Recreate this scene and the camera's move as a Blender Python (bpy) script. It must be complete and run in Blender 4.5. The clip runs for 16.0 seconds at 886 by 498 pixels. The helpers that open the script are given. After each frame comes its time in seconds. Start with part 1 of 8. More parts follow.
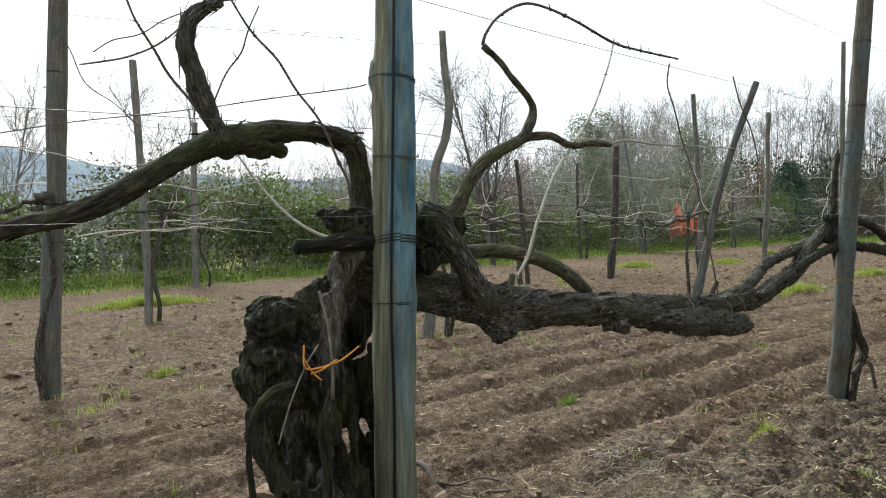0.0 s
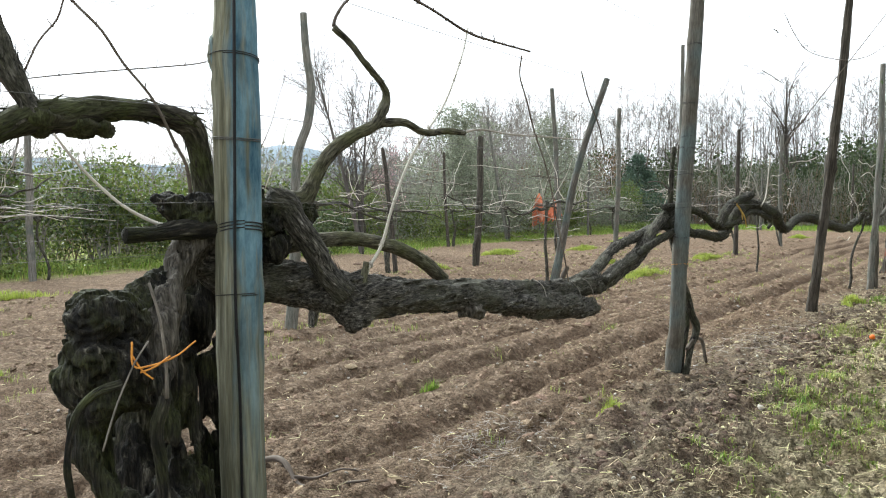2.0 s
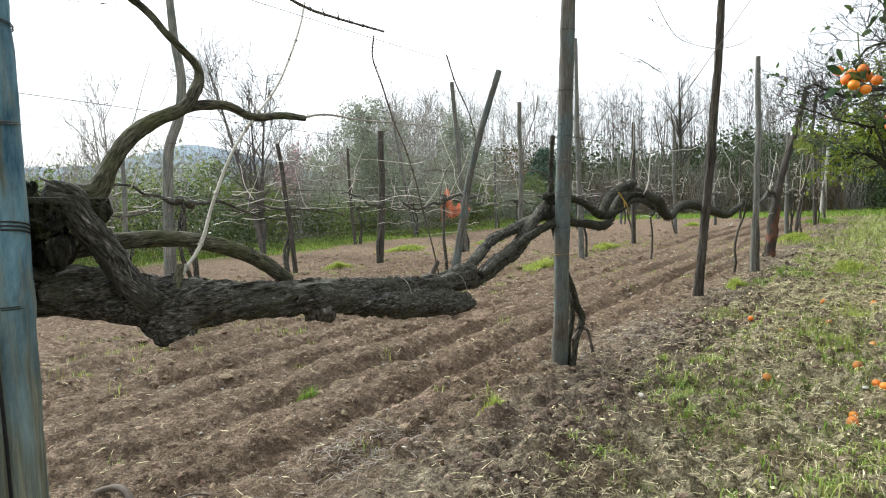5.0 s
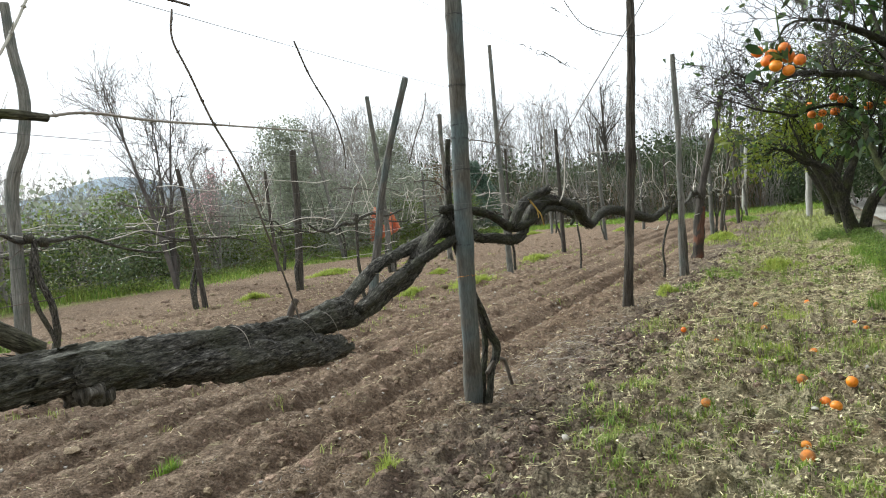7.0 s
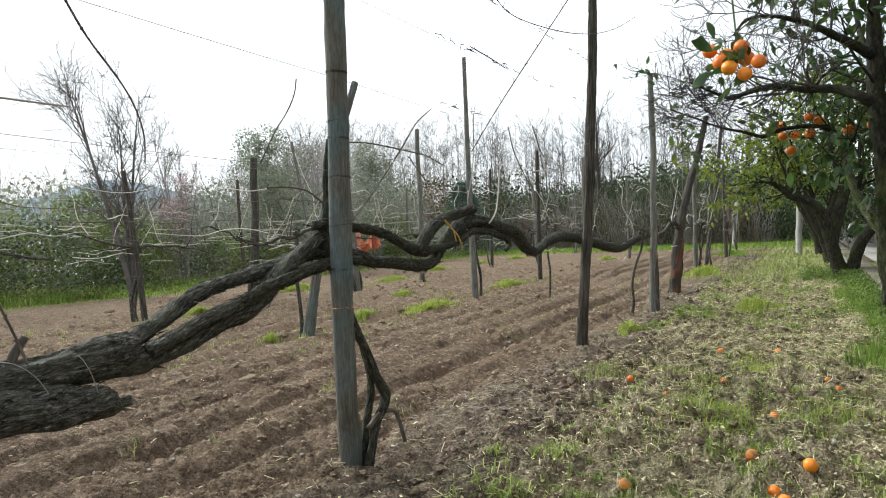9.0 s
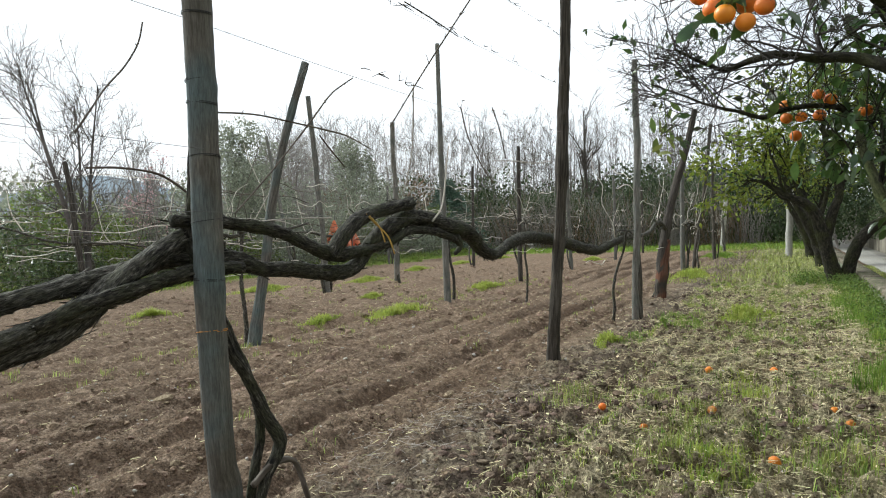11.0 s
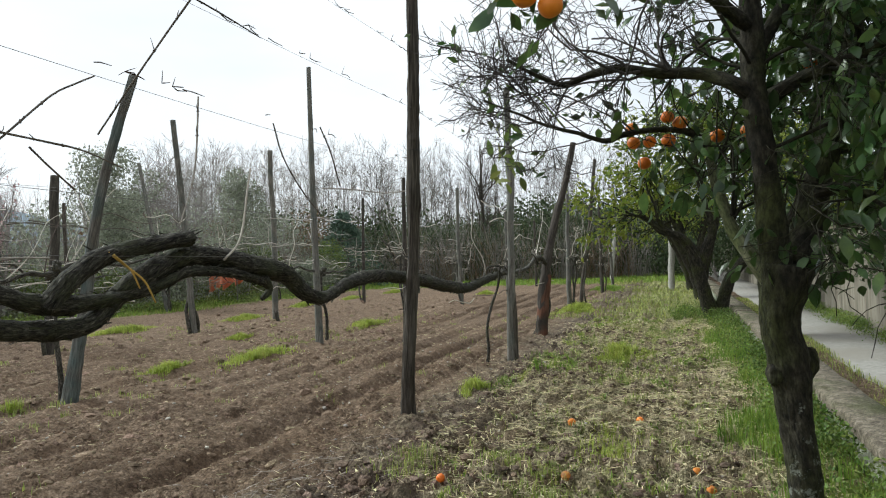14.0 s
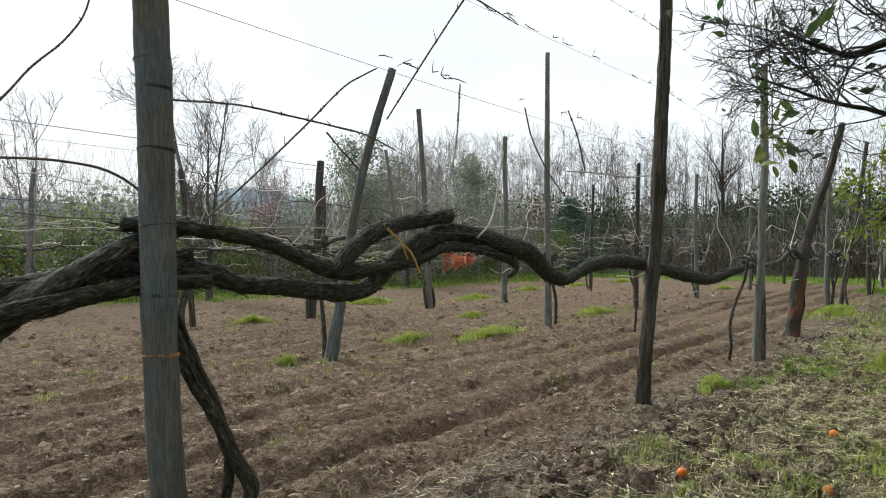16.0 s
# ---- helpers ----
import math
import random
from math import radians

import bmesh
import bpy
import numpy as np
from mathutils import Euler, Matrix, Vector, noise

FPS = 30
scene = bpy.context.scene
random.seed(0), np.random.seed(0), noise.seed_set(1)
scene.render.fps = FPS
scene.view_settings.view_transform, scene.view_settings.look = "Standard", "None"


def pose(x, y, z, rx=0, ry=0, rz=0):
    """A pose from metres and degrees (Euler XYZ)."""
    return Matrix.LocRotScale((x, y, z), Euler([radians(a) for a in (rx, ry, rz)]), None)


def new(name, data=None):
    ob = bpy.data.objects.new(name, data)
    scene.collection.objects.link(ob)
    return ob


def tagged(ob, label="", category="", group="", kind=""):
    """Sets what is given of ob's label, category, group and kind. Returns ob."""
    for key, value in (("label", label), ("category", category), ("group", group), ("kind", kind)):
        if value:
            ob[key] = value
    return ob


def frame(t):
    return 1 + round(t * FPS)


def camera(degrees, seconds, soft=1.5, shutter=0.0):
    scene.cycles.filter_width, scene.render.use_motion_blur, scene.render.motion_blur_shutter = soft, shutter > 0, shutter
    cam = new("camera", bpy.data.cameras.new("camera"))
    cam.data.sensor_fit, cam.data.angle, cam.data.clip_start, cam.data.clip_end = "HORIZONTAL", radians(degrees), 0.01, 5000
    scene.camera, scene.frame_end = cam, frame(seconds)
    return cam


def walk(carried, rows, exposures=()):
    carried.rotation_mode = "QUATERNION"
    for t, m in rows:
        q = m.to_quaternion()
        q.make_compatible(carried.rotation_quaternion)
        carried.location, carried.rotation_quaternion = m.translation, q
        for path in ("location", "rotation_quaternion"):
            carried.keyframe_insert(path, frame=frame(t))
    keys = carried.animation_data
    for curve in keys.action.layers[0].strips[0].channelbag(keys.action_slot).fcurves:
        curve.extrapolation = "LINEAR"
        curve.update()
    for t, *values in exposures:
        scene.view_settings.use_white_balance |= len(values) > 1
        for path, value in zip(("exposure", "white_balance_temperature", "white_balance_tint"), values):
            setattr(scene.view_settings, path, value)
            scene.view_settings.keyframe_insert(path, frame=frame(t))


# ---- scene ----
cam = camera(66.6, 16.0, soft=1.1)
METRES, EYE, TILT, LEAN, TURN = 4.575, 1.5, 0.0, 0.0, 0.0
ROWS = [
    (0.0, 0.0, 0.0, 0.0, -0.04, -2.46, 0.88),
    (0.5, 0.0052, 0.0025, -0.0006, -4.16, -2.97, 1.14),
    (1.0, 0.0098, 0.0042, -0.0004, -7.31, -3.0, 0.87),
    (1.5, 0.0129, 0.0048, -0.001, -9.45, -3.2, 0.65),
    (2.0, 0.0152, 0.0072, -0.0013, -11.03, -3.59, 0.69),
    (2.5, 0.0155, 0.0103, -0.0017, -11.55, -3.9, 0.48),
    (3.0, 0.0167, 0.0125, -0.002, -12.06, -4.08, 0.52),
    (3.5, 0.0204, 0.0134, -0.0012, -13.46, -4.05, 0.8),
    (4.0, 0.032, 0.0116, -0.0008, -18.5, -3.82, 1.8),
    (4.5, 0.0623, 0.0254, -0.0039, -17.53, -3.28, 1.45),
    (5.0, 0.0924, 0.0461, -0.0082, -18.28, -4.04, 2.1),
    (7.5, 0.2744, 0.2175, -0.0137, -24.28, -2.45, 5.27),
    (8.0, 0.3286, 0.2437, -0.0159, -22.32, -1.48, 3.07),
    (8.5, 0.3755, 0.2621, -0.0209, -24.49, -3.21, 5.51),
    (9.0, 0.4394, 0.299, -0.0234, -23.9, -1.28, 2.52),
    (11.5, 0.6323, 0.4712, -0.0253, -25.38, -1.4, 1.83),
    (12.0, 0.6804, 0.4867, -0.0215, -30.16, 1.22, 1.43),
    (12.5, 0.7245, 0.5133, -0.0262, -33.72, 1.36, 2.59),
    (13.0, 0.7632, 0.5405, -0.0254, -35.1, 0.74, 2.57),
    (13.5, 0.7734, 0.544, -0.0196, -32.83, 2.35, 0.81),
    (14.0, 0.7736, 0.5378, -0.0202, -32.85, 1.07, 2.14),
    (14.5, 0.7749, 0.5391, -0.0213, -30.38, 1.17, 2.69),
    (15.0, 0.769, 0.543, -0.0231, -25.42, 1.06, 1.8),
    (15.5, 0.7541, 0.537, -0.0223, -19.23, 0.86, 0.4),
    (16.0, 0.7432, 0.537, -0.0264, -13.98, 0.23, -0.3),
]
walk(cam, [(t, pose(0, 0, EYE, TILT, LEAN, TURN) @ pose(METRES * x, METRES * y, METRES * z, 90 + pitch, roll, yaw)) for t, x, y, z, yaw, pitch, roll in ROWS], [(0.0, 0.54), (1.0, 0.84), (3.0, 1.1), (5.0, 0.92), (8.5, 0.74), (11.5, 0.54), (13.0, 0.4), (16.0, 0.34)])


# ---- world and sun: bright overcast spring sky ----
world = bpy.data.worlds.new("sky")
scene.world = world
world.use_nodes = True
wn, wl = world.node_tree.nodes, world.node_tree.links
wn.clear()
SUN_EL, SUN_AZ = radians(38), radians(32)
sky = wn.new("ShaderNodeTexSky")
sky.sky_type = "NISHITA"
sky.sun_disc = False
sky.sun_elevation = SUN_EL
sky.sun_rotation = -SUN_AZ
sky.dust_density = 3.0
sky_gain = wn.new("ShaderNodeVectorMath")
sky_gain.operation = "SCALE"
sky_gain.inputs["Scale"].default_value = 0.10
wl.new(sky.outputs[0], sky_gain.inputs[0])
coord = wn.new("ShaderNodeTexCoord")
cloud_map = wn.new("ShaderNodeMapping")
cloud_map.inputs["Scale"].default_value = (1.0, 1.0, 3.0)
wl.new(coord.outputs["Generated"], cloud_map.inputs["Vector"])
cloud = wn.new("ShaderNodeTexNoise")
cloud.inputs["Scale"].default_value = 1.6
cloud.inputs["Detail"].default_value = 5
wl.new(cloud_map.outputs[0], cloud.inputs["Vector"])
cover = wn.new("ShaderNodeMapRange")
cover.inputs["From Min"].default_value, cover.inputs["From Max"].default_value = 0.3, 0.62
cover.inputs["To Min"].default_value, cover.inputs["To Max"].default_value = 0.55, 0.96
wl.new(cloud.outputs["Fac"], cover.inputs["Value"])
veil = wn.new("ShaderNodeMix")
veil.data_type = "RGBA"
wl.new(cover.outputs[0], veil.inputs["Factor"])
wl.new(sky_gain.outputs[0], veil.inputs["A"])
veil.inputs["B"].default_value = (0.955, 1.03, 1.085, 1)
bg = wn.new("ShaderNodeBackground")
bg.inputs["Strength"].default_value = 0.85
wl.new(veil.outputs["Result"], bg.inputs["Color"])
wo = wn.new("ShaderNodeOutputWorld")
wl.new(bg.outputs[0], wo.inputs["Surface"])

sun = new("sun", bpy.data.lights.new("sun", "SUN"))
sun.data.energy, sun.data.angle, sun.data.color = 2.9, radians(20), (0.915, 1.0, 0.965)
sun.rotation_euler = (radians(90) - SUN_EL, 0, SUN_AZ + math.pi)


# ---- materials ----
def shade(name, cols, scale=8.0, rough=0.85, bump=0.3, fine=60.0, stretch=(1, 1, 1), attr="", metal=0.0, spec=0.3, detail=6, blotch=None, blotch_scale=1.5, trans=0.0, depth=0.01, per_object=0.0, per_island=0.0, grit=0.0, span=(0.3, 0.7)):
    """A procedural surface: colours spread over a noise, blotches at a larger scale, fine relief."""
    m = bpy.data.materials.new(name)
    m.use_nodes = True
    nd, ln = m.node_tree.nodes, m.node_tree.links
    bs = nd["Principled BSDF"]
    if attr:
        src = nd.new("ShaderNodeAttribute")
        src.attribute_name = attr
        vec = src.outputs["Vector"]
    else:
        src = nd.new("ShaderNodeTexCoord")
        vec = src.outputs["Object"]
    mp = nd.new("ShaderNodeMapping")
    mp.inputs["Scale"].default_value = stretch
    ln.new(vec, mp.inputs["Vector"])
    n1 = nd.new("ShaderNodeTexNoise")
    n1.inputs["Scale"].default_value, n1.inputs["Detail"].default_value, n1.inputs["Roughness"].default_value = scale, detail, 0.65
    ln.new(mp.outputs[0], n1.inputs["Vector"])
    ramp = nd.new("ShaderNodeValToRGB")
    els = ramp.color_ramp.elements
    lo, hi = span
    while len(els) < len(cols):
        els.new(0.5)
    for i, c in enumerate(cols):
        els[i].position = lo + (hi - lo) * i / max(1, len(cols) - 1)
        els[i].color = (*c, 1)
    ln.new(n1.outputs["Fac"], ramp.inputs[0])
    out = ramp.outputs[0]
    if blotch:
        n2 = nd.new("ShaderNodeTexNoise")
        n2.inputs["Scale"].default_value, n2.inputs["Detail"].default_value = blotch_scale, 4
        ln.new(vec, n2.inputs["Vector"])
        mr = nd.new("ShaderNodeMapRange")
        mr.inputs["From Min"].default_value, mr.inputs["From Max"].default_value = 0.45, 0.68
        ln.new(n2.outputs["Fac"], mr.inputs["Value"])
        mx = nd.new("ShaderNodeMix")
        mx.data_type = "RGBA"
        ln.new(mr.outputs[0], mx.inputs["Factor"])
        ln.new(out, mx.inputs["A"])
        mx.inputs["B"].default_value = (*blotch, 1)
        out = mx.outputs["Result"]
    if grit:
        n4 = nd.new("ShaderNodeTexNoise")
        n4.inputs["Scale"].default_value, n4.inputs["Detail"].default_value, n4.inputs["Roughness"].default_value = fine * 0.8, 4, 0.7
        ln.new(mp.outputs[0], n4.inputs["Vector"])
        gr = nd.new("ShaderNodeMapRange")
        for nm, val in (("From Min", 0.36), ("From Max", 0.64), ("To Min", 1 - grit), ("To Max", 1 + grit)):
            gr.inputs[nm].default_value = val
        ln.new(n4.outputs["Fac"], gr.inputs["Value"])
        sc = nd.new("ShaderNodeVectorMath")
        sc.operation = "SCALE"
        ln.new(out, sc.inputs[0])
        ln.new(gr.outputs[0], sc.inputs["Scale"])
        out = sc.outputs[0]
    if per_object or per_island:
        if per_island:
            rnd = nd.new("ShaderNodeNewGeometry").outputs["Random Per Island"]
        else:
            rnd = nd.new("ShaderNodeObjectInfo").outputs["Random"]
        hs = nd.new("ShaderNodeHueSaturation")
        amount = per_object or per_island
        vr = nd.new("ShaderNodeMapRange")
        vr.inputs["To Min"].default_value, vr.inputs["To Max"].default_value = 1 - amount, 1 + amount
        ln.new(rnd, vr.inputs["Value"])
        ln.new(vr.outputs[0], hs.inputs["Value"])
        hr = nd.new("ShaderNodeMapRange")
        hr.inputs["To Min"].default_value, hr.inputs["To Max"].default_value = 0.5 - 0.06 * amount, 0.5 + 0.06 * amount
        mul = nd.new("ShaderNodeMath")
        mul.operation = "FRACT"
        ml = nd.new("ShaderNodeMath")
        ml.operation = "MULTIPLY"
        ml.inputs[1].default_value = 17.3
        ln.new(rnd, ml.inputs[0])
        ln.new(ml.outputs[0], mul.inputs[0])
        ln.new(mul.outputs[0], hr.inputs["Value"])
        ln.new(hr.outputs[0], hs.inputs["Hue"])
        ln.new(out, hs.inputs["Color"])
        out = hs.outputs[0]
    ln.new(out, bs.inputs["Base Color"])
    bs.inputs["Roughness"].default_value = rough
    bs.inputs["Metallic"].default_value = metal
    bs.inputs["Specular IOR Level"].default_value = spec
    if bump:
        n3 = nd.new("ShaderNodeTexNoise")
        n3.inputs["Scale"].default_value, n3.inputs["Detail"].default_value = fine, 5
        ln.new(mp.outputs[0], n3.inputs["Vector"])
        bp = nd.new("ShaderNodeBump")
        bp.inputs["Strength"].default_value, bp.inputs["Distance"].default_value = bump, depth
        ln.new(n3.outputs["Fac"], bp.inputs["Height"])
        ln.new(bp.outputs[0], bs.inputs["Normal"])
    if trans:
        tr = nd.new("ShaderNodeBsdfTranslucent")
        ln.new(out, tr.inputs["Color"])
        ms = nd.new("ShaderNodeMixShader")
        ms.inputs[0].default_value = trans
        ln.new(bs.outputs[0], ms.inputs[1])
        ln.new(tr.outputs[0], ms.inputs[2])
        ln.new(ms.outputs[0], nd["Material Output"].inputs["Surface"])
    return m


BARK = (1, 1, 0.12)
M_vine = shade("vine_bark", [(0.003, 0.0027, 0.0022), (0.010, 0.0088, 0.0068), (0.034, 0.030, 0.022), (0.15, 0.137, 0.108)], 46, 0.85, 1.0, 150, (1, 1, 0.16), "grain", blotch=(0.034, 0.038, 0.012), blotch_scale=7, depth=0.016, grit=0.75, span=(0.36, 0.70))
M_slab = shade("weathered_vine_wood", [(0.016, 0.014, 0.011), (0.072, 0.062, 0.050), (0.115, 0.102, 0.085), (0.21, 0.19, 0.165)], 60, 0.9, 1.0, 180, (1, 1, 0.10), "grain", depth=0.010, grit=0.5, span=(0.36, 0.68))
M_arm = shade("vine_arm_bark", [(0.006, 0.005, 0.004), (0.050, 0.045, 0.037), (0.105, 0.095, 0.080), (0.26, 0.24, 0.21)], 95, 0.9, 1.0, 240, (1, 1, 0.22), "grain", blotch=(0.07, 0.068, 0.046), blotch_scale=4, depth=0.010, grit=0.65, span=(0.37, 0.68))
M_arch = shade("dark_vine_bark", [(0.005, 0.004, 0.003), (0.034, 0.030, 0.023), (0.064, 0.058, 0.045), (0.16, 0.147, 0.12)], 85, 0.9, 1.0, 220, (1, 1, 0.22), "grain", blotch=(0.045, 0.048, 0.024), blotch_scale=5, depth=0.010, grit=0.6, span=(0.37, 0.68))
M_moss = shade("mossy_bark", [(0.012, 0.010, 0.007), (0.070, 0.063, 0.043), (0.125, 0.114, 0.080), (0.23, 0.212, 0.16)], 85, 0.95, 1.0, 200, (1, 1, 0.2), "grain", grit=0.55, span=(0.36, 0.68), blotch=(0.07, 0.072, 0.03), blotch_scale=7, depth=0.008)
M_elbow = shade("mossy_arm_bark", [(0.008, 0.007, 0.005), (0.032, 0.028, 0.020), (0.058, 0.051, 0.037), (0.12, 0.108, 0.082)], 58, 0.95, 1.0, 180, (1, 1, 0.2), "grain", grit=0.55, span=(0.36, 0.68), blotch=(0.045, 0.052, 0.016), blotch_scale=5, depth=0.008)
M_cane = shade("grey_cane", [(0.22, 0.185, 0.15), (0.36, 0.32, 0.27), (0.52, 0.48, 0.42)], 40, 0.8, 0.3, 200, BARK, "grain", depth=0.002, per_object=0.25)
M_palecane = shade("pale_cane", [(0.38, 0.33, 0.28), (0.58, 0.53, 0.46), (0.75, 0.71, 0.64)], 40, 0.7, 0.2, 200, BARK, "grain", depth=0.002, per_object=0.25)
M_browncane = shade("brown_cane", [(0.05, 0.038, 0.03), (0.11, 0.087, 0.07), (0.2, 0.168, 0.143)], 40, 0.8, 0.3, 200, BARK, "grain", depth=0.002, per_object=0.2)
M_post = shade("weathered_post", [(0.075, 0.066, 0.055), (0.16, 0.15, 0.13), (0.25, 0.245, 0.225)], 70, 0.9, 0.7, 200, (1, 1, 0.05), "grain", blotch=(0.105, 0.115, 0.10), blotch_scale=4, depth=0.003, per_object=0.2, grit=0.4)
M_mossypost = shade("blue_grey_post", [(0.075, 0.065, 0.053), (0.118, 0.107, 0.090), (0.18, 0.167, 0.145)], 45, 0.9, 0.8, 220, (1, 1, 0.10), "grain", blotch=(0.10, 0.128, 0.13), blotch_scale=3.2, depth=0.003, grit=0.3)
M_deadcane = shade("dead_cane", [(0.10, 0.085, 0.07), (0.18, 0.158, 0.135), (0.30, 0.27, 0.235)], 40, 0.85, 0.4, 200, BARK, "grain", depth=0.002, grit=0.3)
M_darkpost = shade("dark_post", [(0.025, 0.022, 0.018), (0.062, 0.053, 0.043), (0.12, 0.106, 0.088)], 45, 0.9, 0.7, 120, (1, 1, 0.06), "grain", depth=0.006, per_object=0.2, grit=0.5)
M_slant = shade("slanting_post_wood", [(0.05, 0.045, 0.038), (0.12, 0.112, 0.098), (0.22, 0.21, 0.19)], 40, 0.9, 0.7, 120, (1, 1, 0.06), "grain", blotch=(0.09, 0.12, 0.115), blotch_scale=2.5, depth=0.006, grit=0.4)
M_redwood = shade("reddish_trunk", [(0.06, 0.024, 0.015), (0.14, 0.06, 0.036), (0.19, 0.11, 0.08)], 30, 0.95, 0.8, 110, (1, 1, 0.1), "grain", blotch=(0.05, 0.045, 0.035), blotch_scale=2.5, depth=0.006)
M_wire = shade("dull_wire", [(0.1, 0.095, 0.09), (0.2, 0.19, 0.18)], 80, 0.55, 0, metal=0.6)
M_darkwire = shade("dark_wire", [(0.02, 0.02, 0.02), (0.05, 0.05, 0.05)], 80, 0.6, 0, metal=0.2)
M_cable = shade("black_cable", [(0.008, 0.008, 0.01), (0.02, 0.02, 0.022)], 60, 0.5, 0)
M_raffia = shade("orange_tie", [(0.55, 0.2, 0.03), (0.75, 0.33, 0.06)], 60, 0.7, 0)
M_yellowtie = shade("yellow_tie", [(0.45, 0.28, 0.06), (0.65, 0.42, 0.12)], 60, 0.7, 0)
M_grass = shade("spring_grass", [(0.18, 0.215, 0.05), (0.30, 0.345, 0.09), (0.46, 0.48, 0.18)], 3, 0.6, 0, trans=0.35, per_island=0.45)
M_bright = shade("bright_grass", [(0.11, 0.185, 0.026), (0.19, 0.29, 0.046), (0.30, 0.39, 0.09)], 3, 0.6, 0, trans=0.4, per_island=0.4)
M_yellowgrass = shade("yellow_green_grass", [(0.24, 0.31, 0.05), (0.36, 0.43, 0.08), (0.48, 0.51, 0.14)], 3, 0.6, 0, trans=0.4, per_island=0.25)
M_straw = shade("dry_straw", [(0.34, 0.285, 0.165), (0.57, 0.495, 0.30), (0.77, 0.69, 0.45)], 20, 0.85, 0, per_island=0.45)
M_clod = shade("soil_clod", [(0.11, 0.078, 0.053), (0.21, 0.15, 0.104), (0.36, 0.27, 0.195)], 40, 0.98, 0.7, 140, per_island=0.3, spec=0.1, grit=0.4)
M_darkclod = shade("moist_clod", [(0.075, 0.055, 0.041), (0.15, 0.11, 0.082), (0.27, 0.205, 0.155)], 30, 0.98, 0.8, 120, per_island=0.3, spec=0.1, grit=0.4)
M_pebble = shade("pale_pebble", [(0.3, 0.27, 0.23), (0.5, 0.46, 0.4)], 40, 0.9, 0.2, per_island=0.3)
M_leaf = shade("orange_leaf", [(0.028, 0.056, 0.016), (0.052, 0.098, 0.026), (0.115, 0.175, 0.048)], 6, 0.28, 0, trans=0.42, per_island=0.45, spec=0.6)
# Lit copy of the leaf: sun shining through is put into the yellow-green.
M_sunlitleaf = shade("sunlit_leaf", [(0.12, 0.16, 0.02), (0.2, 0.25, 0.035), (0.28, 0.32, 0.06)], 6, 0.5, 0, trans=0.45, per_island=0.35)
M_hedge = shade("hedge_leaf", [(0.030, 0.046, 0.017), (0.070, 0.100, 0.034), (0.17, 0.21, 0.085)], 0.5, 0.34, 0, trans=0.25, per_island=0.6, spec=0.5)
M_darkhedge = shade("evergreen_leaf", [(0.028, 0.044, 0.021), (0.060, 0.084, 0.038), (0.12, 0.152, 0.072)], 0.5, 0.62, 0, trans=0.25, per_island=0.4, spec=0.2)
M_shrub = shade("shrub_leaf", [(0.08, 0.115, 0.03), (0.15, 0.195, 0.052), (0.26, 0.30, 0.10)], 0.5, 0.45, 0, trans=0.4, per_island=0.45)
M_weed = shade("weed_leaf", [(0.075, 0.125, 0.026), (0.145, 0.21, 0.045), (0.25, 0.32, 0.085)], 0.5, 0.5, 0, trans=0.35, per_island=0.5)
# Grey-green foliage; its extra paleness is horizon glare mixed into the colour.
M_olive = shade("olive_leaf", [(0.16, 0.18, 0.125), (0.26, 0.28, 0.21), (0.40, 0.42, 0.33)], 0.8, 0.6, 0, trans=0.4, per_island=0.4)
M_conifer = shade("conifer_needles", [(0.05, 0.09, 0.068), (0.085, 0.14, 0.10), (0.14, 0.2, 0.145)], 1, 0.6, 0, per_island=0.4)
M_blossom = shade("pink_blossom", [(0.5, 0.28, 0.29), (0.66, 0.45, 0.45)], 3, 0.7, 0, trans=0.3, per_island=0.3)
M_rust = shade("russet_leaf", [(0.16, 0.10, 0.06), (0.26, 0.18, 0.12)], 3, 0.8, 0, trans=0.2, per_island=0.3)
# Twig grey, lightened so that the colour also carries haze over the wood.
M_twig = shade("grey_twig", [(0.18, 0.16, 0.145), (0.265, 0.24, 0.222), (0.38, 0.355, 0.33)], 1.2, 0.9, 0, per_island=0.3)
M_otbark = shade("orange_tree_bark", [(0.008, 0.007, 0.005), (0.022, 0.019, 0.013), (0.06, 0.054, 0.038)], 22, 0.95, 0.8, 60, (1, 1, 0.45), "grain", blotch=(0.036, 0.04, 0.013), blotch_scale=3.5, depth=0.014, grit=0.6)
M_greenbark = shade("green_bark", [(0.04, 0.042, 0.022), (0.095, 0.098, 0.052), (0.17, 0.17, 0.10)], 30, 0.9, 0.7, 90, (1, 1, 0.4), "grain", blotch=(0.06, 0.075, 0.02), blotch_scale=5, depth=0.006, grit=0.4)
M_darktwig = shade("dark_fruit_twigs", [(0.03, 0.027, 0.024), (0.062, 0.055, 0.049), (0.12, 0.108, 0.096)], 1.2, 0.9, 0, per_island=0.4)
M_orange = shade("orange_peel", [(0.70, 0.165, 0.010), (0.78, 0.215, 0.014), (0.84, 0.28, 0.025)], 9, 0.42, 0.25, 260, depth=0.002, per_object=0.15, spec=0.5)
M_rotorange = shade("bruised_orange_peel", [(0.4, 0.13, 0.03), (0.62, 0.2, 0.03), (0.7, 0.3, 0.06)], 14, 0.7, 0.3, 200, depth=0.002, blotch=(0.25, 0.14, 0.07), blotch_scale=20)
M_net = shade("orange_net", [(0.70, 0.21, 0.10), (0.84, 0.36, 0.21)], 8, 0.6, 0, trans=0.35)
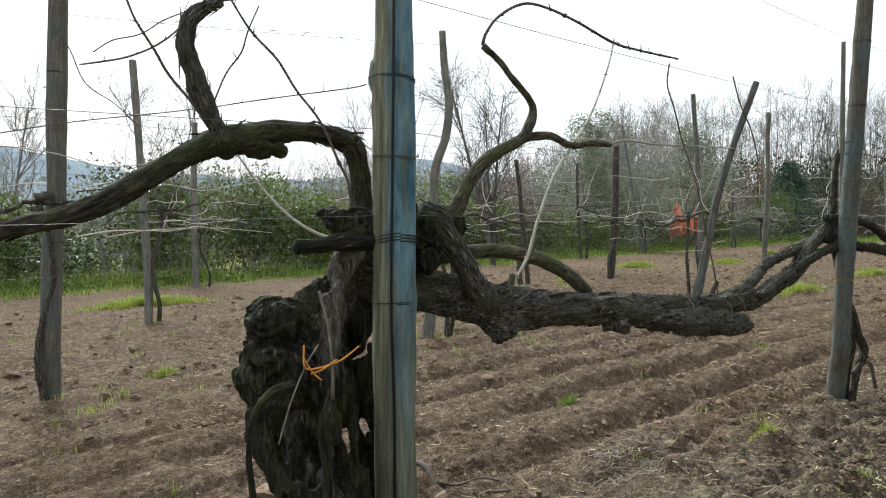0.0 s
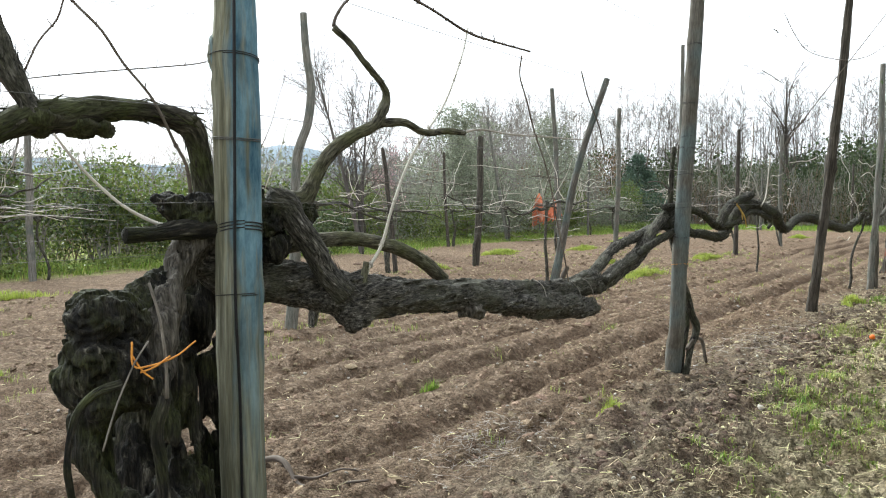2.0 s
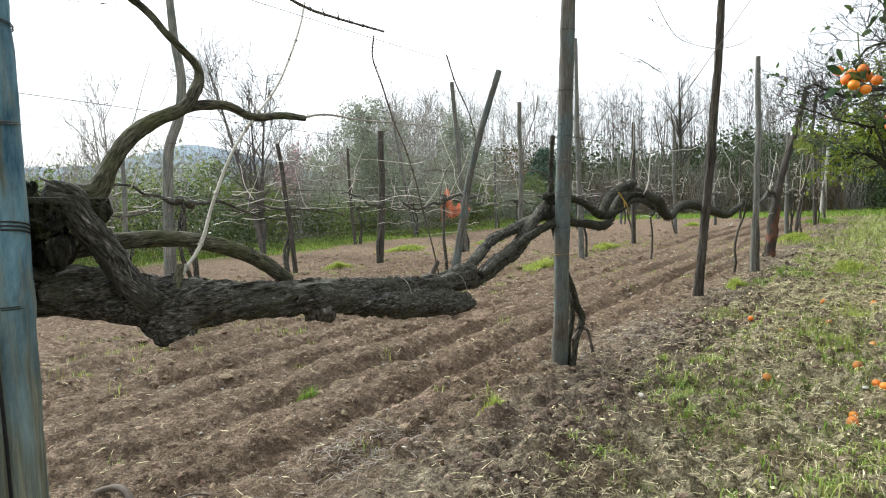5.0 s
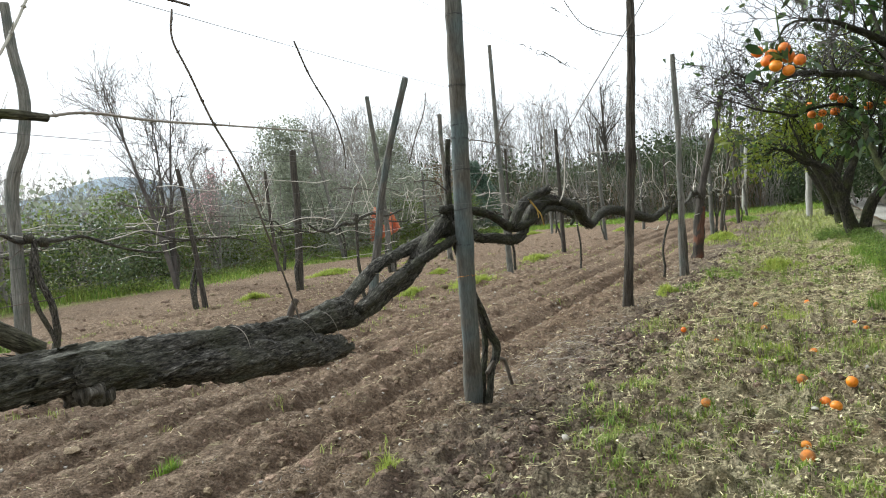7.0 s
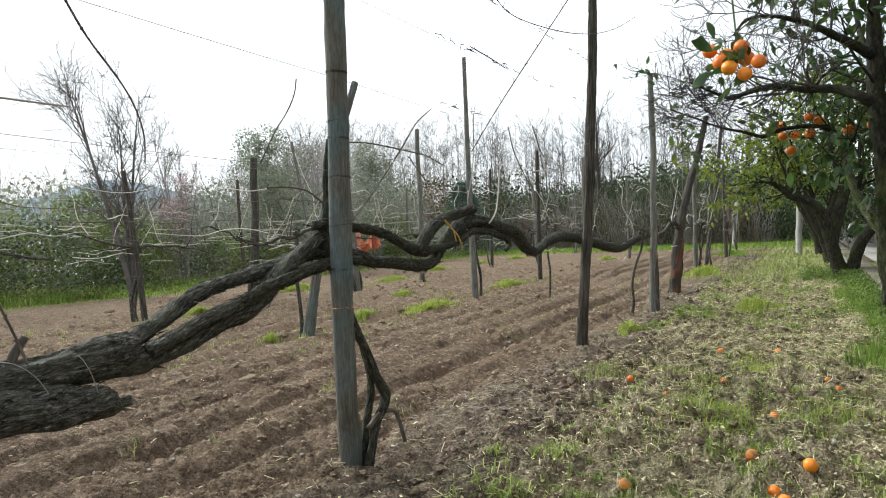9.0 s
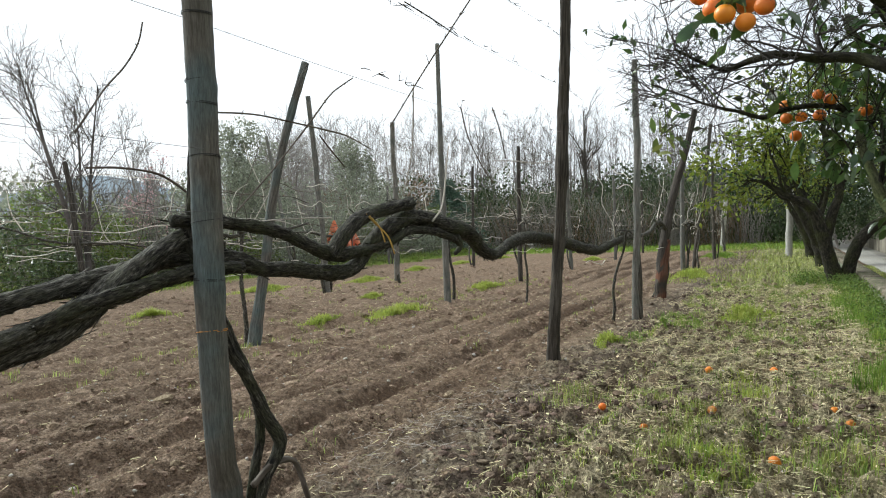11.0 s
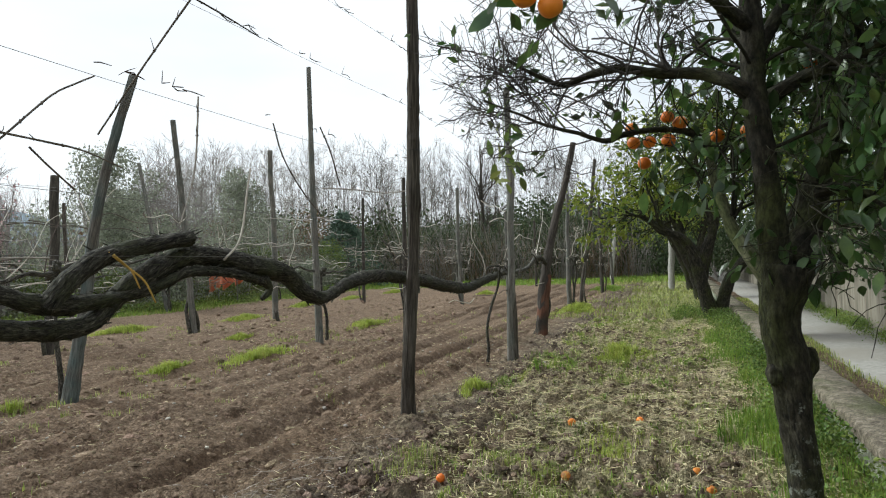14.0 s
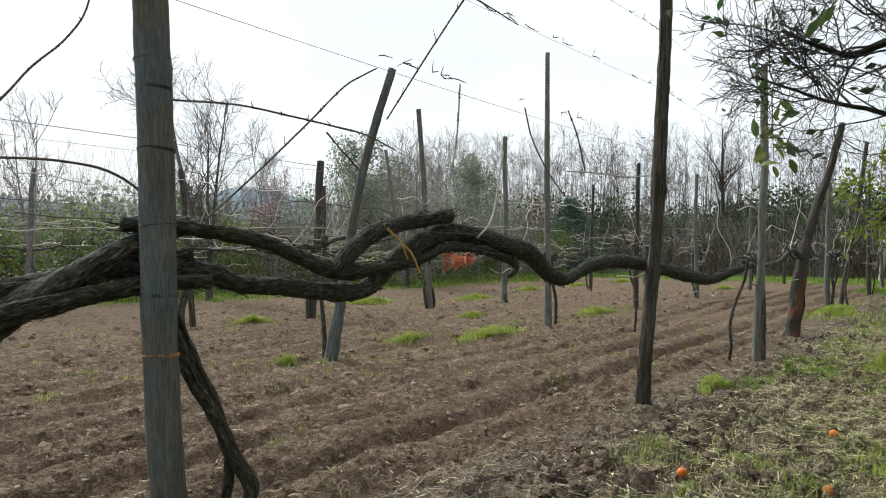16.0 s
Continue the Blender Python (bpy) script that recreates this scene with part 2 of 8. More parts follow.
M_coping = shade("worn_concrete", [(0.055, 0.045, 0.033), (0.15, 0.125, 0.092), (0.27, 0.235, 0.185)], 16, 0.95, 0.9, 90, grit=0.5, blotch=(0.075, 0.08, 0.035), blotch_scale=2.6, depth=0.01)
M_wallface = shade("mossy_wall_face", [(0.10, 0.105, 0.07), (0.22, 0.225, 0.17), (0.36, 0.365, 0.30)], 14, 0.95, 0.9, 90, blotch=(0.09, 0.115, 0.04), blotch_scale=5, depth=0.012, grit=0.5)
M_lane = shade("lane_surface", [(0.215, 0.203, 0.182), (0.275, 0.262, 0.238), (0.335, 0.32, 0.292)], 14, 0.95, 0.4, 200, blotch=(0.24, 0.22, 0.19), blotch_scale=0.8, depth=0.004)
M_wall = shade("stained_wall", [(0.065, 0.056, 0.042), (0.19, 0.168, 0.132), (0.32, 0.29, 0.235)], 3.2, 0.95, 0.4, 60, (1, 1, 0.1), blotch=(0.1, 0.09, 0.07), blotch_scale=0.9, depth=0.006)
M_concpost = shade("concrete_post", [(0.3, 0.29, 0.26), (0.45, 0.43, 0.4)], 9, 0.9, 0.4, 80)
# Far hills: the blue-grey of the air between is painted into their colour.
M_hill = shade("hazed_hill", [(0.22, 0.27, 0.31), (0.29, 0.34, 0.38)], 0.006, 1.0, 0, spec=0.0)
M_greytree = shade("dark_bare_twigs", [(0.07, 0.062, 0.055), (0.125, 0.112, 0.10), (0.2, 0.18, 0.165)], 1.2, 0.9, 0, per_island=0.3)
# Nearer ridge: wood green greyed in the colour itself to look hazy.
M_farwood = shade("hazed_wood", [(0.15, 0.175, 0.165), (0.21, 0.23, 0.215)], 0.12, 1.0, 0, spec=0.0)


def blue_paint():
    """Old blue copper wash on a wooden post, worn to grey wood near the ground and on one edge."""
    m = shade("blue_washed_post", [(0.085, 0.08, 0.05), (0.18, 0.175, 0.12), (0.29, 0.285, 0.22)], 40, 0.85, 0.8, 110, (1, 1, 0.05), "grain", depth=0.005, grit=0.35)
    nd, ln = m.node_tree.nodes, m.node_tree.links
    bs = nd["Principled BSDF"]
    old = bs.inputs["Base Color"].links[0].from_socket
    at = nd.new("ShaderNodeAttribute")
    at.attribute_name = "grain"
    sp = nd.new("ShaderNodeSeparateXYZ")
    ln.new(at.outputs["Vector"], sp.inputs[0])
    streak = nd.new("ShaderNodeTexNoise")
    mp = nd.new("ShaderNodeMapping")
    mp.inputs["Scale"].default_value = (1, 1, 0.12)
    ln.new(at.outputs["Vector"], mp.inputs[0])
    ln.new(mp.outputs[0], streak.inputs["Vector"])
    streak.inputs["Scale"].default_value, streak.inputs["Detail"].default_value = 38, 6
    # wash strongest on the side that was sprayed, above knee height
    side = nd.new("ShaderNodeMapRange")
    side.inputs["From Min"].default_value, side.inputs["From Max"].default_value = 0.012, 0.046
    jig = nd.new("ShaderNodeMath")
    jig.operation = "MULTIPLY_ADD"
    ln.new(streak.outputs["Fac"], jig.inputs[0])
    jig.inputs[1].default_value = 0.09
    ln.new(sp.outputs["X"], jig.inputs[2])
    ln.new(jig.outputs[0], side.inputs["Value"])
    up = nd.new("ShaderNodeMapRange")
    up.inputs["From Min"].default_value, up.inputs["From Max"].default_value = 0.6, 1.4
    up.inputs["To Min"].default_value = 0.1
    oc = nd.new("ShaderNodeTexCoord")
    osp = nd.new("ShaderNodeSeparateXYZ")
    ln.new(oc.outputs["Object"], osp.inputs[0])
    uneven = nd.new("ShaderNodeMath")
    uneven.operation = "MULTIPLY_ADD"
    ln.new(streak.outputs["Fac"], uneven.inputs[0])
    uneven.inputs[1].default_value = 0.9
    ln.new(osp.outputs["Z"], uneven.inputs[2])
    lower_edge = nd.new("ShaderNodeMath")
    lower_edge.operation = "SUBTRACT"
    ln.new(uneven.outputs[0], lower_edge.inputs[0])
    lower_edge.inputs[1].default_value = 0.45
    ln.new(lower_edge.outputs[0], up.inputs["Value"])
    wear = nd.new("ShaderNodeMapRange")
    wear.inputs["From Min"].default_value, wear.inputs["From Max"].default_value = 0.27, 0.52
    ln.new(streak.outputs["Fac"], wear.inputs["Value"])
    a = nd.new("ShaderNodeMath")
    a.operation = "MULTIPLY"
    ln.new(side.outputs[0], a.inputs[0])
    ln.new(up.outputs[0], a.inputs[1])
    b = nd.new("ShaderNodeMath")
    b.operation = "MULTIPLY"
    ln.new(a.outputs[0], b.inputs[0])
    ln.new(wear.outputs[0], b.inputs[1])
    tone = nd.new("ShaderNodeTexNoise")
    tone.inputs["Scale"].default_value, tone.inputs["Detail"].default_value, tone.inputs["Roughness"].default_value = 14, 6, 0.7
    mp2 = nd.new("ShaderNodeMapping")
    mp2.inputs["Scale"].default_value = (1, 1, 0.3)
    ln.new(at.outputs["Vector"], mp2.inputs[0])
    ln.new(mp2.outputs[0], tone.inputs["Vector"])
    rp = nd.new("ShaderNodeValToRGB")
    rp.color_ramp.elements[0].color, rp.color_ramp.elements[0].position = (0.035, 0.095, 0.14, 1), 0.34
    rp.color_ramp.elements[1].color, rp.color_ramp.elements[1].position = (0.23, 0.38, 0.45, 1), 0.70
    ln.new(tone.outputs["Fac"], rp.inputs[0])
    mx = nd.new("ShaderNodeMix")
    mx.data_type = "RGBA"
    ln.new(b.outputs[0], mx.inputs["Factor"])
    ln.new(old, mx.inputs["A"])
    ln.new(rp.outputs[0], mx.inputs["B"])
    ln.new(mx.outputs["Result"], bs.inputs["Base Color"])
    return m


M_blue = blue_paint()


def lichen_bark():
    """Dark citrus bark with pale lichen in patches about the foot."""
    m = shade("lichen_bark", [(0.008, 0.007, 0.005), (0.024, 0.021, 0.014), (0.062, 0.056, 0.038)], 26, 0.95, 1.0, 70, (1, 1, 0.4), "grain", blotch=(0.036, 0.04, 0.013), blotch_scale=3.5, depth=0.016, grit=0.6)
    nd, ln = m.node_tree.nodes, m.node_tree.links
    bs = nd["Principled BSDF"]
    old = bs.inputs["Base Color"].links[0].from_socket
    tc, sp = nd.new("ShaderNodeTexCoord"), nd.new("ShaderNodeSeparateXYZ")
    ln.new(tc.outputs["Object"], sp.inputs[0])
    spots = nd.new("ShaderNodeTexNoise")
    spots.inputs["Scale"].default_value, spots.inputs["Detail"].default_value, spots.inputs["Roughness"].default_value = 11, 8, 0.75
    ln.new(tc.outputs["Object"], spots.inputs["Vector"])
    low = nd.new("ShaderNodeMapRange")
    for nm, val in (("From Min", 0.1), ("From Max", 1.1), ("To Min", 0.0), ("To Max", 0.2)):
        low.inputs[nm].default_value = val
    ln.new(sp.outputs["Z"], low.inputs["Value"])
    cut = nd.new("ShaderNodeMath")
    cut.operation = "SUBTRACT"
    ln.new(spots.outputs["Fac"], cut.inputs[0])
    ln.new(low.outputs[0], cut.inputs[1])
    edge = nd.new("ShaderNodeMapRange")
    for nm, val in (("From Min", 0.50), ("From Max", 0.56), ("To Min", 0.0), ("To Max", 0.85)):
        edge.inputs[nm].default_value = val
    ln.new(cut.outputs[0], edge.inputs["Value"])
    mx = nd.new("ShaderNodeMix")
    mx.data_type = "RGBA"
    ln.new(edge.outputs[0], mx.inputs["Factor"])
    ln.new(old, mx.inputs["A"])
    mx.inputs["B"].default_value = (0.20, 0.21, 0.18, 1)
    ln.new(mx.outputs["Result"], bs.inputs["Base Color"])
    return m


M_lichen = lichen_bark()


def soil():
    """Brown tilled soil; greyer and full of dry litter beside the row, green where turf takes over."""
    m = bpy.data.materials.new("tilled_soil")
    m.use_nodes = True
    nd, ln = m.node_tree.nodes, m.node_tree.links
    bs = nd["Principled BSDF"]
    tc = nd.new("ShaderNodeTexCoord")
    pos = tc.outputs["Object"]

    def nz(scale, detail=6, rough=0.6):
        k = nd.new("ShaderNodeTexNoise")
        k.inputs["Scale"].default_value, k.inputs["Detail"].default_value, k.inputs["Roughness"].default_value = scale, detail, rough
        ln.new(pos, k.inputs["Vector"])
        return k.outputs["Fac"]

    def rng(x, a, b, c=0.0, d=1.0):
        k = nd.new("ShaderNodeMapRange")
        for nm, val in (("From Min", a), ("From Max", b), ("To Min", c), ("To Max", d)):
            k.inputs[nm].default_value = val
        ln.new(x, k.inputs["Value"])
        return k.outputs[0]

    def mix(f, a, b):
        k = nd.new("ShaderNodeMix")
        k.data_type = "RGBA"
        ln.new(f, k.inputs["Factor"])
        for nm, val in (("A", a), ("B", b)):
            if isinstance(val, tuple):
                k.inputs[nm].default_value = (*val, 1)
            else:
                ln.new(val, k.inputs[nm])
        return k.outputs["Result"]

    def times(a, b):
        k = nd.new("ShaderNodeMath")
        k.operation = "MULTIPLY"
        ln.new(a, k.inputs[0])
        ln.new(b, k.inputs[1])
        return k.outputs[0]

    base = mix(rng(nz(3.0), 0.35, 0.65), (0.118, 0.080, 0.052), (0.205, 0.144, 0.098))
    base = mix(rng(nz(14, 6, 0.7), 0.48, 0.66), base, (0.35, 0.262, 0.188))
    base = mix(rng(nz(75, 4, 0.7), 0.36, 0.5, 0.5, 0.0), base, (0.085, 0.062, 0.047))
    base = mix(rng(nz(0.6), 0.5, 0.7, 0, 0.6), base, (0.18, 0.12, 0.078))
    litter = nd.new("ShaderNodeAttribute")
    litter.attribute_name = "litter"
    turf = nd.new("ShaderNodeAttribute")
    turf.attribute_name = "turf"
    greyer = mix(rng(nz(18, 6, 0.7), 0.4, 0.62), (0.080, 0.060, 0.042), (0.50, 0.43, 0.30))
    base = mix(times(litter.outputs["Fac"], rng(nz(2.0), 0.35, 0.6)), base, greyer)
    green = mix(rng(nz(7), 0.35, 0.65), (0.16, 0.20, 0.05), (0.28, 0.33, 0.10))
    base = mix(times(turf.outputs["Fac"], rng(nz(1.6, 5), 0.3, 0.52)), base, green)
    moist = nd.new("ShaderNodeAttribute")
    moist.attribute_name = "moist"
    base = mix(times(moist.outputs["Fac"], rng(nz(2.6, 5), 0.36, 0.58, 0.05, 0.8)), base, (0.085, 0.063, 0.053))
    fresh = nd.new("ShaderNodeAttribute")
    fresh.attribute_name = "fresh"
    dry = nd.new("ShaderNodeVectorMath")
    dry.operation = "MULTIPLY"
    ln.new(base, dry.inputs[0])
    ln.new(mix(fresh.outputs["Fac"], (1.14, 1.13, 1.13), (1.14, 1.11, 1.09)), dry.inputs[1])
    base = dry.outputs[0]
    # crumbs: each small aggregate a little lighter or darker than the next
    cells = nd.new("ShaderNodeTexVoronoi")
    cells.inputs["Scale"].default_value = 75
    warp = nd.new("ShaderNodeVectorMath")
    warp.operation = "MULTIPLY_ADD"
    wn3 = nd.new("ShaderNodeTexNoise")
    wn3.inputs["Scale"].default_value = 30
    ln.new(pos, wn3.inputs["Vector"])
    ln.new(wn3.outputs["Color"], warp.inputs[0])
    warp.inputs[1].default_value = (0.03, 0.03, 0.03)
    ln.new(pos, warp.inputs[2])
    ln.new(warp.outputs[0], cells.inputs["Vector"])
    bw = nd.new("ShaderNodeSeparateColor")
    ln.new(cells.outputs["Color"], bw.inputs[0])
    tint = nd.new("ShaderNodeVectorMath")
    tint.operation = "SCALE"
    ln.new(base, tint.inputs[0])
    ln.new(rng(bw.outputs[0], 0.0, 1.0, 0.62, 1.38), tint.inputs["Scale"])
    ln.new(tint.outputs[0], bs.inputs["Base Color"])
    bs.inputs["Roughness"].default_value = 0.97
    bs.inputs["Specular IOR Level"].default_value = 0.15
    bp = nd.new("ShaderNodeBump")
    bp.inputs["Strength"].default_value, bp.inputs["Distance"].default_value = 1.0, 0.024
    ln.new(nz(60, 9, 0.8), bp.inputs["Height"])
    bp2 = nd.new("ShaderNodeBump")
    bp2.inputs["Strength"].default_value, bp2.inputs["Distance"].default_value = 1.0, 0.014
    bp2.invert = True
    ln.new(cells.outputs["Distance"], bp2.inputs["Height"])
    ln.new(bp.outputs[0], bp2.inputs["Normal"])
    ln.new(bp2.outputs[0], bs.inputs["Normal"])
    return m


M_soil = soil()


# ---- builders ----
rng = np.random.default_rng(7)


def lattice(i, seed):
    h = (i[..., 0] * 374761393 + i[..., 1] * 668265263 + i[..., 2] * 1274126177 + seed * 974634777) & 0xFFFFFFFF
    h = ((h ^ (h >> 13)) * 1274126177) & 0xFFFFFFFF
    return ((h ^ (h >> 16)) & 0xFFFF) / 32767.5 - 1.0


def grainy(p, seed=0):
    """Smooth value noise, -1 to 1, at points (N, 3)."""
    p = np.asarray(p, float)
    i = np.floor(p).astype(np.int64)
    f = p - i
    f = f * f * (3 - 2 * f)
    out = 0
    for dx in (0, 1):
        for dy in (0, 1):
            for dz in (0, 1):
                w = np.where(dx, f[..., 0], 1 - f[..., 0]) * np.where(dy, f[..., 1], 1 - f[..., 1]) * np.where(dz, f[..., 2], 1 - f[..., 2])
                out = out + w * lattice(i + np.array([dx, dy, dz]), seed)
    return out


def fbm(p, octaves=4, seed=0, gain=0.5):
    p = np.asarray(p, float)
    out, amp = 0, 1.0
    for k in range(octaves):
        out = out + amp * grainy(p * 2.03 ** k, seed + k)
        amp *= gain
    return out


def surface_of(F, lo, h):
    """The skin of a field that is negative inside: one point in every cell that the skin crosses (points, quads)."""
    nx, ny, nz = F.shape
    cells = (nx - 1, ny - 1, nz - 1)
    acc = np.zeros(cells + (3,))
    cnt = np.zeros(cells)

    def cut(n, k):
        return slice(0, n) if k == 0 else slice(1, n + 1)

    for ax in range(3):
        others = [a for a in range(3) if a != ax]
        for i in (0, 1):
            for j in (0, 1):
                sl0, sl1 = [None] * 3, [None] * 3
                sl0[ax], sl1[ax] = cut(cells[ax], 0), cut(cells[ax], 1)
                for a, k in ((others[0], i), (others[1], j)):
                    sl0[a] = sl1[a] = cut(cells[a], k)
                A, B = F[tuple(sl0)], F[tuple(sl1)]
                hit = (A < 0) != (B < 0)
                t = np.where(hit, A / np.where(hit, A - B, 1.0), 0.0)
                acc[..., ax] += t * hit
                acc[..., others[0]] += i * hit
                acc[..., others[1]] += j * hit
                cnt += hit
    live = cnt > 0
    index = np.full(cells, -1, np.int64)
    index[live] = np.arange(live.sum())
    v = np.argwhere(live) + acc[live] / cnt[live][:, None]
    quads = []
    for ax in range(3):
        o1, o2 = (ax + 1) % 3, (ax + 2) % 3
        sl = [slice(1, cells[a]) for a in range(3)]
        sl[ax] = slice(0, cells[ax])
        sn = list(sl)
        sn[ax] = slice(1, cells[ax] + 1)
        A, B = F[tuple(sl)], F[tuple(sn)]
        base = np.argwhere((A < 0) != (B < 0))
        flip = (A < 0)[tuple(base.T)]
        base = base + np.array([0 if a == ax else 1 for a in range(3)])
        d1, d2 = np.eye(3, dtype=int)[o1], np.eye(3, dtype=int)[o2]
        q = np.stack([index[tuple((base - a * d1 - c * d2).T)] for a, c in ((1, 1), (0, 1), (0, 0), (1, 0))], 1)
        q[~flip] = q[~flip][:, ::-1]
        quads.append(q)
    q = np.concatenate(quads)
    return np.asarray(lo) + v * h, q[(q >= 0).all(1)]


def sculpt(adds, cuts, lo, hi, h=0.0075, blend=0.03, burls=(), seed=0, along=2, fine=1.0, curl=0.0):
    """Old wood: limbs (lines of x, y, z, radius) that grow into one another, hollows cut out of them, fibrous bark on the skin."""
    lo, hi = np.asarray(lo, float), np.asarray(hi, float)
    n = np.ceil((hi - lo) / h).astype(int)
    axes = [lo[k] + np.arange(n[k]) * h for k in range(3)]
    F = np.full(tuple(n), 0.3)

    def strokes(chain):
        c = smoothline(chain, 0.04) if len(chain) > 1 else np.array([chain[0], chain[0]], float)
        for a, b in zip(c[:-1], c[1:]):
            yield a, b

    def within(a, b, grow):
        r = max(a[3], b[3]) + grow
        lo_i = [int(np.clip((min(a[k], b[k]) - r - lo[k]) / h, 0, n[k])) for k in range(3)]
        hi_i = [int(np.clip((max(a[k], b[k]) + r - lo[k]) / h + 2, 0, n[k])) for k in range(3)]
        sl = tuple(slice(x, y) for x, y in zip(lo_i, hi_i))
        X, Y, Z = np.meshgrid(*(axes[k][sl[k]] for k in range(3)), indexing="ij")
        p = np.stack([X, Y, Z], -1)
        ab = b[:3] - a[:3]
        t = np.clip(((p - a[:3]) @ ab) / max(ab @ ab, 1e-9), 0, 1)
        return sl, np.linalg.norm(p - a[:3] - t[..., None] * ab, axis=-1) - (a[3] + (b[3] - a[3]) * t)

    for chain in adds:
        for a, b in strokes(chain):
            sl, d = within(a, b, 0.09)
            if d.size:
                k = np.maximum(blend - np.abs(F[sl] - d), 0) / blend
                F[sl] = np.minimum(F[sl], d) - k * k * blend * 0.25
    for chain in cuts:
        for a, b in strokes(chain):
            sl, d = within(a, b, 0.06)
            if d.size:
                k = np.maximum(0.02 - np.abs(F[sl] + d), 0) / 0.02
                F[sl] = np.maximum(F[sl], -d) + k * k * 0.02 * 0.25
    near = np.abs(F) < 0.045
    ijk = np.argwhere(near)
    p = lo + ijk * h
    w = np.stack([grainy(p * 6.5 + 11 * k, seed + k) for k in range(3)], -1)
    q = p + 0.035 * w

    def stretched(a, b):
        return np.where(np.arange(3) == along, b, a) * fine

    fibre = (np.abs(grainy(q * stretched(17, 2.0), seed + 5)) * 0.042 + np.abs(grainy(q * stretched(40, 5.5), seed + 6)) * 0.018 + np.abs(grainy(q * stretched(80, 15), seed + 12)) * 0.008) / fine
    whorl = (np.abs(grainy((p + 0.13 * w) * np.array([17, 17, 19]), seed + 7)) * 0.026 + np.abs(grainy((p + 0.09 * w) * np.array([38, 38, 42]), seed + 8)) * 0.014) / fine
    near_burl, folds = np.zeros(len(p)), np.zeros(len(p))
    for k, (x, y, z, r) in enumerate(burls):
        on = 1 - sm(np.linalg.norm(p - (x, y, z), axis=1), r * 0.9, r * 1.5)
        near_burl = np.maximum(near_burl, on)
        if curl:
            eye = np.array((x, y, z)) + r * np.array((math.sin(k * 2.1) * 0.5, -0.85, math.cos(k * 1.7) * 0.5))
            rings = np.abs(np.sin(np.pi * np.linalg.norm(p - eye, axis=1) / 0.026 + 2.2 * w[:, 0] + 1.6 * w[:, 2]))
            folds = np.maximum(folds, on * (1 - rings))
    lump = (0.010 * grainy(p * 11, seed + 9) + 0.008 * grainy(p * 24, seed + 10)) / fine
    F[near] += fibre * (1 - near_burl) + whorl * near_burl - 0.016 / fine + lump + curl * folds
    return surface_of(F, lo, h)


class Build:
    """Gathers points and faces (triangles and quads) for one mesh."""

    def __init__(self):
        self.v, self.q, self.t, self.g, self.n = [], [], [], [], 0

    def add(self, v, q=None, t=None, g=None):
        v = np.asarray(v, float).reshape(-1, 3)
        if q is not None and len(q):
            self.q.append(np.asarray(q, np.int64).reshape(-1, 4) + self.n)
        if t is not None and len(t):
            self.t.append(np.asarray(t, np.int64).reshape(-1, 3) + self.n)
        self.v.append(v)
        self.g.append(v.copy() if g is None else np.asarray(g, float).reshape(-1, 3))
        self.n += len(v)
        return self

    def mesh(self, name, origin=(0, 0, 0), smooth=True, grain=True):
        me = bpy.data.meshes.new(name)
        v = np.concatenate(self.v) - np.asarray(origin, float)
        q = np.concatenate(self.q) if self.q else np.zeros((0, 4), np.int64)
        t = np.concatenate(self.t) if self.t else np.zeros((0, 3), np.int64)
        me.vertices.add(len(v))
        me.vertices.foreach_set("co", v.astype(np.float32).ravel())
        loops = np.concatenate([q.ravel(), t.ravel()])
        me.loops.add(len(loops))
        me.loops.foreach_set("vertex_index", loops.astype(np.int32))
        starts = np.concatenate([np.arange(len(q)) * 4, len(q) * 4 + np.arange(len(t)) * 3])
        me.polygons.add(len(starts))
        me.polygons.foreach_set("loop_start", starts.astype(np.int32))
        me.polygons.foreach_set("use_smooth", np.full(len(starts), smooth))
        if grain:
            at = me.attributes.new("grain", "FLOAT_VECTOR", "POINT")
            at.data.foreach_set("vector", np.concatenate(self.g).astype(np.float32).ravel())
        me.update(calc_edges=True)
        me.validate()
        return me


def thing(name, at, label, category, group=""):
    """The empty at a thing's base, which carries its parts."""
    e = new(name)
    e.empty_display_size = 0.1
    e.location = at
    return tagged(e, label, category, group)




def part(name, b, material, parent, label="", smooth=True):
    """One mesh under a thing, or under a part of it; b is a Build in world metres."""
    top = parent if parent.parent is None else parent.parent
    me = b.mesh(name, tuple(top.location), smooth)
    me.materials.append(material)
    ob = new(name, me)
    ob.parent = parent
    if label:
        ob["label"] = label
    return ob


def each(name, P, R, seg, material, parent, label=""):
    """Every limb of P as a part of its own."""
    for k in range(len(P)):
        part(name, sticks(Build(), P[k:k + 1], R[k:k + 1], seg), material, parent, label)


def single(name, b, material, label, category, group="", kind="", at=(0, 0, 0), smooth=True):
    """A thing, or a piece of the setting, of one mesh."""
    me = b.mesh(name, at, smooth)
    me.materials.append(material)
    ob = new(name, me)
    ob.location = at
    return tagged(ob, label, category, group, kind)


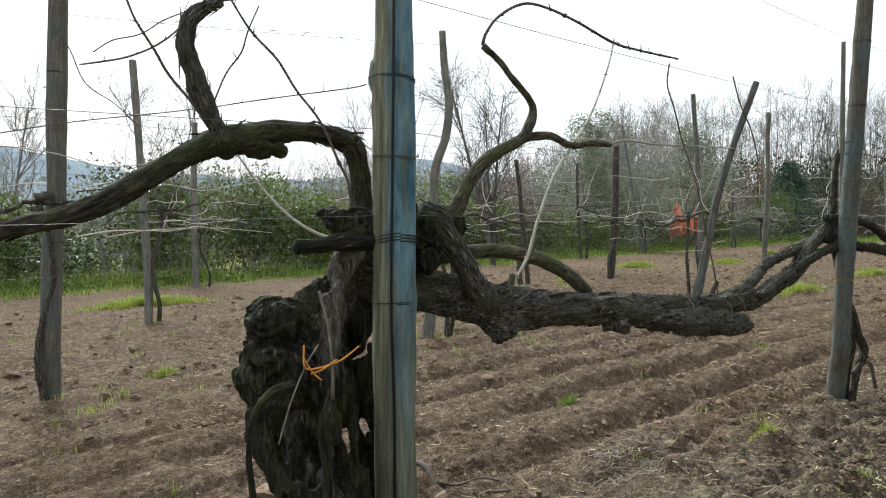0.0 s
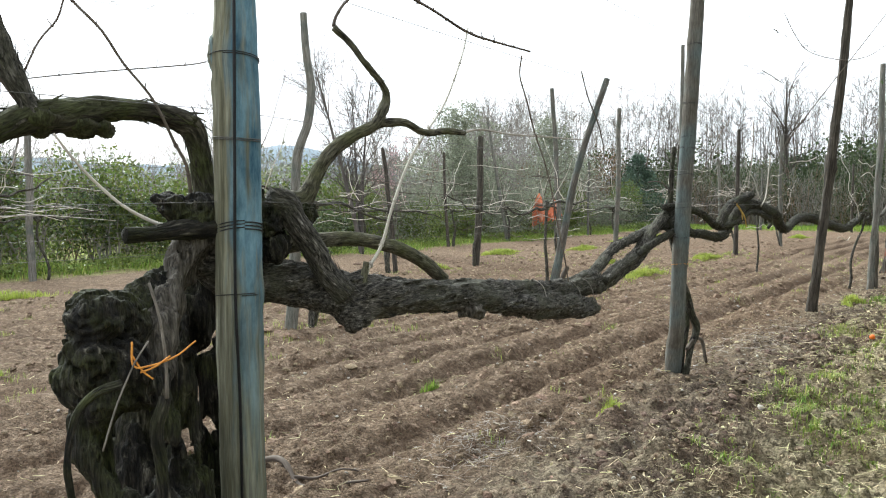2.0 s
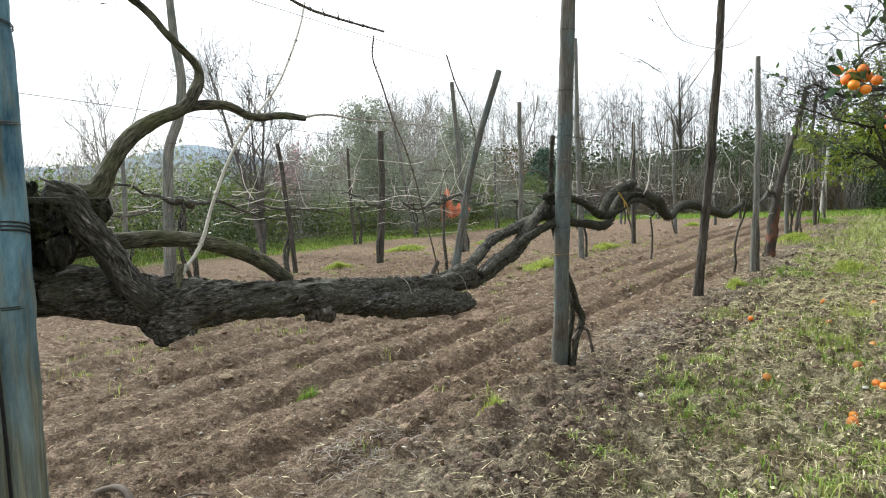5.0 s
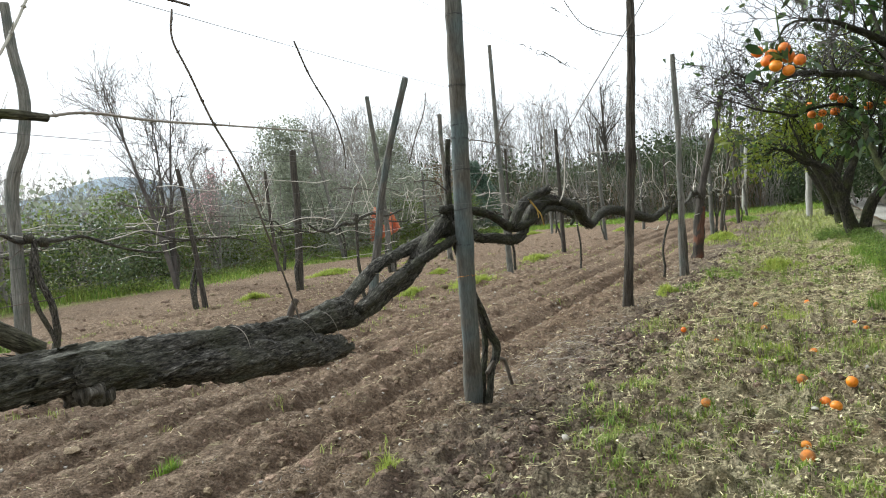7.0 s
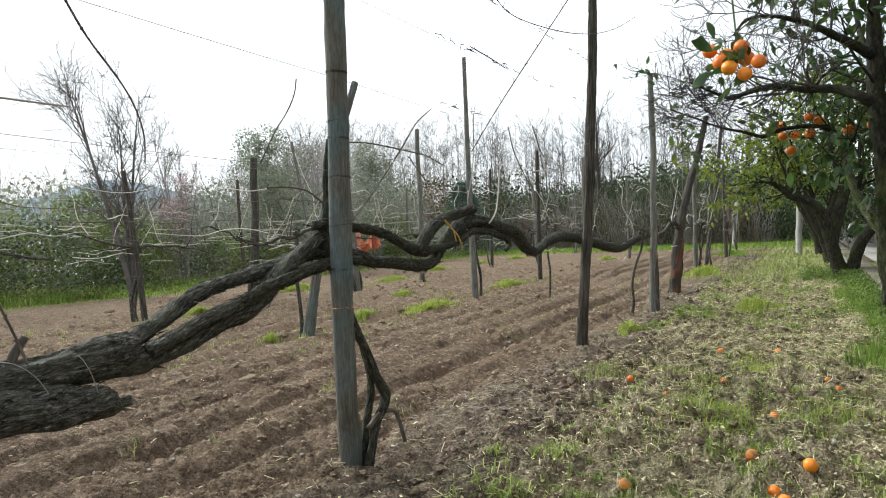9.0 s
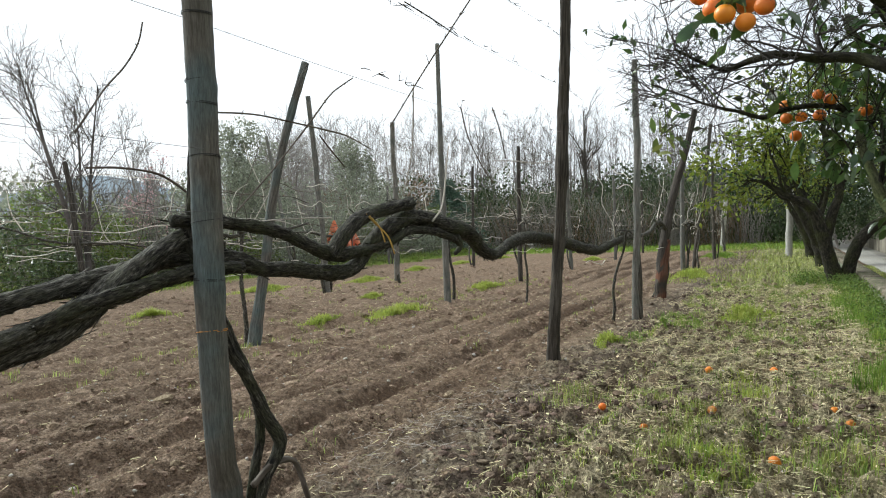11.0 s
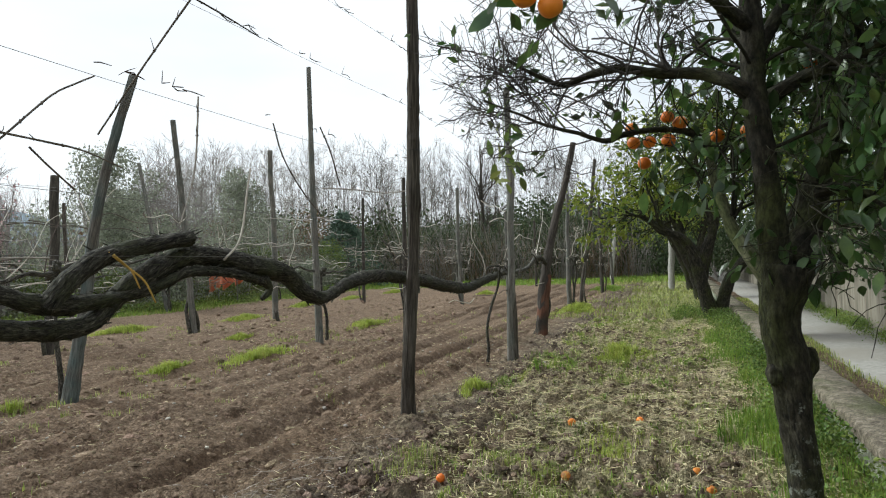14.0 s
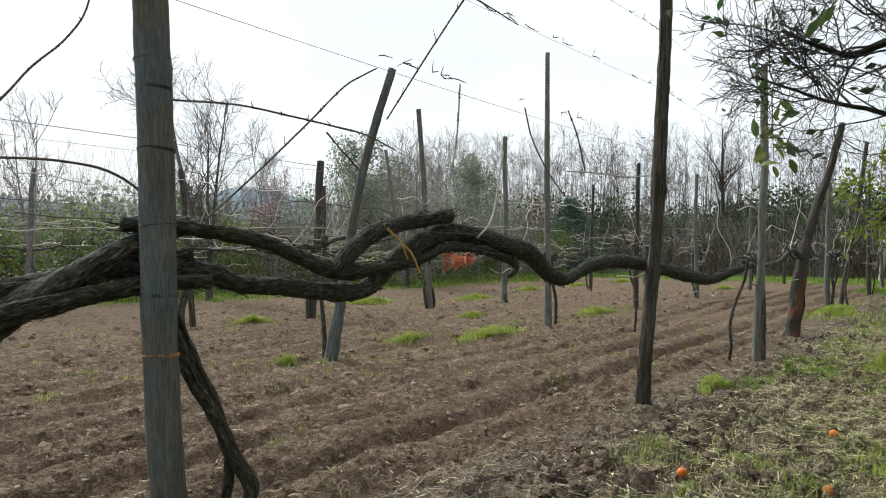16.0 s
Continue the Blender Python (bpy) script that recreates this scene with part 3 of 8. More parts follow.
def smoothline(pts, step):
    """A Catmull-Rom line through the rows of pts (x, y, z, radius), cut into pieces about step long."""
    p = np.asarray(pts, float)
    p = np.vstack([2 * p[0] - p[1], p, 2 * p[-1] - p[-2]])
    p[0, 3], p[-1, 3] = p[1, 3], p[-2, 3]
    out = []
    for a, b, c, d in zip(p[:-3], p[1:-2], p[2:-1], p[3:]):
        k = max(2, int(np.linalg.norm(c[:3] - b[:3]) / step))
        s = np.linspace(0, 1, k, endpoint=False)[:, None]
        out.append(0.5 * (2 * b + (c - a) * s + (2 * a - 5 * b + 4 * c - d) * s ** 2 + (3 * b - a - 3 * c + d) * s ** 3))
    out.append(p[-2:-1])
    r = np.vstack(out)
    r[:, 3] = np.maximum(r[:, 3], 0.0008)
    return r


def tube(b, pts, seg=12, step=0.03, lumps=0.0, ridges=0.0, seed=0, wander=0.0, knots=(), ridge_n=9, ridge_s=9.0, smooth_line=True, flat=0.0, twist=0.0):
    """A round limb along pts (x, y, z, radius), with swellings, lengthwise bark ridges and a closed end at either side."""
    c = smoothline(pts, step) if smooth_line else np.asarray(pts, float)
    p, r = c[:, :3].copy(), c[:, 3].copy()
    s = np.concatenate([[0], np.cumsum(np.linalg.norm(np.diff(p, axis=0), axis=1))])
    if wander:
        for k in range(3):
            p[:, k] += wander * grainy(np.stack([s * 3.1, s * 0 + k * 7.7, s * 0 + seed], 1), seed + k) * np.minimum(1, s / 0.1)
    tan = np.gradient(p, axis=0)
    tan /= np.linalg.norm(tan, axis=1)[:, None] + 1e-12
    ref = np.array([0.31, 0.22, 0.93]) if abs(tan[0, 2]) < 0.85 else np.array([1.0, 0.1, 0.0])
    e1 = np.zeros_like(p)
    u = ref - tan[0] * (ref @ tan[0])
    for i in range(len(p)):
        u = u - tan[i] * (u @ tan[i])
        u /= np.linalg.norm(u) + 1e-12
        e1[i] = u
    e2 = np.cross(tan, e1)
    th = np.linspace(0, 2 * np.pi, seg, endpoint=False)
    S, TH = np.meshgrid(s, th, indexing="ij")
    R = np.repeat(r[:, None], seg, 1)
    rad = R.copy()
    THt = TH + twist * S
    if lumps:
        q = np.stack([np.cos(TH) * 1.1, np.sin(TH) * 1.1, S / np.maximum(0.05, 2.2 * r.mean())], -1)
        rad *= 1 + lumps * fbm(q + seed * 3.7, 3, seed)
    if ridges:
        k = ridge_n / 6.28
        q = np.stack([np.cos(THt) * k * 1.9, np.sin(THt) * k * 1.9, S * ridge_s], -1)
        a = 1 - np.abs(grainy(q + seed, seed + 11)) * 2
        q2 = np.stack([np.cos(THt) * k * 4.2, np.sin(THt) * k * 4.2, S * ridge_s * 2.6], -1)
        a2 = 1 - np.abs(grainy(q2 + seed, seed + 12)) * 2
        q3 = np.stack([np.cos(THt) * k * 3.0 + 9, np.sin(THt) * k * 3.0, S * ridge_s * 1.6], -1)
        flake = np.clip(grainy(q3 + seed, seed + 13) * 3, -0.6, 0.6)
        rad += ridges * (0.6 * a + 0.45 * a2 + 0.5 * flake - 0.5)
    for (sk, hk, wk) in knots:
        rad *= 1 + hk * np.exp(-((S - sk * s[-1]) / wk) ** 2) * np.maximum(0, np.cos(TH - sk * 40)) ** 3
    rad = np.maximum(rad, 0.15 * R)
    sx = 1.0 + flat
    v = p[:, None, :] + rad[..., None] * (np.cos(TH)[..., None] * e1[:, None, :] * sx + np.sin(TH)[..., None] * e2[:, None, :])
    g = np.stack([np.cos(THt) * R, np.sin(THt) * R, S + seed * 1.7], -1)
    n, m = v.shape[:2]
    idx = np.arange(n * m).reshape(n, m)
    q = np.stack([idx[:-1], np.roll(idx[:-1], -1, 1), np.roll(idx[1:], -1, 1), idx[1:]], -1).reshape(-1, 4)
    caps_v = np.vstack([p[0] - tan[0] * r[0] * 0.25, p[-1] + tan[-1] * r[-1] * 0.25])
    t0 = np.stack([np.full(m, n * m), np.roll(idx[0], -1), idx[0]], -1)
    t1 = np.stack([np.full(m, n * m + 1), idx[-1], np.roll(idx[-1], -1)], -1)
    b.add(np.vstack([v.reshape(-1, 3), caps_v]), q, np.vstack([t0, t1]), np.vstack([g.reshape(-1, 3), [[0, 0, 0], [0, 0, s[-1]]]]))
    return b


def knob(b, at, size, seed=0, rough=0.25, nu=20, nv=14, squash=(1, 1, 1)):
    """A knotted swelling of old wood."""
    th, ph = np.meshgrid(np.linspace(0, 2 * np.pi, nu, endpoint=False), np.linspace(0, np.pi, nv), indexing="ij")
    d = np.stack([np.sin(ph) * np.cos(th), np.sin(ph) * np.sin(th), np.cos(ph)], -1)
    r = 1 + rough * fbm(d * 1.6 + seed * 5.1, 3, seed) + 0.08 * (1 - 2 * np.abs(grainy(d * 4 + seed, seed + 5))) + 0.035 * (1 - 2 * np.abs(grainy(d * 11 + seed, seed + 6)))
    v = np.asarray(at) + d * r[..., None] * size * np.asarray(squash)
    idx = np.arange(nu * nv).reshape(nu, nv)
    nx = np.roll(idx, -1, 0)
    q = np.stack([idx[:, :-1], idx[:, 1:], nx[:, 1:], nx[:, :-1]], -1).reshape(-1, 4)
    b.add(v, q, None, d.reshape(-1, 3) * size)
    return b


def sticks(b, P, R, seg=4):
    """Many limbs at once: P (M, K, 3) centre lines, R (M, K) radii."""
    P, R = np.asarray(P, float), np.asarray(R, float)
    M, K = R.shape
    if not M:
        return b
    tan = np.gradient(P, axis=1)
    tan /= np.linalg.norm(tan, axis=2)[..., None] + 1e-9
    ref = np.where(np.abs(tan[:, :1, 2:3]) < 0.9, np.array([0, 0, 1.0]), np.array([1.0, 0, 0]))
    e1 = np.cross(tan, ref)
    e1 /= np.linalg.norm(e1, axis=2)[..., None] + 1e-9
    e2 = np.cross(tan, e1)
    th = np.linspace(0, 2 * np.pi, seg, endpoint=False)
    v = P[:, :, None] + R[:, :, None, None] * (np.cos(th)[:, None] * e1[:, :, None] + np.sin(th)[:, None] * e2[:, :, None])
    idx = np.arange(M * K * seg).reshape(M, K, seg)
    nx = np.roll(idx, -1, 2)
    q = np.stack([idx[:, :-1], nx[:, :-1], nx[:, 1:], idx[:, 1:]], -1).reshape(-1, 4)
    s = np.concatenate([np.zeros((M, 1)), np.cumsum(np.linalg.norm(np.diff(P, axis=1), axis=2), axis=1)], 1)
    g = np.stack(np.broadcast_arrays(np.cos(th) * R[:, :, None], np.sin(th) * R[:, :, None], s[:, :, None] + np.arange(M)[:, None, None] * 0.37), -1)
    return b.add(v, q, None, g)


def sprout(P, R, n, length, spread=0.9, lift=0.2, bend=0.25, K=4, lo=0.25, hi=1.0, thin=0.55, gen=rng):
    """Side shoots of the limbs P: n on each, leaving them at an angle, with their lines and radii."""
    M, KP = R.shape
    tt = gen.uniform(lo, hi, (M, n))
    x = tt * (KP - 1)
    i = np.minimum(x.astype(int), KP - 2)
    f = (x - i)[..., None]
    rows = np.arange(M)[:, None]
    base = P[rows, i] * (1 - f) + P[rows, i + 1] * f
    ax = P[rows, i + 1] - P[rows, i]
    ax /= np.linalg.norm(ax, axis=2)[..., None] + 1e-9
    rb = R[rows, i] * (1 - f[..., 0]) + R[rows, i + 1] * f[..., 0]
    side = gen.normal(size=(M, n, 3))
    side -= ax * (side * ax).sum(-1, keepdims=True)
    side /= np.linalg.norm(side, axis=2)[..., None] + 1e-9
    dr = ax * math.cos(spread) + side * math.sin(spread) + np.array([0, 0, lift])
    dr /= np.linalg.norm(dr, axis=2)[..., None]
    ln = length * gen.uniform(0.5, 1.2, (M, n)) * (1.15 - 0.5 * tt)
    pts = [base]
    d = dr
    for k in range(1, K):
        d = d + bend * gen.normal(size=d.shape) + np.array([0, 0, lift * 0.3])
        d /= np.linalg.norm(d, axis=2)[..., None]
        pts.append(pts[-1] + d * (ln / (K - 1))[..., None])
    P2 = np.stack(pts, 2).reshape(M * n, K, 3)
    R2 = (rb * thin)[..., None] * np.linspace(1, 0.3, K)
    return P2, R2.reshape(M * n, K)


def foliage(b, at, size, gen=rng, aim=None, droop=0.0, width=0.45, cup=0.15, plain=False):
    """Leaves: a folded blade of four triangles each, at the points given."""
    at = np.asarray(at, float)
    N = len(at)
    if not N:
        return b
    d = gen.normal(size=(N, 3)) if aim is None else aim + 0.5 * gen.normal(size=(N, 3))
    d[:, 2] -= droop
    d /= np.linalg.norm(d, axis=1)[:, None] + 1e-9
    w = gen.normal(size=(N, 3))
    w -= d * (w * d).sum(1, keepdims=True)
    w /= np.linalg.norm(w, axis=1)[:, None] + 1e-9
    up = np.cross(d, w)
    L = (size * gen.uniform(0.6, 1.25, N))[:, None]
    a = at
    if plain:
        v = np.stack([a, a + d * L * 0.42 + w * L * width * 0.5, a + d * L - up * L * cup, a + d * L * 0.42 - w * L * width * 0.5 + up * L * cup], 1)
        o = np.arange(N)[:, None] * 4
        return b.add(v, None, np.concatenate([o + np.array([0, 2, 1]), o + np.array([0, 3, 2])]))
    m1 = at + d * L * 0.5 + up * L * cup
    tip = at + d * L - up * L * cup * 0.6
    l = at + d * L * 0.42 + w * L * width * 0.5
    r = at + d * L * 0.42 - w * L * width * 0.5
    v = np.stack([a, l, tip, r, m1], 1)
    o = np.arange(N)[:, None] * 5
    t = np.concatenate([o + np.array([0, 4, 1]), o + np.array([1, 4, 2]), o + np.array([2, 4, 3]), o + np.array([3, 4, 0])])
    return b.add(v, None, t)


def leaves_on(b, at, size, gen=rng, aim=None, droop=0.0, width=0.5):
    """Broad leaves seen close by: a pointed oval blade, folded along its rib and curling down towards the tip."""
    at = np.asarray(at, float)
    N = len(at)
    d = gen.normal(size=(N, 3)) if aim is None else aim + 0.5 * gen.normal(size=(N, 3))
    d[:, 2] -= droop
    d /= np.linalg.norm(d, axis=1)[:, None] + 1e-9
    w = np.cross(d, np.array([0, 0, 1.0]) + 0.7 * gen.normal(size=(N, 3)))
    w /= np.linalg.norm(w, axis=1)[:, None] + 1e-9
    up = np.cross(w, d)
    L = (size * gen.uniform(0.55, 1.25, N))[:, None]
    curl, fold = gen.uniform(0.0, 0.45, (N, 1)), gen.uniform(0.05, 0.5, (N, 1))
    rows = []
    for t, half in ((0.0, 0.03), (0.22, 0.36), (0.5, 0.5), (0.78, 0.32), (1.0, 0.0)):
        mid = at + d * L * t - up * L * curl * t * t
        side, rise = w * L * width * half, up * L * width * half * fold
        rows += [mid - side + rise, mid, mid + side + rise]
    v = np.stack(rows, 1)
    o = np.arange(N)[:, None] * 15
    q = [o + np.array([3 * k + a, 3 * k + a + 1, 3 * k + a + 4, 3 * k + a + 3]) for k in range(4) for a in (0, 1)]
    return b.add(v, np.concatenate(q))


def blades(b, at, height, width, gen=rng, lean=0.5):
    """Grass: a bent, tapering blade at each point."""
    at = np.asarray(at, float)
    N = len(at)
    if not N:
        return b
    az = gen.uniform(0, 2 * np.pi, N)
    d = np.stack([np.cos(az), np.sin(az), az * 0], 1)
    w = np.stack([-np.sin(az), np.cos(az), az * 0], 1) * (width * gen.uniform(0.6, 1.3, N))[:, None]
    h = (height * gen.uniform(0.5, 1.3, N))[:, None]
    ln = (lean * gen.uniform(0.1, 1.0, N))[:, None]
    z = np.array([0, 0, 1.0])
    mid = at + z * h * 0.6 + d * h * ln * 0.3
    tip = at + z * h * (1 - 0.35 * ln) + d * h * ln
    low = at - z * 0.02
    v = np.stack([low - w * 0.5, low + w * 0.5, mid + w * 0.4, mid - w * 0.4, tip], 1)
    o = np.arange(N)[:, None] * 5
    return b.add(v, o + np.array([0, 1, 2, 3]), o + np.array([3, 2, 4]))


ICO_V = np.array([(-1, 1.618, 0), (1, 1.618, 0), (-1, -1.618, 0), (1, -1.618, 0), (0, -1, 1.618), (0, 1, 1.618), (0, -1, -1.618), (0, 1, -1.618), (1.618, 0, -1), (1.618, 0, 1), (-1.618, 0, -1), (-1.618, 0, 1)]) / 1.902
ICO_T = np.array([(0, 11, 5), (0, 5, 1), (0, 1, 7), (0, 7, 10), (0, 10, 11), (1, 5, 9), (5, 11, 4), (11, 10, 2), (10, 7, 6), (7, 1, 8), (3, 9, 4), (3, 4, 2), (3, 2, 6), (3, 6, 8), (3, 8, 9), (4, 9, 5), (2, 4, 11), (6, 2, 10), (8, 6, 7), (9, 8, 1)])


def lumps_of(b, at, size, gen=rng, flat=0.7):
    """Clods and stones: rough small lumps."""
    at = np.asarray(at, float)
    N = len(at)
    sc = size * gen.uniform(0.6, 1.4, (N, 3)) * np.array([1, 1, flat])
    v = ICO_V[None] * gen.uniform(0.65, 1.25, (N, 12, 1))
    az = gen.uniform(0, 6.28, N)
    c, s = np.cos(az)[:, None], np.sin(az)[:, None]
    v = v * sc[:, None]
    v = np.stack([v[..., 0] * c - v[..., 1] * s, v[..., 0] * s + v[..., 1] * c, v[..., 2]], -1) + at[:, None]
    return b.add(v, None, (np.arange(N)[:, None, None] * 12 + ICO_T).reshape(-1, 3))


def straws(b, at, length, width, gen=rng):
    """Dry stalks lying about."""
    N = len(at)
    az = gen.uniform(0, 6.28, N)
    d = np.stack([np.cos(az), np.sin(az), gen.normal(0, 0.18, N)], 1) * (length * gen.uniform(0.4, 1.3, N))[:, None] * 0.5
    P = np.stack([at - d, at + d], 1)
    R = np.full((N, 2), width * 0.5) * gen.uniform(0.6, 1.4, (N, 1))
    return sticks(b, P, R, 3)


# ---- plan: u runs along the vine row, v across it towards the field ----
ROW_AT = np.array([2.93, 4.95])
ALONG = np.array([0.786, 0.618])
ACROSS = np.array([-0.618, 0.786])


def xy(u, v):
    u, v = np.asarray(u, float), np.asarray(v, float)
    return ROW_AT[0] + u * ALONG[0] + v * ACROSS[0], ROW_AT[1] + u * ALONG[1] + v * ACROSS[1]


def uv(x, y):
    dx, dy = np.asarray(x, float) - ROW_AT[0], np.asarray(y, float) - ROW_AT[1]
    return dx * ALONG[0] + dy * ALONG[1], dx * ACROSS[0] + dy * ACROSS[1]


def sm(x, a, b):
    t = np.clip((x - a) / (b - a), 0, 1)
    return t * t * (3 - 2 * t)


def height(u, v):
    """Height of the soil: furrows in the field, clods beside the row, a low bank to the wall, the sunken lane."""
    u, v = np.asarray(u, float), np.asarray(v, float)
    z0 = np.zeros_like(u)
    p = np.stack([u, v, z0], -1)
    tilled = sm(v, 0.1, 0.7) * (1 - sm(v, 13.2, 14.2)) * (1 - sm(u, 33, 37))
    wob = 0.16 * grainy(p * 0.35, 3) + 0.04 * grainy(p * 1.3, 4)
    near = 1 - sm(v, 8, 12)
    amp = (0.10 + 0.018 * sm(u, -0.8, 1.5)) * (1 - 0.45 * sm(u, 5.0, 9.0)) * np.clip(0.85 + 0.75 * grainy(p * np.array([0.22, 0.9, 1]), 8), 0.25, 1.5) * (1 - 0.45 * sm(v, 3.2, 6))
    fur = np.sin((v + wob) * 2 * np.pi / 0.62 + 0.9 * np.sin(v * 1.7 + 0.6))
    fur = 0.5 - 1.5 * np.clip(0.5 - 0.5 * fur, 0, 1) ** 2.2 + (0.4 - 0.3 * sm(u, 5.5, 8.5)) * grainy(p * np.array([2.2, 3.5, 1]), 14)
    h = tilled * near * amp * fur
    rough = 0.8 + 0.45 * grainy(p * 0.8, 35) + 1.0 * sm(-v, 0.0, 0.8)
    crumbs = (np.abs(grainy(p * 4.3, 21)) * 0.05 + np.abs(grainy(p * 8.5, 31)) * 0.055 + np.abs(grainy(p * 15, 33)) * 0.036 + np.abs(grainy(p * 31, 34)) * 0.02 - 0.044) * np.clip(rough, 0.3, 1.75)
    crumbs = crumbs * (0.3 + 0.7 * sm(u, -6.0, -4.2)) * (1 - 0.3 * sm(v, 0.3, 1.0))
    h = h + crumbs * (0.35 + 0.65 * (1 - sm(np.abs(v), 9, 14))) * (1 - 0.4 * sm(-v, 2.4, 3.0))
    h = h + 0.03 * np.exp(-((v - 0.1) / 0.35) ** 2) * (0.4 + grainy(p * 1.1, 5))
    h = h + 0.025 * grainy(p * 0.3, 6) * sm(np.abs(v), 0.5, 3)
    h = h + 0.05 * sm(-v, 2.5, 3.2)
    lane = sm(-v, 3.34, 3.42)
    back = sm(-v, 6.02, 6.2)
    h = h * (1 - lane) - 0.42 * lane + 0.8 * back
    far = sm(np.hypot(u - 10, v), 60, 140)
    return h * (1 - far) + far * 0.0


def ground_at(x, y):
    return height(*uv(x, y))


def on_ground(u, v, lift=0.0):
    x, y = xy(u, v)
    return np.stack([x, y, height(u, v) + lift], -1)


# ---- ground ----
def graded(lo, hi, step, out_lo, out_hi, grow):
    mid = np.arange(lo, hi + step / 2, step)
    a, b, s = [], [], step
    x = hi
    while x < out_hi:
        s *= grow
        x += s
        b.append(x)
    x, s = lo, step
    while x > out_lo:
        s *= grow
        x -= s
        a.append(x)
    return np.concatenate([a[::-1], mid, b])


def make_ground():
    us = np.concatenate([graded(-6.0, -4.0, 0.08, -1500, -6.0, 1.12)[:-1], np.arange(-4.0, 8.99, 0.03), graded(9.0, 15.0, 0.16, 9.0, 2500, 1.1)])
    vs = np.concatenate([graded(-3.6, -3.2, 0.05, -1500, -3.6, 1.12)[:-1], np.arange(-3.2, 3.39, 0.026), graded(3.4, 10.0, 0.13, 3.4, 2500, 1.1)])
    U, V = np.meshgrid(us, vs, indexing="ij")
    X, Y = xy(U, V)
    Z = height(U, V)
    n, m = U.shape
    idx = np.arange(n * m).reshape(n, m)
    b = Build().add(np.stack([X, Y, Z], -1), np.stack([idx[:-1, :-1], idx[1:, :-1], idx[1:, 1:], idx[:-1, 1:]], -1).reshape(-1, 4))
    ob = single("ground", b, M_soil, "brown tilled vineyard soil with furrows, clods and dry litter", "ground", kind="structure")
    p = np.stack([U, V, U * 0], -1).reshape(-1, 3)
    u, v = U.ravel(), V.ravel()
    litter = sm(-v, -0.5, 0.3) * (1 - sm(-v, 3.2, 3.4))
    turf = np.maximum.reduce([sm(v, 14.0, 15.2), sm(u, 33, 36), 0.5 * sm(-v, 2.4, 3.1), sm(-u, 14, 20), 0.7 * sm(-v, 0.5, 1.6) * sm(u, 9, 17), 0.15 * sm(-v, 0.5, 1.6), sm(-v, 6.0, 6.2)])
    fresh = np.maximum.reduce([sm(u + 0.8 * grainy(p * 0.4, 71), 0.5, 3.0), sm(v + 0.8 * grainy(p * 0.5, 72), 4.0, 7.0), 1 - sm(v, -0.6, 0.4)])
    for nm, val in (("fresh", fresh), ("litter", litter), ("turf", turf), ("moist", np.exp(-((v + 0.4) / 0.5) ** 2))):
        at = ob.data.attributes.new(nm, "FLOAT", "POINT")
        at.data.foreach_set("value", val.astype(np.float32))
    return ob


make_ground()


# ---- lane, walls ----
def slab(b, u0, u1, v0, v1, z0, z1, du=0.25, rough=0.012, seed=0, lip=0.0):
    """A long block along the row's direction with a slightly uneven, worn surface."""
    us = np.arange(u0, u1 + du / 2, du)
    ring = np.array([(v0, z0), (v0, z1 - 0.02), (v0 + 0.02, z1), ((v0 + v1) / 2, z1 + lip), (v1 - 0.02, z1), (v1, z1 - 0.02), (v1, z0)])
    n, m = len(us), len(ring)
    U = np.repeat(us[:, None], m, 1)
    V, Z = np.repeat(ring[None, :, 0], n, 0), np.repeat(ring[None, :, 1], n, 0)
    q = np.stack([U * 2.3, V * 2.3, Z * 2.3], -1)
    V = V + rough * fbm(q, 3, seed)
    Z = Z + rough * fbm(q + 9, 3, seed + 3) * (ring[None, :, 1] > z0 + 0.01)
    x, y = xy(U, V)
    idx = np.arange(n * m).reshape(n, m)
    b.add(np.stack([x, y, Z], -1), np.stack([idx[:-1, :-1], idx[1:, :-1], idx[1:, 1:], idx[:-1, 1:]], -1).reshape(-1, 4)[:, ::-1], None)
    for k in (0, -1):
        o = idx[k]
        b.q.append((np.array([[o[0], o[1], o[5], o[6]], [o[1], o[2], o[4], o[5]]]) + b.n - n * m)[:, :: (1 if k == 0 else -1)])
    return b


LANE_Z = -0.27
single("road", slab(Build(), -30, 75, -6.02, -4.48, -0.6, LANE_Z, 0.5, 0.015, 4, 0.03), M_lane, "narrow pale grey country lane beyond the low wall", "road", kind="structure")
single("pavement", slab(Build(), -30, 75, -4.52, -3.645, -0.6, LANE_Z + 0.035, 0.2, 0.03, 6, 0.02), M_soil, "earthen strip with weeds between low wall and lane", "verge", kind="structure")
low_wall = thing("low_wall", (*xy(5, -3.5), 0), "low worn concrete wall with a flat mossy coping beside the lane", "wall")
part("wall_body", slab(Build(), -30, 75, -3.62, -3.405, -0.6, 0.235, 0.2, 0.02, 8), M_wallface, low_wall, "pale face with moss and lichen")
for k in range(42):
    u0 = -30 + k * 2.5
    part("coping_stone", slab(Build(), u0, u0 + 2.485, -3.655, -3.35, 0.225, 0.31 + rng.normal(0, 0.006), 0.25, 0.012, 20 + k), M_coping, low_wall)
far_wall = thing("boundary_wall", (*xy(10, -6.1), LANE_Z), "tall pale plastered wall with dark vertical water stains along the lane", "wall")
part("wall_body", slab(Build(), -30, 75, -6.3, -6.02, -0.6, 1.85, 0.4, 0.02, 12), M_wall, far_wall)
part("coping", slab(Build(), -30, 75, -6.34, -5.98, 1.85, 1.93, 0.4, 0.01, 13), M_coping, far_wall)


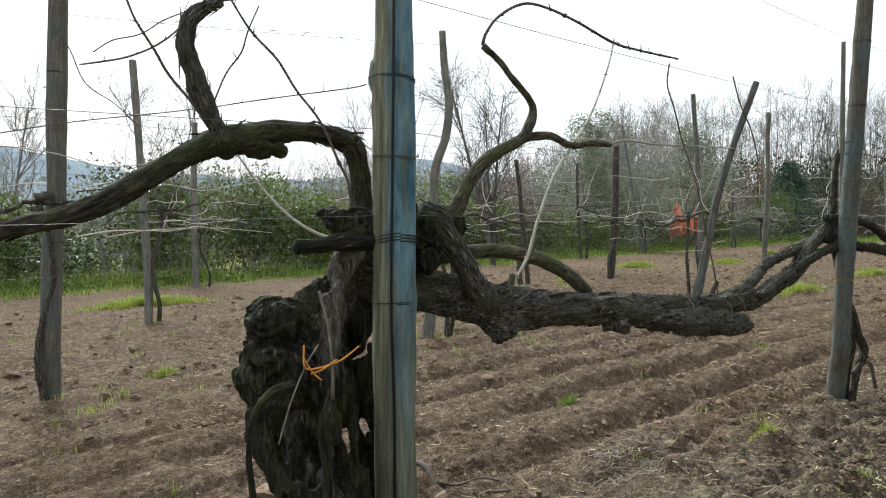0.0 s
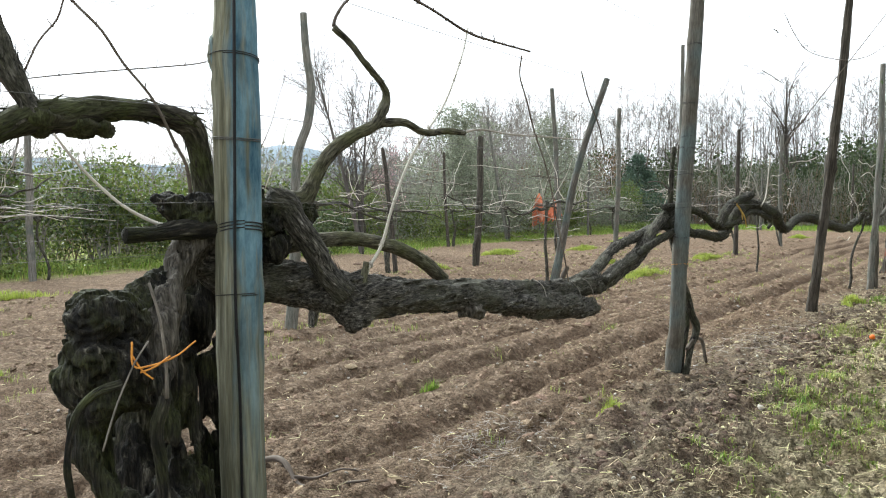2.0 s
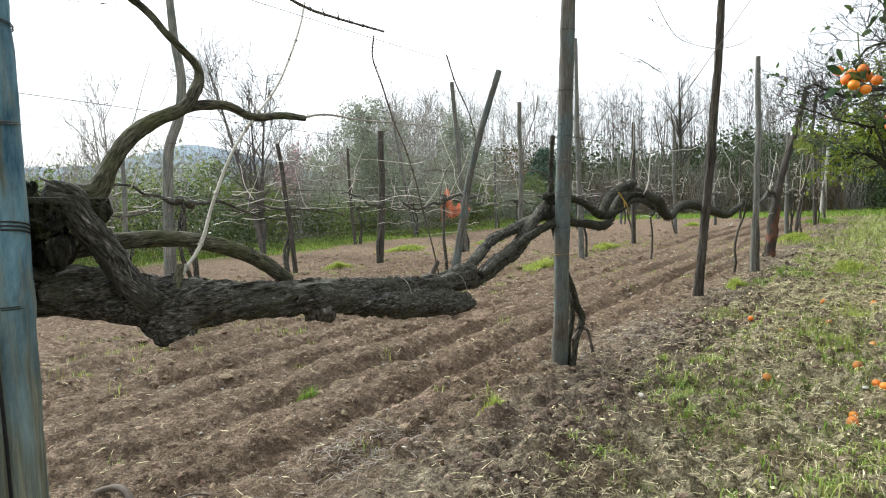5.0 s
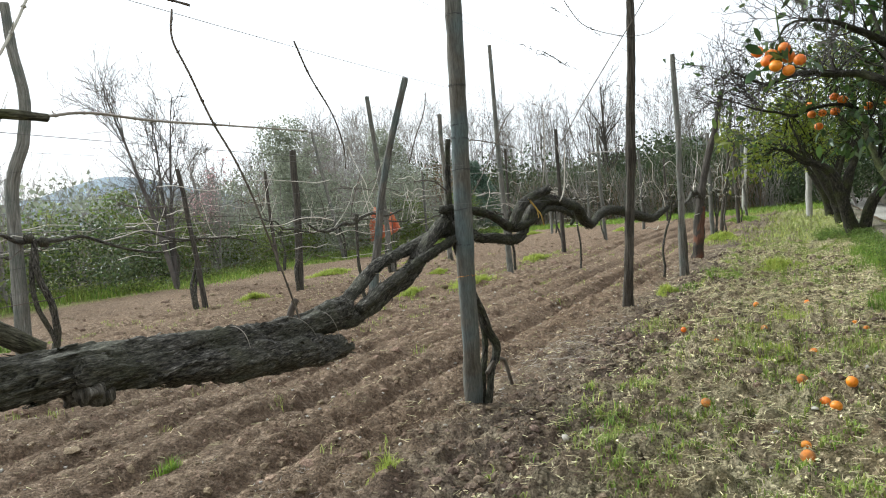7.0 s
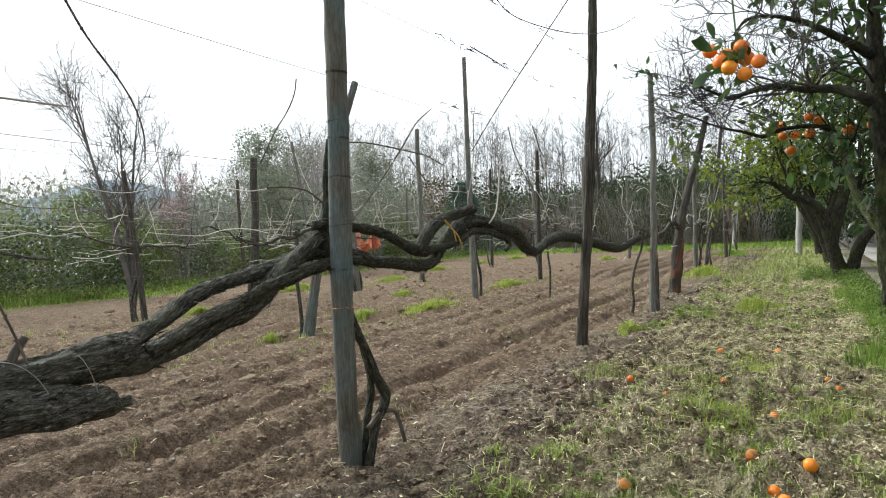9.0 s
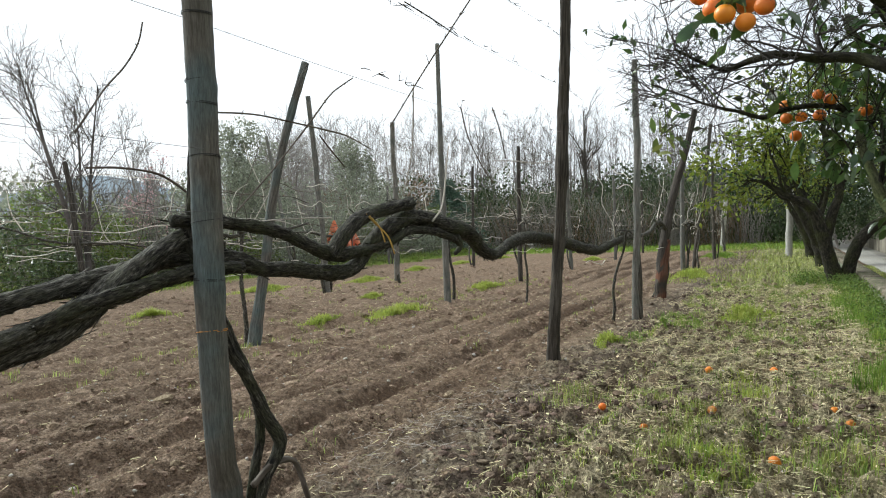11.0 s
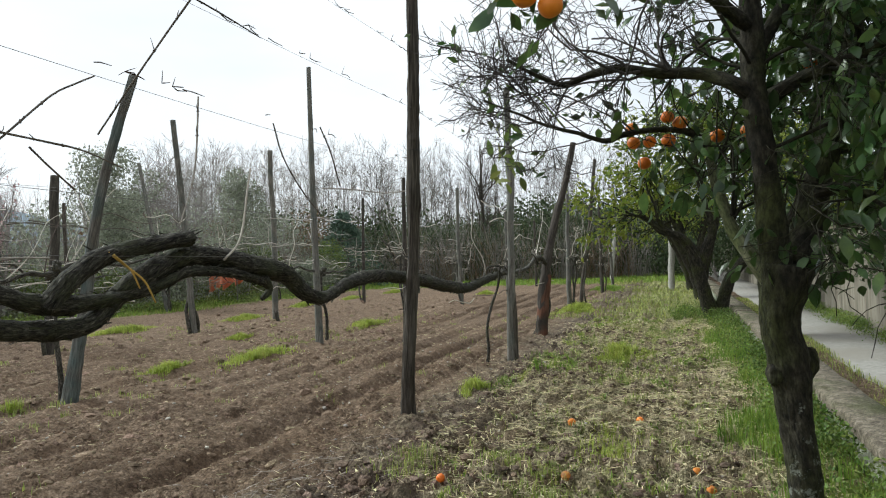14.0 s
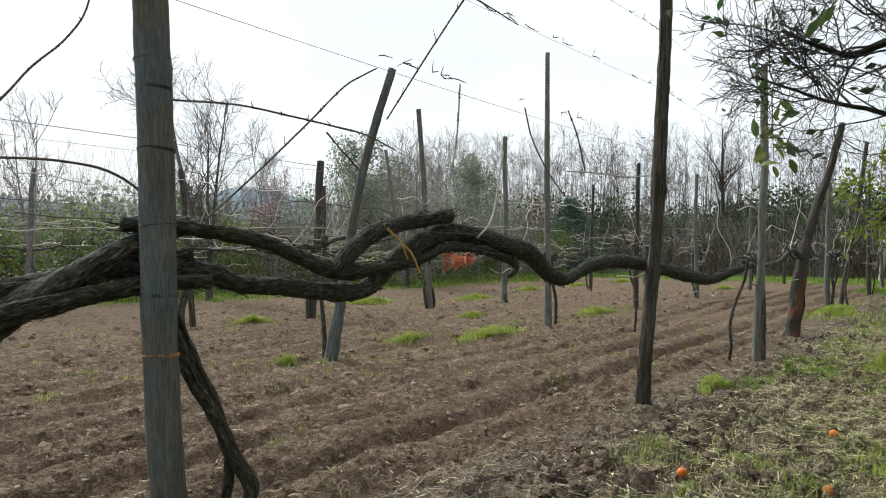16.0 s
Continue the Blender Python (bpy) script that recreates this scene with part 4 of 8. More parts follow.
# ---- distance: hills behind the wood ----
def hills():
    az = np.linspace(radians(20), radians(175), 140)
    d = 2600.0
    prof = 185 + 16 * fbm(np.stack([az * 5.1, az * 0, az * 0], 1), 4, 5) + 70 * np.exp(-((az - radians(91.5)) / 0.085) ** 2) + 80 * np.exp(-((az - radians(125)) / 0.13) ** 2) + 30 * np.exp(-((az - radians(52)) / 0.1) ** 2)
    prof = prof * (0.25 + 0.75 * sm(az, radians(76), radians(86)))
    prof = np.maximum(prof, 30)
    rows = []
    for k, (dd, f) in enumerate(((d - 900, 0.0), (d - 500, 0.35), (d - 200, 0.75), (d, 1.0), (d + 500, 0.6))):
        rows.append(np.stack([np.cos(az) * dd, np.sin(az) * dd, prof * f - 5 + 6 * fbm(np.stack([az * 40, az * 0 + k, az * 0], 1), 3, 9) * f], 1))
    v = np.stack(rows, 0)
    idx = np.arange(v.shape[0] * v.shape[1]).reshape(v.shape[:2])
    q = np.stack([idx[:-1, :-1], idx[:-1, 1:], idx[1:, 1:], idx[1:, :-1]], -1).reshape(-1, 4)
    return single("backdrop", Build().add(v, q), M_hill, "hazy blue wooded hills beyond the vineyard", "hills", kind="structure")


hills()


def near_ridge():
    """A lower wooded ridge beyond the end of the field."""
    az = np.linspace(radians(25), radians(70), 90)
    d = 1300.0
    prof = 20 + 75 * np.exp(-((az - radians(45.5)) / 0.085) ** 2) + 25 * np.exp(-((az - radians(36)) / 0.12) ** 2) + 6 * fbm(np.stack([az * 30, az * 0, az * 0], 1), 4, 15)
    rows = [np.stack([np.cos(az) * dd, np.sin(az) * dd, prof * f - 3], 1) for dd, f in ((d - 400, 0.0), (d - 200, 0.45), (d - 80, 0.8), (d, 1.0), (d + 250, 0.5))]
    v = np.stack(rows, 0)
    idx = np.arange(v.shape[0] * v.shape[1]).reshape(v.shape[:2])
    q = np.stack([idx[:-1, :-1], idx[:-1, 1:], idx[1:, 1:], idx[1:, :-1]], -1).reshape(-1, 4)
    return single("backdrop", Build().add(v, q), M_farwood, "low wooded ridge beyond the vineyard, hazed to grey-green", "hills", kind="structure")


near_ridge()


# ---- posts ----
def shaft(b, base, top, r0, r1, seed=0, bend=0.02, seg=18, ridges=0.0035, notch=True, cut=0.0):
    """An uneven wooden stake from base to top."""
    base, top = np.array(base, float), np.array(top, float)
    L = np.linalg.norm(top - base)
    g = np.random.default_rng(seed)
    side = np.array([g.normal(), g.normal(), 0])
    side /= np.linalg.norm(side)
    t = np.linspace(0, 1, 7)
    c = base + (top - base) * t[:, None] + side * (np.sin(t * np.pi) * bend * L * 0.3 + g.normal(0, 0.010, 7))[:, None]
    r = r0 + (r1 - r0) * t + g.normal(0, 0.002, 7)
    pts = np.column_stack([c, r])
    pts[0, 2] -= 0.15
    kn = [(g.uniform(0.15, 0.9), g.uniform(0.06, 0.16), g.uniform(0.02, 0.05)) for _ in range(4)] if notch else ()
    return tube(b, pts, seg, 0.04, 0.04, ridges, seed, knots=kn, ridge_n=6, ridge_s=1.6)


def ring(b, c, r, wire=0.0022, turns=1.0, tilt=0.12, seed=0):
    """A wire wound round a post."""
    th = np.linspace(0, 2 * np.pi * turns, int(20 * turns))
    g = np.random.default_rng(seed)
    a = g.uniform(0, 6.28)
    p = np.stack([c[0] + r * np.cos(th + a), c[1] + r * np.sin(th + a), c[2] + tilt * r * np.cos(th) + 0.006 * th / 6.28, np.full_like(th, wire)], 1)
    return tube(b, p, 5, 0.05, smooth_line=False)


def post(base, top, r0, r1, material, label, seed, rings=(), bend=0.02, seg=16, group="posts of the vineyard", ridges=0.003):
    base, top = np.array([*base[:2], 0.0]), np.array(top, float)
    base[2] = float(ground_at(base[0], base[1]))
    e = thing("wooden_post", tuple(base), label, "post", group)
    part("shaft", shaft(Build(), base, top, r0, r1, seed, bend, seg, ridges), material, e)
    for k, z in enumerate(rings):
        f = (z - base[2]) / (top[2] - base[2])
        c = base + (top - base) * f
        part("wire_tie", ring(Build(), c, (r0 + (r1 - r0) * f) * 1.05, 0.0017, 1.6, 0.1, seed * 7 + k), M_darkwire, e)
    return e


def axis_post(pts, material, label, seed, rings=(), seg=24, lumps=0.05, ridges=0.002, knots=(), tie=None):
    """A post along an uneven centre line of (x, y, z, radius), with wire ties at the heights given."""
    base = (pts[0][0], pts[0][1], float(ground_at(pts[0][0], pts[0][1])))
    e = thing("wooden_post", base, label, "post", "posts of the vineyard")
    part("shaft", tube(Build(), pts, seg, 0.022, lumps, ridges, seed, knots=knots, ridge_n=7, ridge_s=1.5), material, e)
    zs = [p[2] for p in pts]
    for k, z in enumerate(rings):
        cx, cy, cr = (float(np.interp(z, zs, [p[j] for p in pts])) for j in (0, 1, 3))
        part("wire_tie", ring(Build(), (cx, cy, z), cr * 1.04, 0.0017, 1.6, 0.1, seed * 7 + k), tie[k] if tie else M_darkwire, e)
    return e


BLUE_AXIS = [(-0.196, 2.504, -0.15, 0.081), (-0.188, 2.447, 0.7, 0.079), (-0.176, 2.406, 1.3, 0.075), (-0.165, 2.368, 1.85, 0.075), (-0.166, 2.358, 1.99, 0.076), (-0.158, 2.352, 2.09, 0.07), (-0.156, 2.343, 2.22, 0.066), (-0.15, 2.307, 2.75, 0.064)]
blue = axis_post(BLUE_AXIS, M_blue, "thick wooden post washed faded blue, with a black cable", 3, (1.2, 1.72, 1.98), 40, 0.045, 0.0018, [(0.47, 0.09, 0.05), (0.70, 0.12, 0.03), (0.27, 0.1, 0.04)], [M_darkwire, M_wire, M_darkwire])
cab = Build()
tube(cab, [(-0.195 + 0.016 * z + dx, 2.399 - 0.0640 * z, z, 0.005) for z, dx in ((0.25, 0.0), (0.8, 0.002), (1.2, -0.006), (1.6, 0.0), (1.95, 0.006), (2.35, 0.012))], 6, 0.05)
part("cable", cab, M_cable, blue, "thin black cable running up the post")
wb = Build()
for dz in (0.0, 0.011, 0.022):
    ring(wb, (-0.171, 2.398, 1.41 + dz), 0.077, 0.0026, 1.0, 0.25, 5)
part("wire_band", wb, M_darkwire, blue, "doubled dark wire band round the post")
knob_b = Build()
knob(knob_b, (-0.216, 2.35, 2.0), 0.034, 4, 0.2, 24, 16, (0.85, 0.8, 1.9))
knob(knob_b, (-0.222, 2.345, 2.035), 0.02, 5, 0.3, 16, 12)
part("knot", knob_b, M_blue, blue)

GREY_AXIS = [(3.085, 5.30, -0.12, 0.067), (3.068, 5.24, 0.1, 0.066), (3.047, 5.18, 0.3, 0.068), (3.03, 5.13, 0.42, 0.060), (3.018, 5.09, 0.6, 0.061), (3.008, 5.056, 0.9, 0.06), (3.002, 5.02, 1.2, 0.061), (3.0, 4.985, 1.5, 0.06), (2.998, 4.95, 1.8, 0.059), (2.99, 4.90, 2.1, 0.057), (2.98, 4.84, 2.5, 0.056), (2.96, 4.72, 3.3, 0.05)]
grey_post = axis_post(GREY_AXIS, M_mossypost, "tall grey weathered wooden post carrying the old vine's arms", 11, (1.0, 1.22, 1.46, 1.72, 1.93, 2.02, 2.27, 2.7), 36, 0.06, 0.0016, [(0.17, 0.16, 0.05), (0.62, 0.1, 0.03), (0.8, 0.12, 0.04)], [M_raffia] + [M_darkwire] * 7)
axis_post([(6.6, 7.89, -0.15, 0.072), (6.575, 7.84, 0.15, 0.068), (6.54, 7.74, 0.5, 0.061), (6.55, 7.68, 1.0, 0.055), (6.552, 7.6, 1.5, 0.053), (6.49, 7.46, 2.0, 0.057), (6.44, 7.34, 2.5, 0.05), (6.36, 7.17, 3.0, 0.046), (6.2, 6.85, 4.4, 0.039)], M_darkpost, "tall dark split wooden post leaning slightly among the vines", 12, (1.45, 1.9, 2.35), 30, 0.09, 0.009, [(0.45, 0.25, 0.04), (0.57, 0.3, 0.03), (0.3, 0.2, 0.04)])
post((9.37, 9.86), (9.31, 9.64, 3.74), 0.056, 0.042, M_post, "tall grey wooden stake scorched dark at its foot", 13, (1.3, 2.2), 0.02, 16)
part_foot = thing("old_stake", (9.42, 9.8, float(ground_at(9.42, 9.8))), "short charred stake leaning on a grey post", "stake")
part("shaft", shaft(Build(), (9.42, 9.8, float(ground_at(9.42, 9.8))), (9.40, 9.78, 0.95), 0.045, 0.035, 61, 0.02, 12), M_darkpost, part_foot)
post((17.9, 17.2), (18.4, 16.9, 4.3), 0.06, 0.05, M_darkpost, "slender dark wooden stake in the vine row", 14, (), 0.03, 10)
post((31.6, 28.8), (31.9, 28.6, 3.6), 0.11, 0.09, M_concpost, "pale straight post at the end of the row", 15, (), 0.0, 8)
post((24.5, 19.15), (24.6, 19.1, 2.6), 0.12, 0.11, M_concpost, "pale concrete post beside an orange tree", 16, (), 0.0, 8)
post((-3.45, 5.83), (-3.22, 5.83, 3.7), 0.085, 0.075, M_mossypost, "thick grey-brown wooden post with a vine beside it", 17, (1.35, 2.3, 2.8), 0.01, 20)
axis_post([(-0.23, 8.26, -0.15, 0.075), (-0.15, 8.26, 0.6, 0.07), (-0.12, 8.26, 1.4, 0.062), (-0.08, 8.26, 2.1, 0.055), (0.05, 8.26, 2.5, 0.053), (0.10, 8.26, 2.9, 0.05), (0.05, 8.26, 3.35, 0.046), (0.03, 8.26, 3.78, 0.043)], M_post, "crooked grey wooden stake behind the old vine", 18, (1.3, 2.2), 18, 0.06, 0.004)
axis_post([(4.03, 10.9, -0.15, 0.092), (4.09, 10.9, 0.12, 0.085), (4.17, 10.85, 0.6, 0.068), (4.26, 10.76, 1.2, 0.062), (4.32, 10.6, 1.8, 0.056), (4.42, 10.4, 2.4, 0.051), (4.56, 10.22, 3.0, 0.048), (4.7, 10.12, 3.48, 0.044)], M_slant, "slanting grey wooden post in the next vine row", 19, (1.2, 1.6, 2.5), 24, 0.08, 0.006)
post((8.17, 13.74), (8.11, 13.72, 4.95), 0.068, 0.042, M_post, "very tall thin grey wooden stake", 20, (1.2, 1.9), 0.02, 14)
post((-4.5, 10.25), (-4.62, 10.25, 3.97), 0.065, 0.05, M_post, "slender grey stake with a young vine winding beside it", 21, (1.4,), 0.03, 14)
post((-5.9, 16.0), (-5.8, 16.0, 3.88), 0.08, 0.065, M_post, "grey weathered stake standing in rough grass", 22, (), 0.02, 10)
post((7.05, 18.3), (6.62, 17.86, 4.7), 0.07, 0.06, M_post, "tall thin leaning stake among bare vines", 23, (), 0.02, 10)
post((4.12, 16.6), (4.3, 16.7, 3.25), 0.095, 0.075, M_darkpost, "crooked dark stake with an old vine against it", 24, (), 0.05, 12)
post((9.45, 19.8), (9.1, 18.9, 4.35), 0.08, 0.06, M_post, "tall stake with an old stump of vine", 25, (), 0.02, 10)
post((8.28, 27.8), (7.52, 28.15, 5.27), 0.08, 0.06, M_post, "leaning grey stake among distant vines", 26, (), 0.02, 8)
post((1.96, 15.5), (1.71, 15.6, 2.86), 0.06, 0.045, M_darkpost, "thin dark leaning stake with a vine stem", 27, (), 0.02, 10)
for k, (u, v, hgt, ln) in enumerate(((14.9, 4.2, 3.6, 0.15), (20.0, 4.3, 3.8, -0.1), (25.5, 4.1, 3.4, 0.1), (21.8, 8.7, 3.9, 0.2), (27.5, 8.9, 3.6, -0.2), (24.5, 14.2, 3.6, 0.1), (25.0, 0.3, 3.7, 0.1), (30.5, 0.4, 3.5, -0.1), (17.0, 0.35, 3.1, 0.3), (32.5, 4.3, 3.3, 0.1), (33.0, 8.6, 3.3, 0.1), (5.0, 14.2, 3.2, 0.1), (14.0, 14.3, 3.5, -0.2))):
    bx, by = xy(u, v)
    tx, ty = xy(u + ln, v)
    post((bx, by), (tx, ty, hgt), 0.065, 0.05, M_post if k % 3 else M_darkpost, "slim grey vineyard stake in a far row", 40 + k, (), 0.03, 8)


# ---- the old vine ----
VINE = {
    "loop_root": [(-0.53, 1.83, 0.71, 0.0101), (-0.54, 1.82, 0.86, 0.0089), (-0.52, 1.83, 0.98, 0.0101), (-0.48, 1.86, 1.03, 0.0114), (-0.43, 1.9, 1.04, 0.0139)],
    "strap_root": [(-0.35, 1.97, 0.55, 0.0202), (-0.35, 1.97, 0.74, 0.0184), (-0.36, 1.96, 0.89, 0.0183), (-0.34, 1.98, 0.98, 0.0168)],
    "old_cane": [(-0.33, 1.96, 0.98, 0.006), (-0.33, 1.96, 1.09, 0.0041), (-0.34, 1.95, 1.21, 0.0039), (-0.36, 1.94, 1.3, 0.0042)],
    "old_cane2": [(-0.46, 1.83, 0.89, 0.0025), (-0.43, 1.86, 1, 0.0025), (-0.39, 1.89, 1.1, 0.0024), (-0.36, 1.91, 1.15, 0.0023)],
    "stub_left": [(-0.17, 2.44, 1.42, 0.0327), (-0.27, 2.37, 1.43, 0.0337), (-0.35, 2.3, 1.43, 0.0289), (-0.42, 2.24, 1.42, 0.0245), (-0.48, 2.19, 1.42, 0.0221)],
    "head_knobs": [(-0.37, 2.35, 1.51, 0.0432), (-0.29, 2.41, 1.49, 0.0606), (-0.4, 2.32, 1.52, 0.0272), (-0.33, 2.38, 1.46, 0.0599), (-0.19, 2.49, 1.46, 0.0833), (-0.1, 2.56, 1.45, 0.0771), (0.04, 2.61, 1.47, 0.0437), (-0.07, 2.57, 1.36, 0.0647), (-0.13, 2.53, 1.53, 0.0466)],
    "elbow_arm": [(-0.27, 2.49, 1.46, 0.0459), (-0.29, 2.47, 1.57, 0.0351), (-0.3, 2.47, 1.67, 0.035), (-0.32, 2.45, 1.77, 0.0408), (-0.38, 2.4, 1.8, 0.038), (-0.47, 2.33, 1.81, 0.033), (-0.56, 2.26, 1.8, 0.0376), (-0.65, 2.19, 1.77, 0.0474), (-0.71, 2.15, 1.76, 0.0429), (-0.77, 2.1, 1.72, 0.0349), (-0.86, 2.02, 1.65, 0.0337), (-0.95, 1.96, 1.58, 0.0327), (-1.04, 1.88, 1.53, 0.0283), (-1.13, 1.81, 1.5, 0.0273), (-1.23, 1.74, 1.47, 0.0247), (-1.35, 1.64, 1.44, 0.022)],
    "up_branch": [(-0.69, 2.16, 1.75, 0.0432), (-0.71, 2.14, 1.8, 0.0267), (-0.74, 2.12, 1.88, 0.0317), (-0.76, 2.11, 1.97, 0.0315), (-0.78, 2.09, 2.04, 0.0294), (-0.77, 2.1, 2.12, 0.0243), (-0.73, 2.13, 2.17, 0.0211), (-0.69, 2.16, 2.2, 0.0196)],
    "main_arm": [(-0.3, 2.49, 1.34, 0.0836), (-0.18, 2.58, 1.24, 0.0782), (-0.06, 2.65, 1.22, 0.0712), (0.1, 2.7, 1.18, 0.0772), (0.24, 2.75, 1.14, 0.0925), (0.4, 2.87, 1.12, 0.0724), (0.57, 3.01, 1.09, 0.0685), (0.76, 3.18, 1.07, 0.0696), (0.98, 3.39, 1.04, 0.0686), (1.28, 3.68, 1, 0.062), (1.64, 4.03, 0.97, 0.0576), (1.93, 4.29, 1, 0.0614)],
    "lower_strand": [(0.81, 3.15, 1.06, 0.0478), (0.99, 3.33, 1.01, 0.0562), (1.25, 3.58, 0.94, 0.0663), (1.6, 3.91, 0.88, 0.0693), (1.72, 4.03, 0.85, 0.0646), (1.81, 4.12, 0.83, 0.0521), (1.87, 4.18, 0.81, 0.0387)],
    "rise_a": [(1.76, 4.14, 0.94, 0.042), (1.99, 4.34, 0.94, 0.0483), (2.24, 4.56, 1.02, 0.0553), (2.49, 4.77, 1.1, 0.0586), (2.65, 4.91, 1.23, 0.0476), (2.9, 5.1, 1.39, 0.0408), (3.08, 5.2, 1.48, 0.0372)],
    "rise_b": [(1.74, 4.19, 0.96, 0.0389), (1.97, 4.39, 1.03, 0.0375), (2.22, 4.61, 1.17, 0.0358), (2.47, 4.82, 1.23, 0.0379), (2.75, 5.06, 1.29, 0.0357), (3.08, 5.25, 1.36, 0.0376)],
    "rise_c": [(2.01, 4.29, 0.98, 0.0295), (2.3, 4.54, 1.08, 0.0316), (2.78, 4.95, 1.22, 0.0308), (2.99, 5.09, 1.26, 0.0319), (3.16, 5.18, 1.26, 0.028)],
    "diag_arm": [(-0.08, 2.54, 1.53, 0.0425), (-0.02, 2.56, 1.51, 0.0471), (0.02, 2.57, 1.43, 0.0453), (0.07, 2.59, 1.35, 0.0434), (0.12, 2.61, 1.25, 0.0438), (0.19, 2.63, 1.16, 0.0487)],
    "back_arm": [(-0.1, 2.71, 1.35, 0.0364), (0.04, 2.76, 1.36, 0.0324), (0.2, 2.81, 1.37, 0.0307), (0.39, 2.96, 1.33, 0.0298), (0.56, 3.11, 1.25, 0.0314), (0.69, 3.22, 1.14, 0.0298)],
    "up_arm": [(-0.05, 2.61, 1.52, 0.048), (0.04, 2.64, 1.53, 0.0375), (0.09, 2.66, 1.62, 0.0277), (0.15, 2.68, 1.71, 0.0268), (0.23, 2.7, 1.77, 0.0248), (0.32, 2.75, 1.82, 0.0229), (0.36, 2.78, 1.88, 0.0208), (0.38, 2.8, 1.94, 0.0163), (0.36, 2.78, 1.99, 0.0139), (0.28, 2.72, 2.07, 0.0124), (0.23, 2.7, 2.13, 0.0112), (0.17, 2.68, 2.18, 0.0133)],
    "fork_cane": [(0.27, 2.74, 1.8, 0.0205), (0.37, 2.82, 1.84, 0.0188), (0.47, 2.9, 1.85, 0.0169), (0.57, 2.99, 1.82, 0.0162), (0.69, 3.09, 1.84, 0.0155), (0.79, 3.18, 1.84, 0.0133)],
    "grey_cane": [(0.77, 3.16, 1.84, 0.005), (0.9, 3.28, 1.87, 0.0047), (1.1, 3.47, 1.87, 0.0046), (1.41, 3.78, 1.89, 0.0041), (1.79, 4.14, 1.91, 0.0035)],
    "arch_cane": [(0.17, 2.7, 2.19, 0.0076), (0.18, 2.71, 2.23, 0.0059), (0.23, 2.72, 2.3, 0.0059), (0.33, 2.78, 2.37, 0.0055), (0.43, 2.87, 2.39, 0.0053), (0.6, 3.02, 2.37, 0.0056), (0.81, 3.2, 2.32, 0.006), (0.98, 3.36, 2.32, 0.0054), (1.27, 3.64, 2.34, 0.005)],
    "tie_cane": [(0.28, 2.74, 1.21, 0.0085), (0.29, 2.75, 1.25, 0.0072), (0.35, 2.8, 1.34, 0.0066), (0.4, 2.84, 1.49, 0.006), (0.47, 2.9, 1.66, 0.0056), (0.55, 2.97, 1.79, 0.0055), (0.68, 3.08, 1.97, 0.0046), (0.78, 3.17, 2.2, 0.0042), (0.82, 3.21, 2.34, 0.004)],
    "cane_l1": [(-0.32, 2.39, 1.55, 0.0068), (-0.33, 2.38, 1.64, 0.0052), (-0.36, 2.36, 1.71, 0.0049), (-0.41, 2.31, 1.84, 0.0044), (-0.48, 2.26, 1.94, 0.0041), (-0.53, 2.22, 2.03, 0.004), (-0.6, 2.17, 2.11, 0.0036), (-0.65, 2.13, 2.2, 0.0035)],
    "cane_l2": [(-0.37, 2.31, 1.44, 0.0062), (-0.42, 2.27, 1.46, 0.0057), (-0.49, 2.22, 1.51, 0.0048), (-0.55, 2.17, 1.58, 0.0047), (-0.59, 2.13, 1.64, 0.0043), (-0.63, 2.1, 1.71, 0.0035)],
    "cane_l3": [(-0.72, 2.13, 1.79, 0.0057), (-0.77, 2.09, 1.88, 0.0049), (-0.82, 2.06, 1.95, 0.0044), (-0.85, 2.03, 2.02, 0.004), (-0.89, 2, 2.1, 0.0036), (-0.91, 1.99, 2.16, 0.0033)],
    "cane_l4": [(-0.71, 2.14, 1.89, 0.0028), (-0.68, 2.17, 1.98, 0.0027), (-0.64, 2.2, 2.05, 0.0027), (-0.62, 2.21, 2.12, 0.0024), (-0.59, 2.24, 2.21, 0.0022)],
    "c_upper": [(2.87, 5.06, 1.47, 0.0262), (2.94, 5.1, 1.47, 0.0288), (3.02, 5.14, 1.47, 0.0274), (3.17, 5.22, 1.45, 0.0286), (3.34, 5.31, 1.42, 0.03), (3.5, 5.41, 1.35, 0.0291), (3.68, 5.55, 1.29, 0.0385), (3.92, 5.72, 1.3, 0.0303), (4.12, 5.86, 1.34, 0.0291), (4.3, 5.99, 1.4, 0.0245), (4.55, 6.17, 1.39, 0.026), (4.8, 6.36, 1.33, 0.0242)],
    "c_lower": [(2.76, 5.02, 1.32, 0.0312), (2.81, 5.05, 1.32, 0.0319), (3.01, 5.17, 1.31, 0.0405), (3.15, 5.24, 1.29, 0.0399), (3.27, 5.31, 1.24, 0.0344), (3.43, 5.4, 1.23, 0.0384), (3.66, 5.57, 1.19, 0.0413), (3.82, 5.68, 1.2, 0.0406), (3.94, 5.77, 1.3, 0.0448), (4.11, 5.89, 1.41, 0.0528), (4.35, 6.07, 1.49, 0.0532), (4.65, 6.29, 1.44, 0.0606), (4.98, 6.52, 1.37, 0.0616), (5.14, 6.64, 1.25, 0.0563), (5.36, 6.81, 1.19, 0.0394), (5.66, 7.07, 1.27, 0.0462), (6.09, 7.44, 1.31, 0.0505), (6.86, 8.1, 1.25, 0.0582), (7.54, 8.59, 1.14, 0.064), (8.12, 9.04, 1.09, 0.0568), (8.83, 9.67, 1.14, 0.0487), (10.38, 11.15, 1.22, 0.0424)],
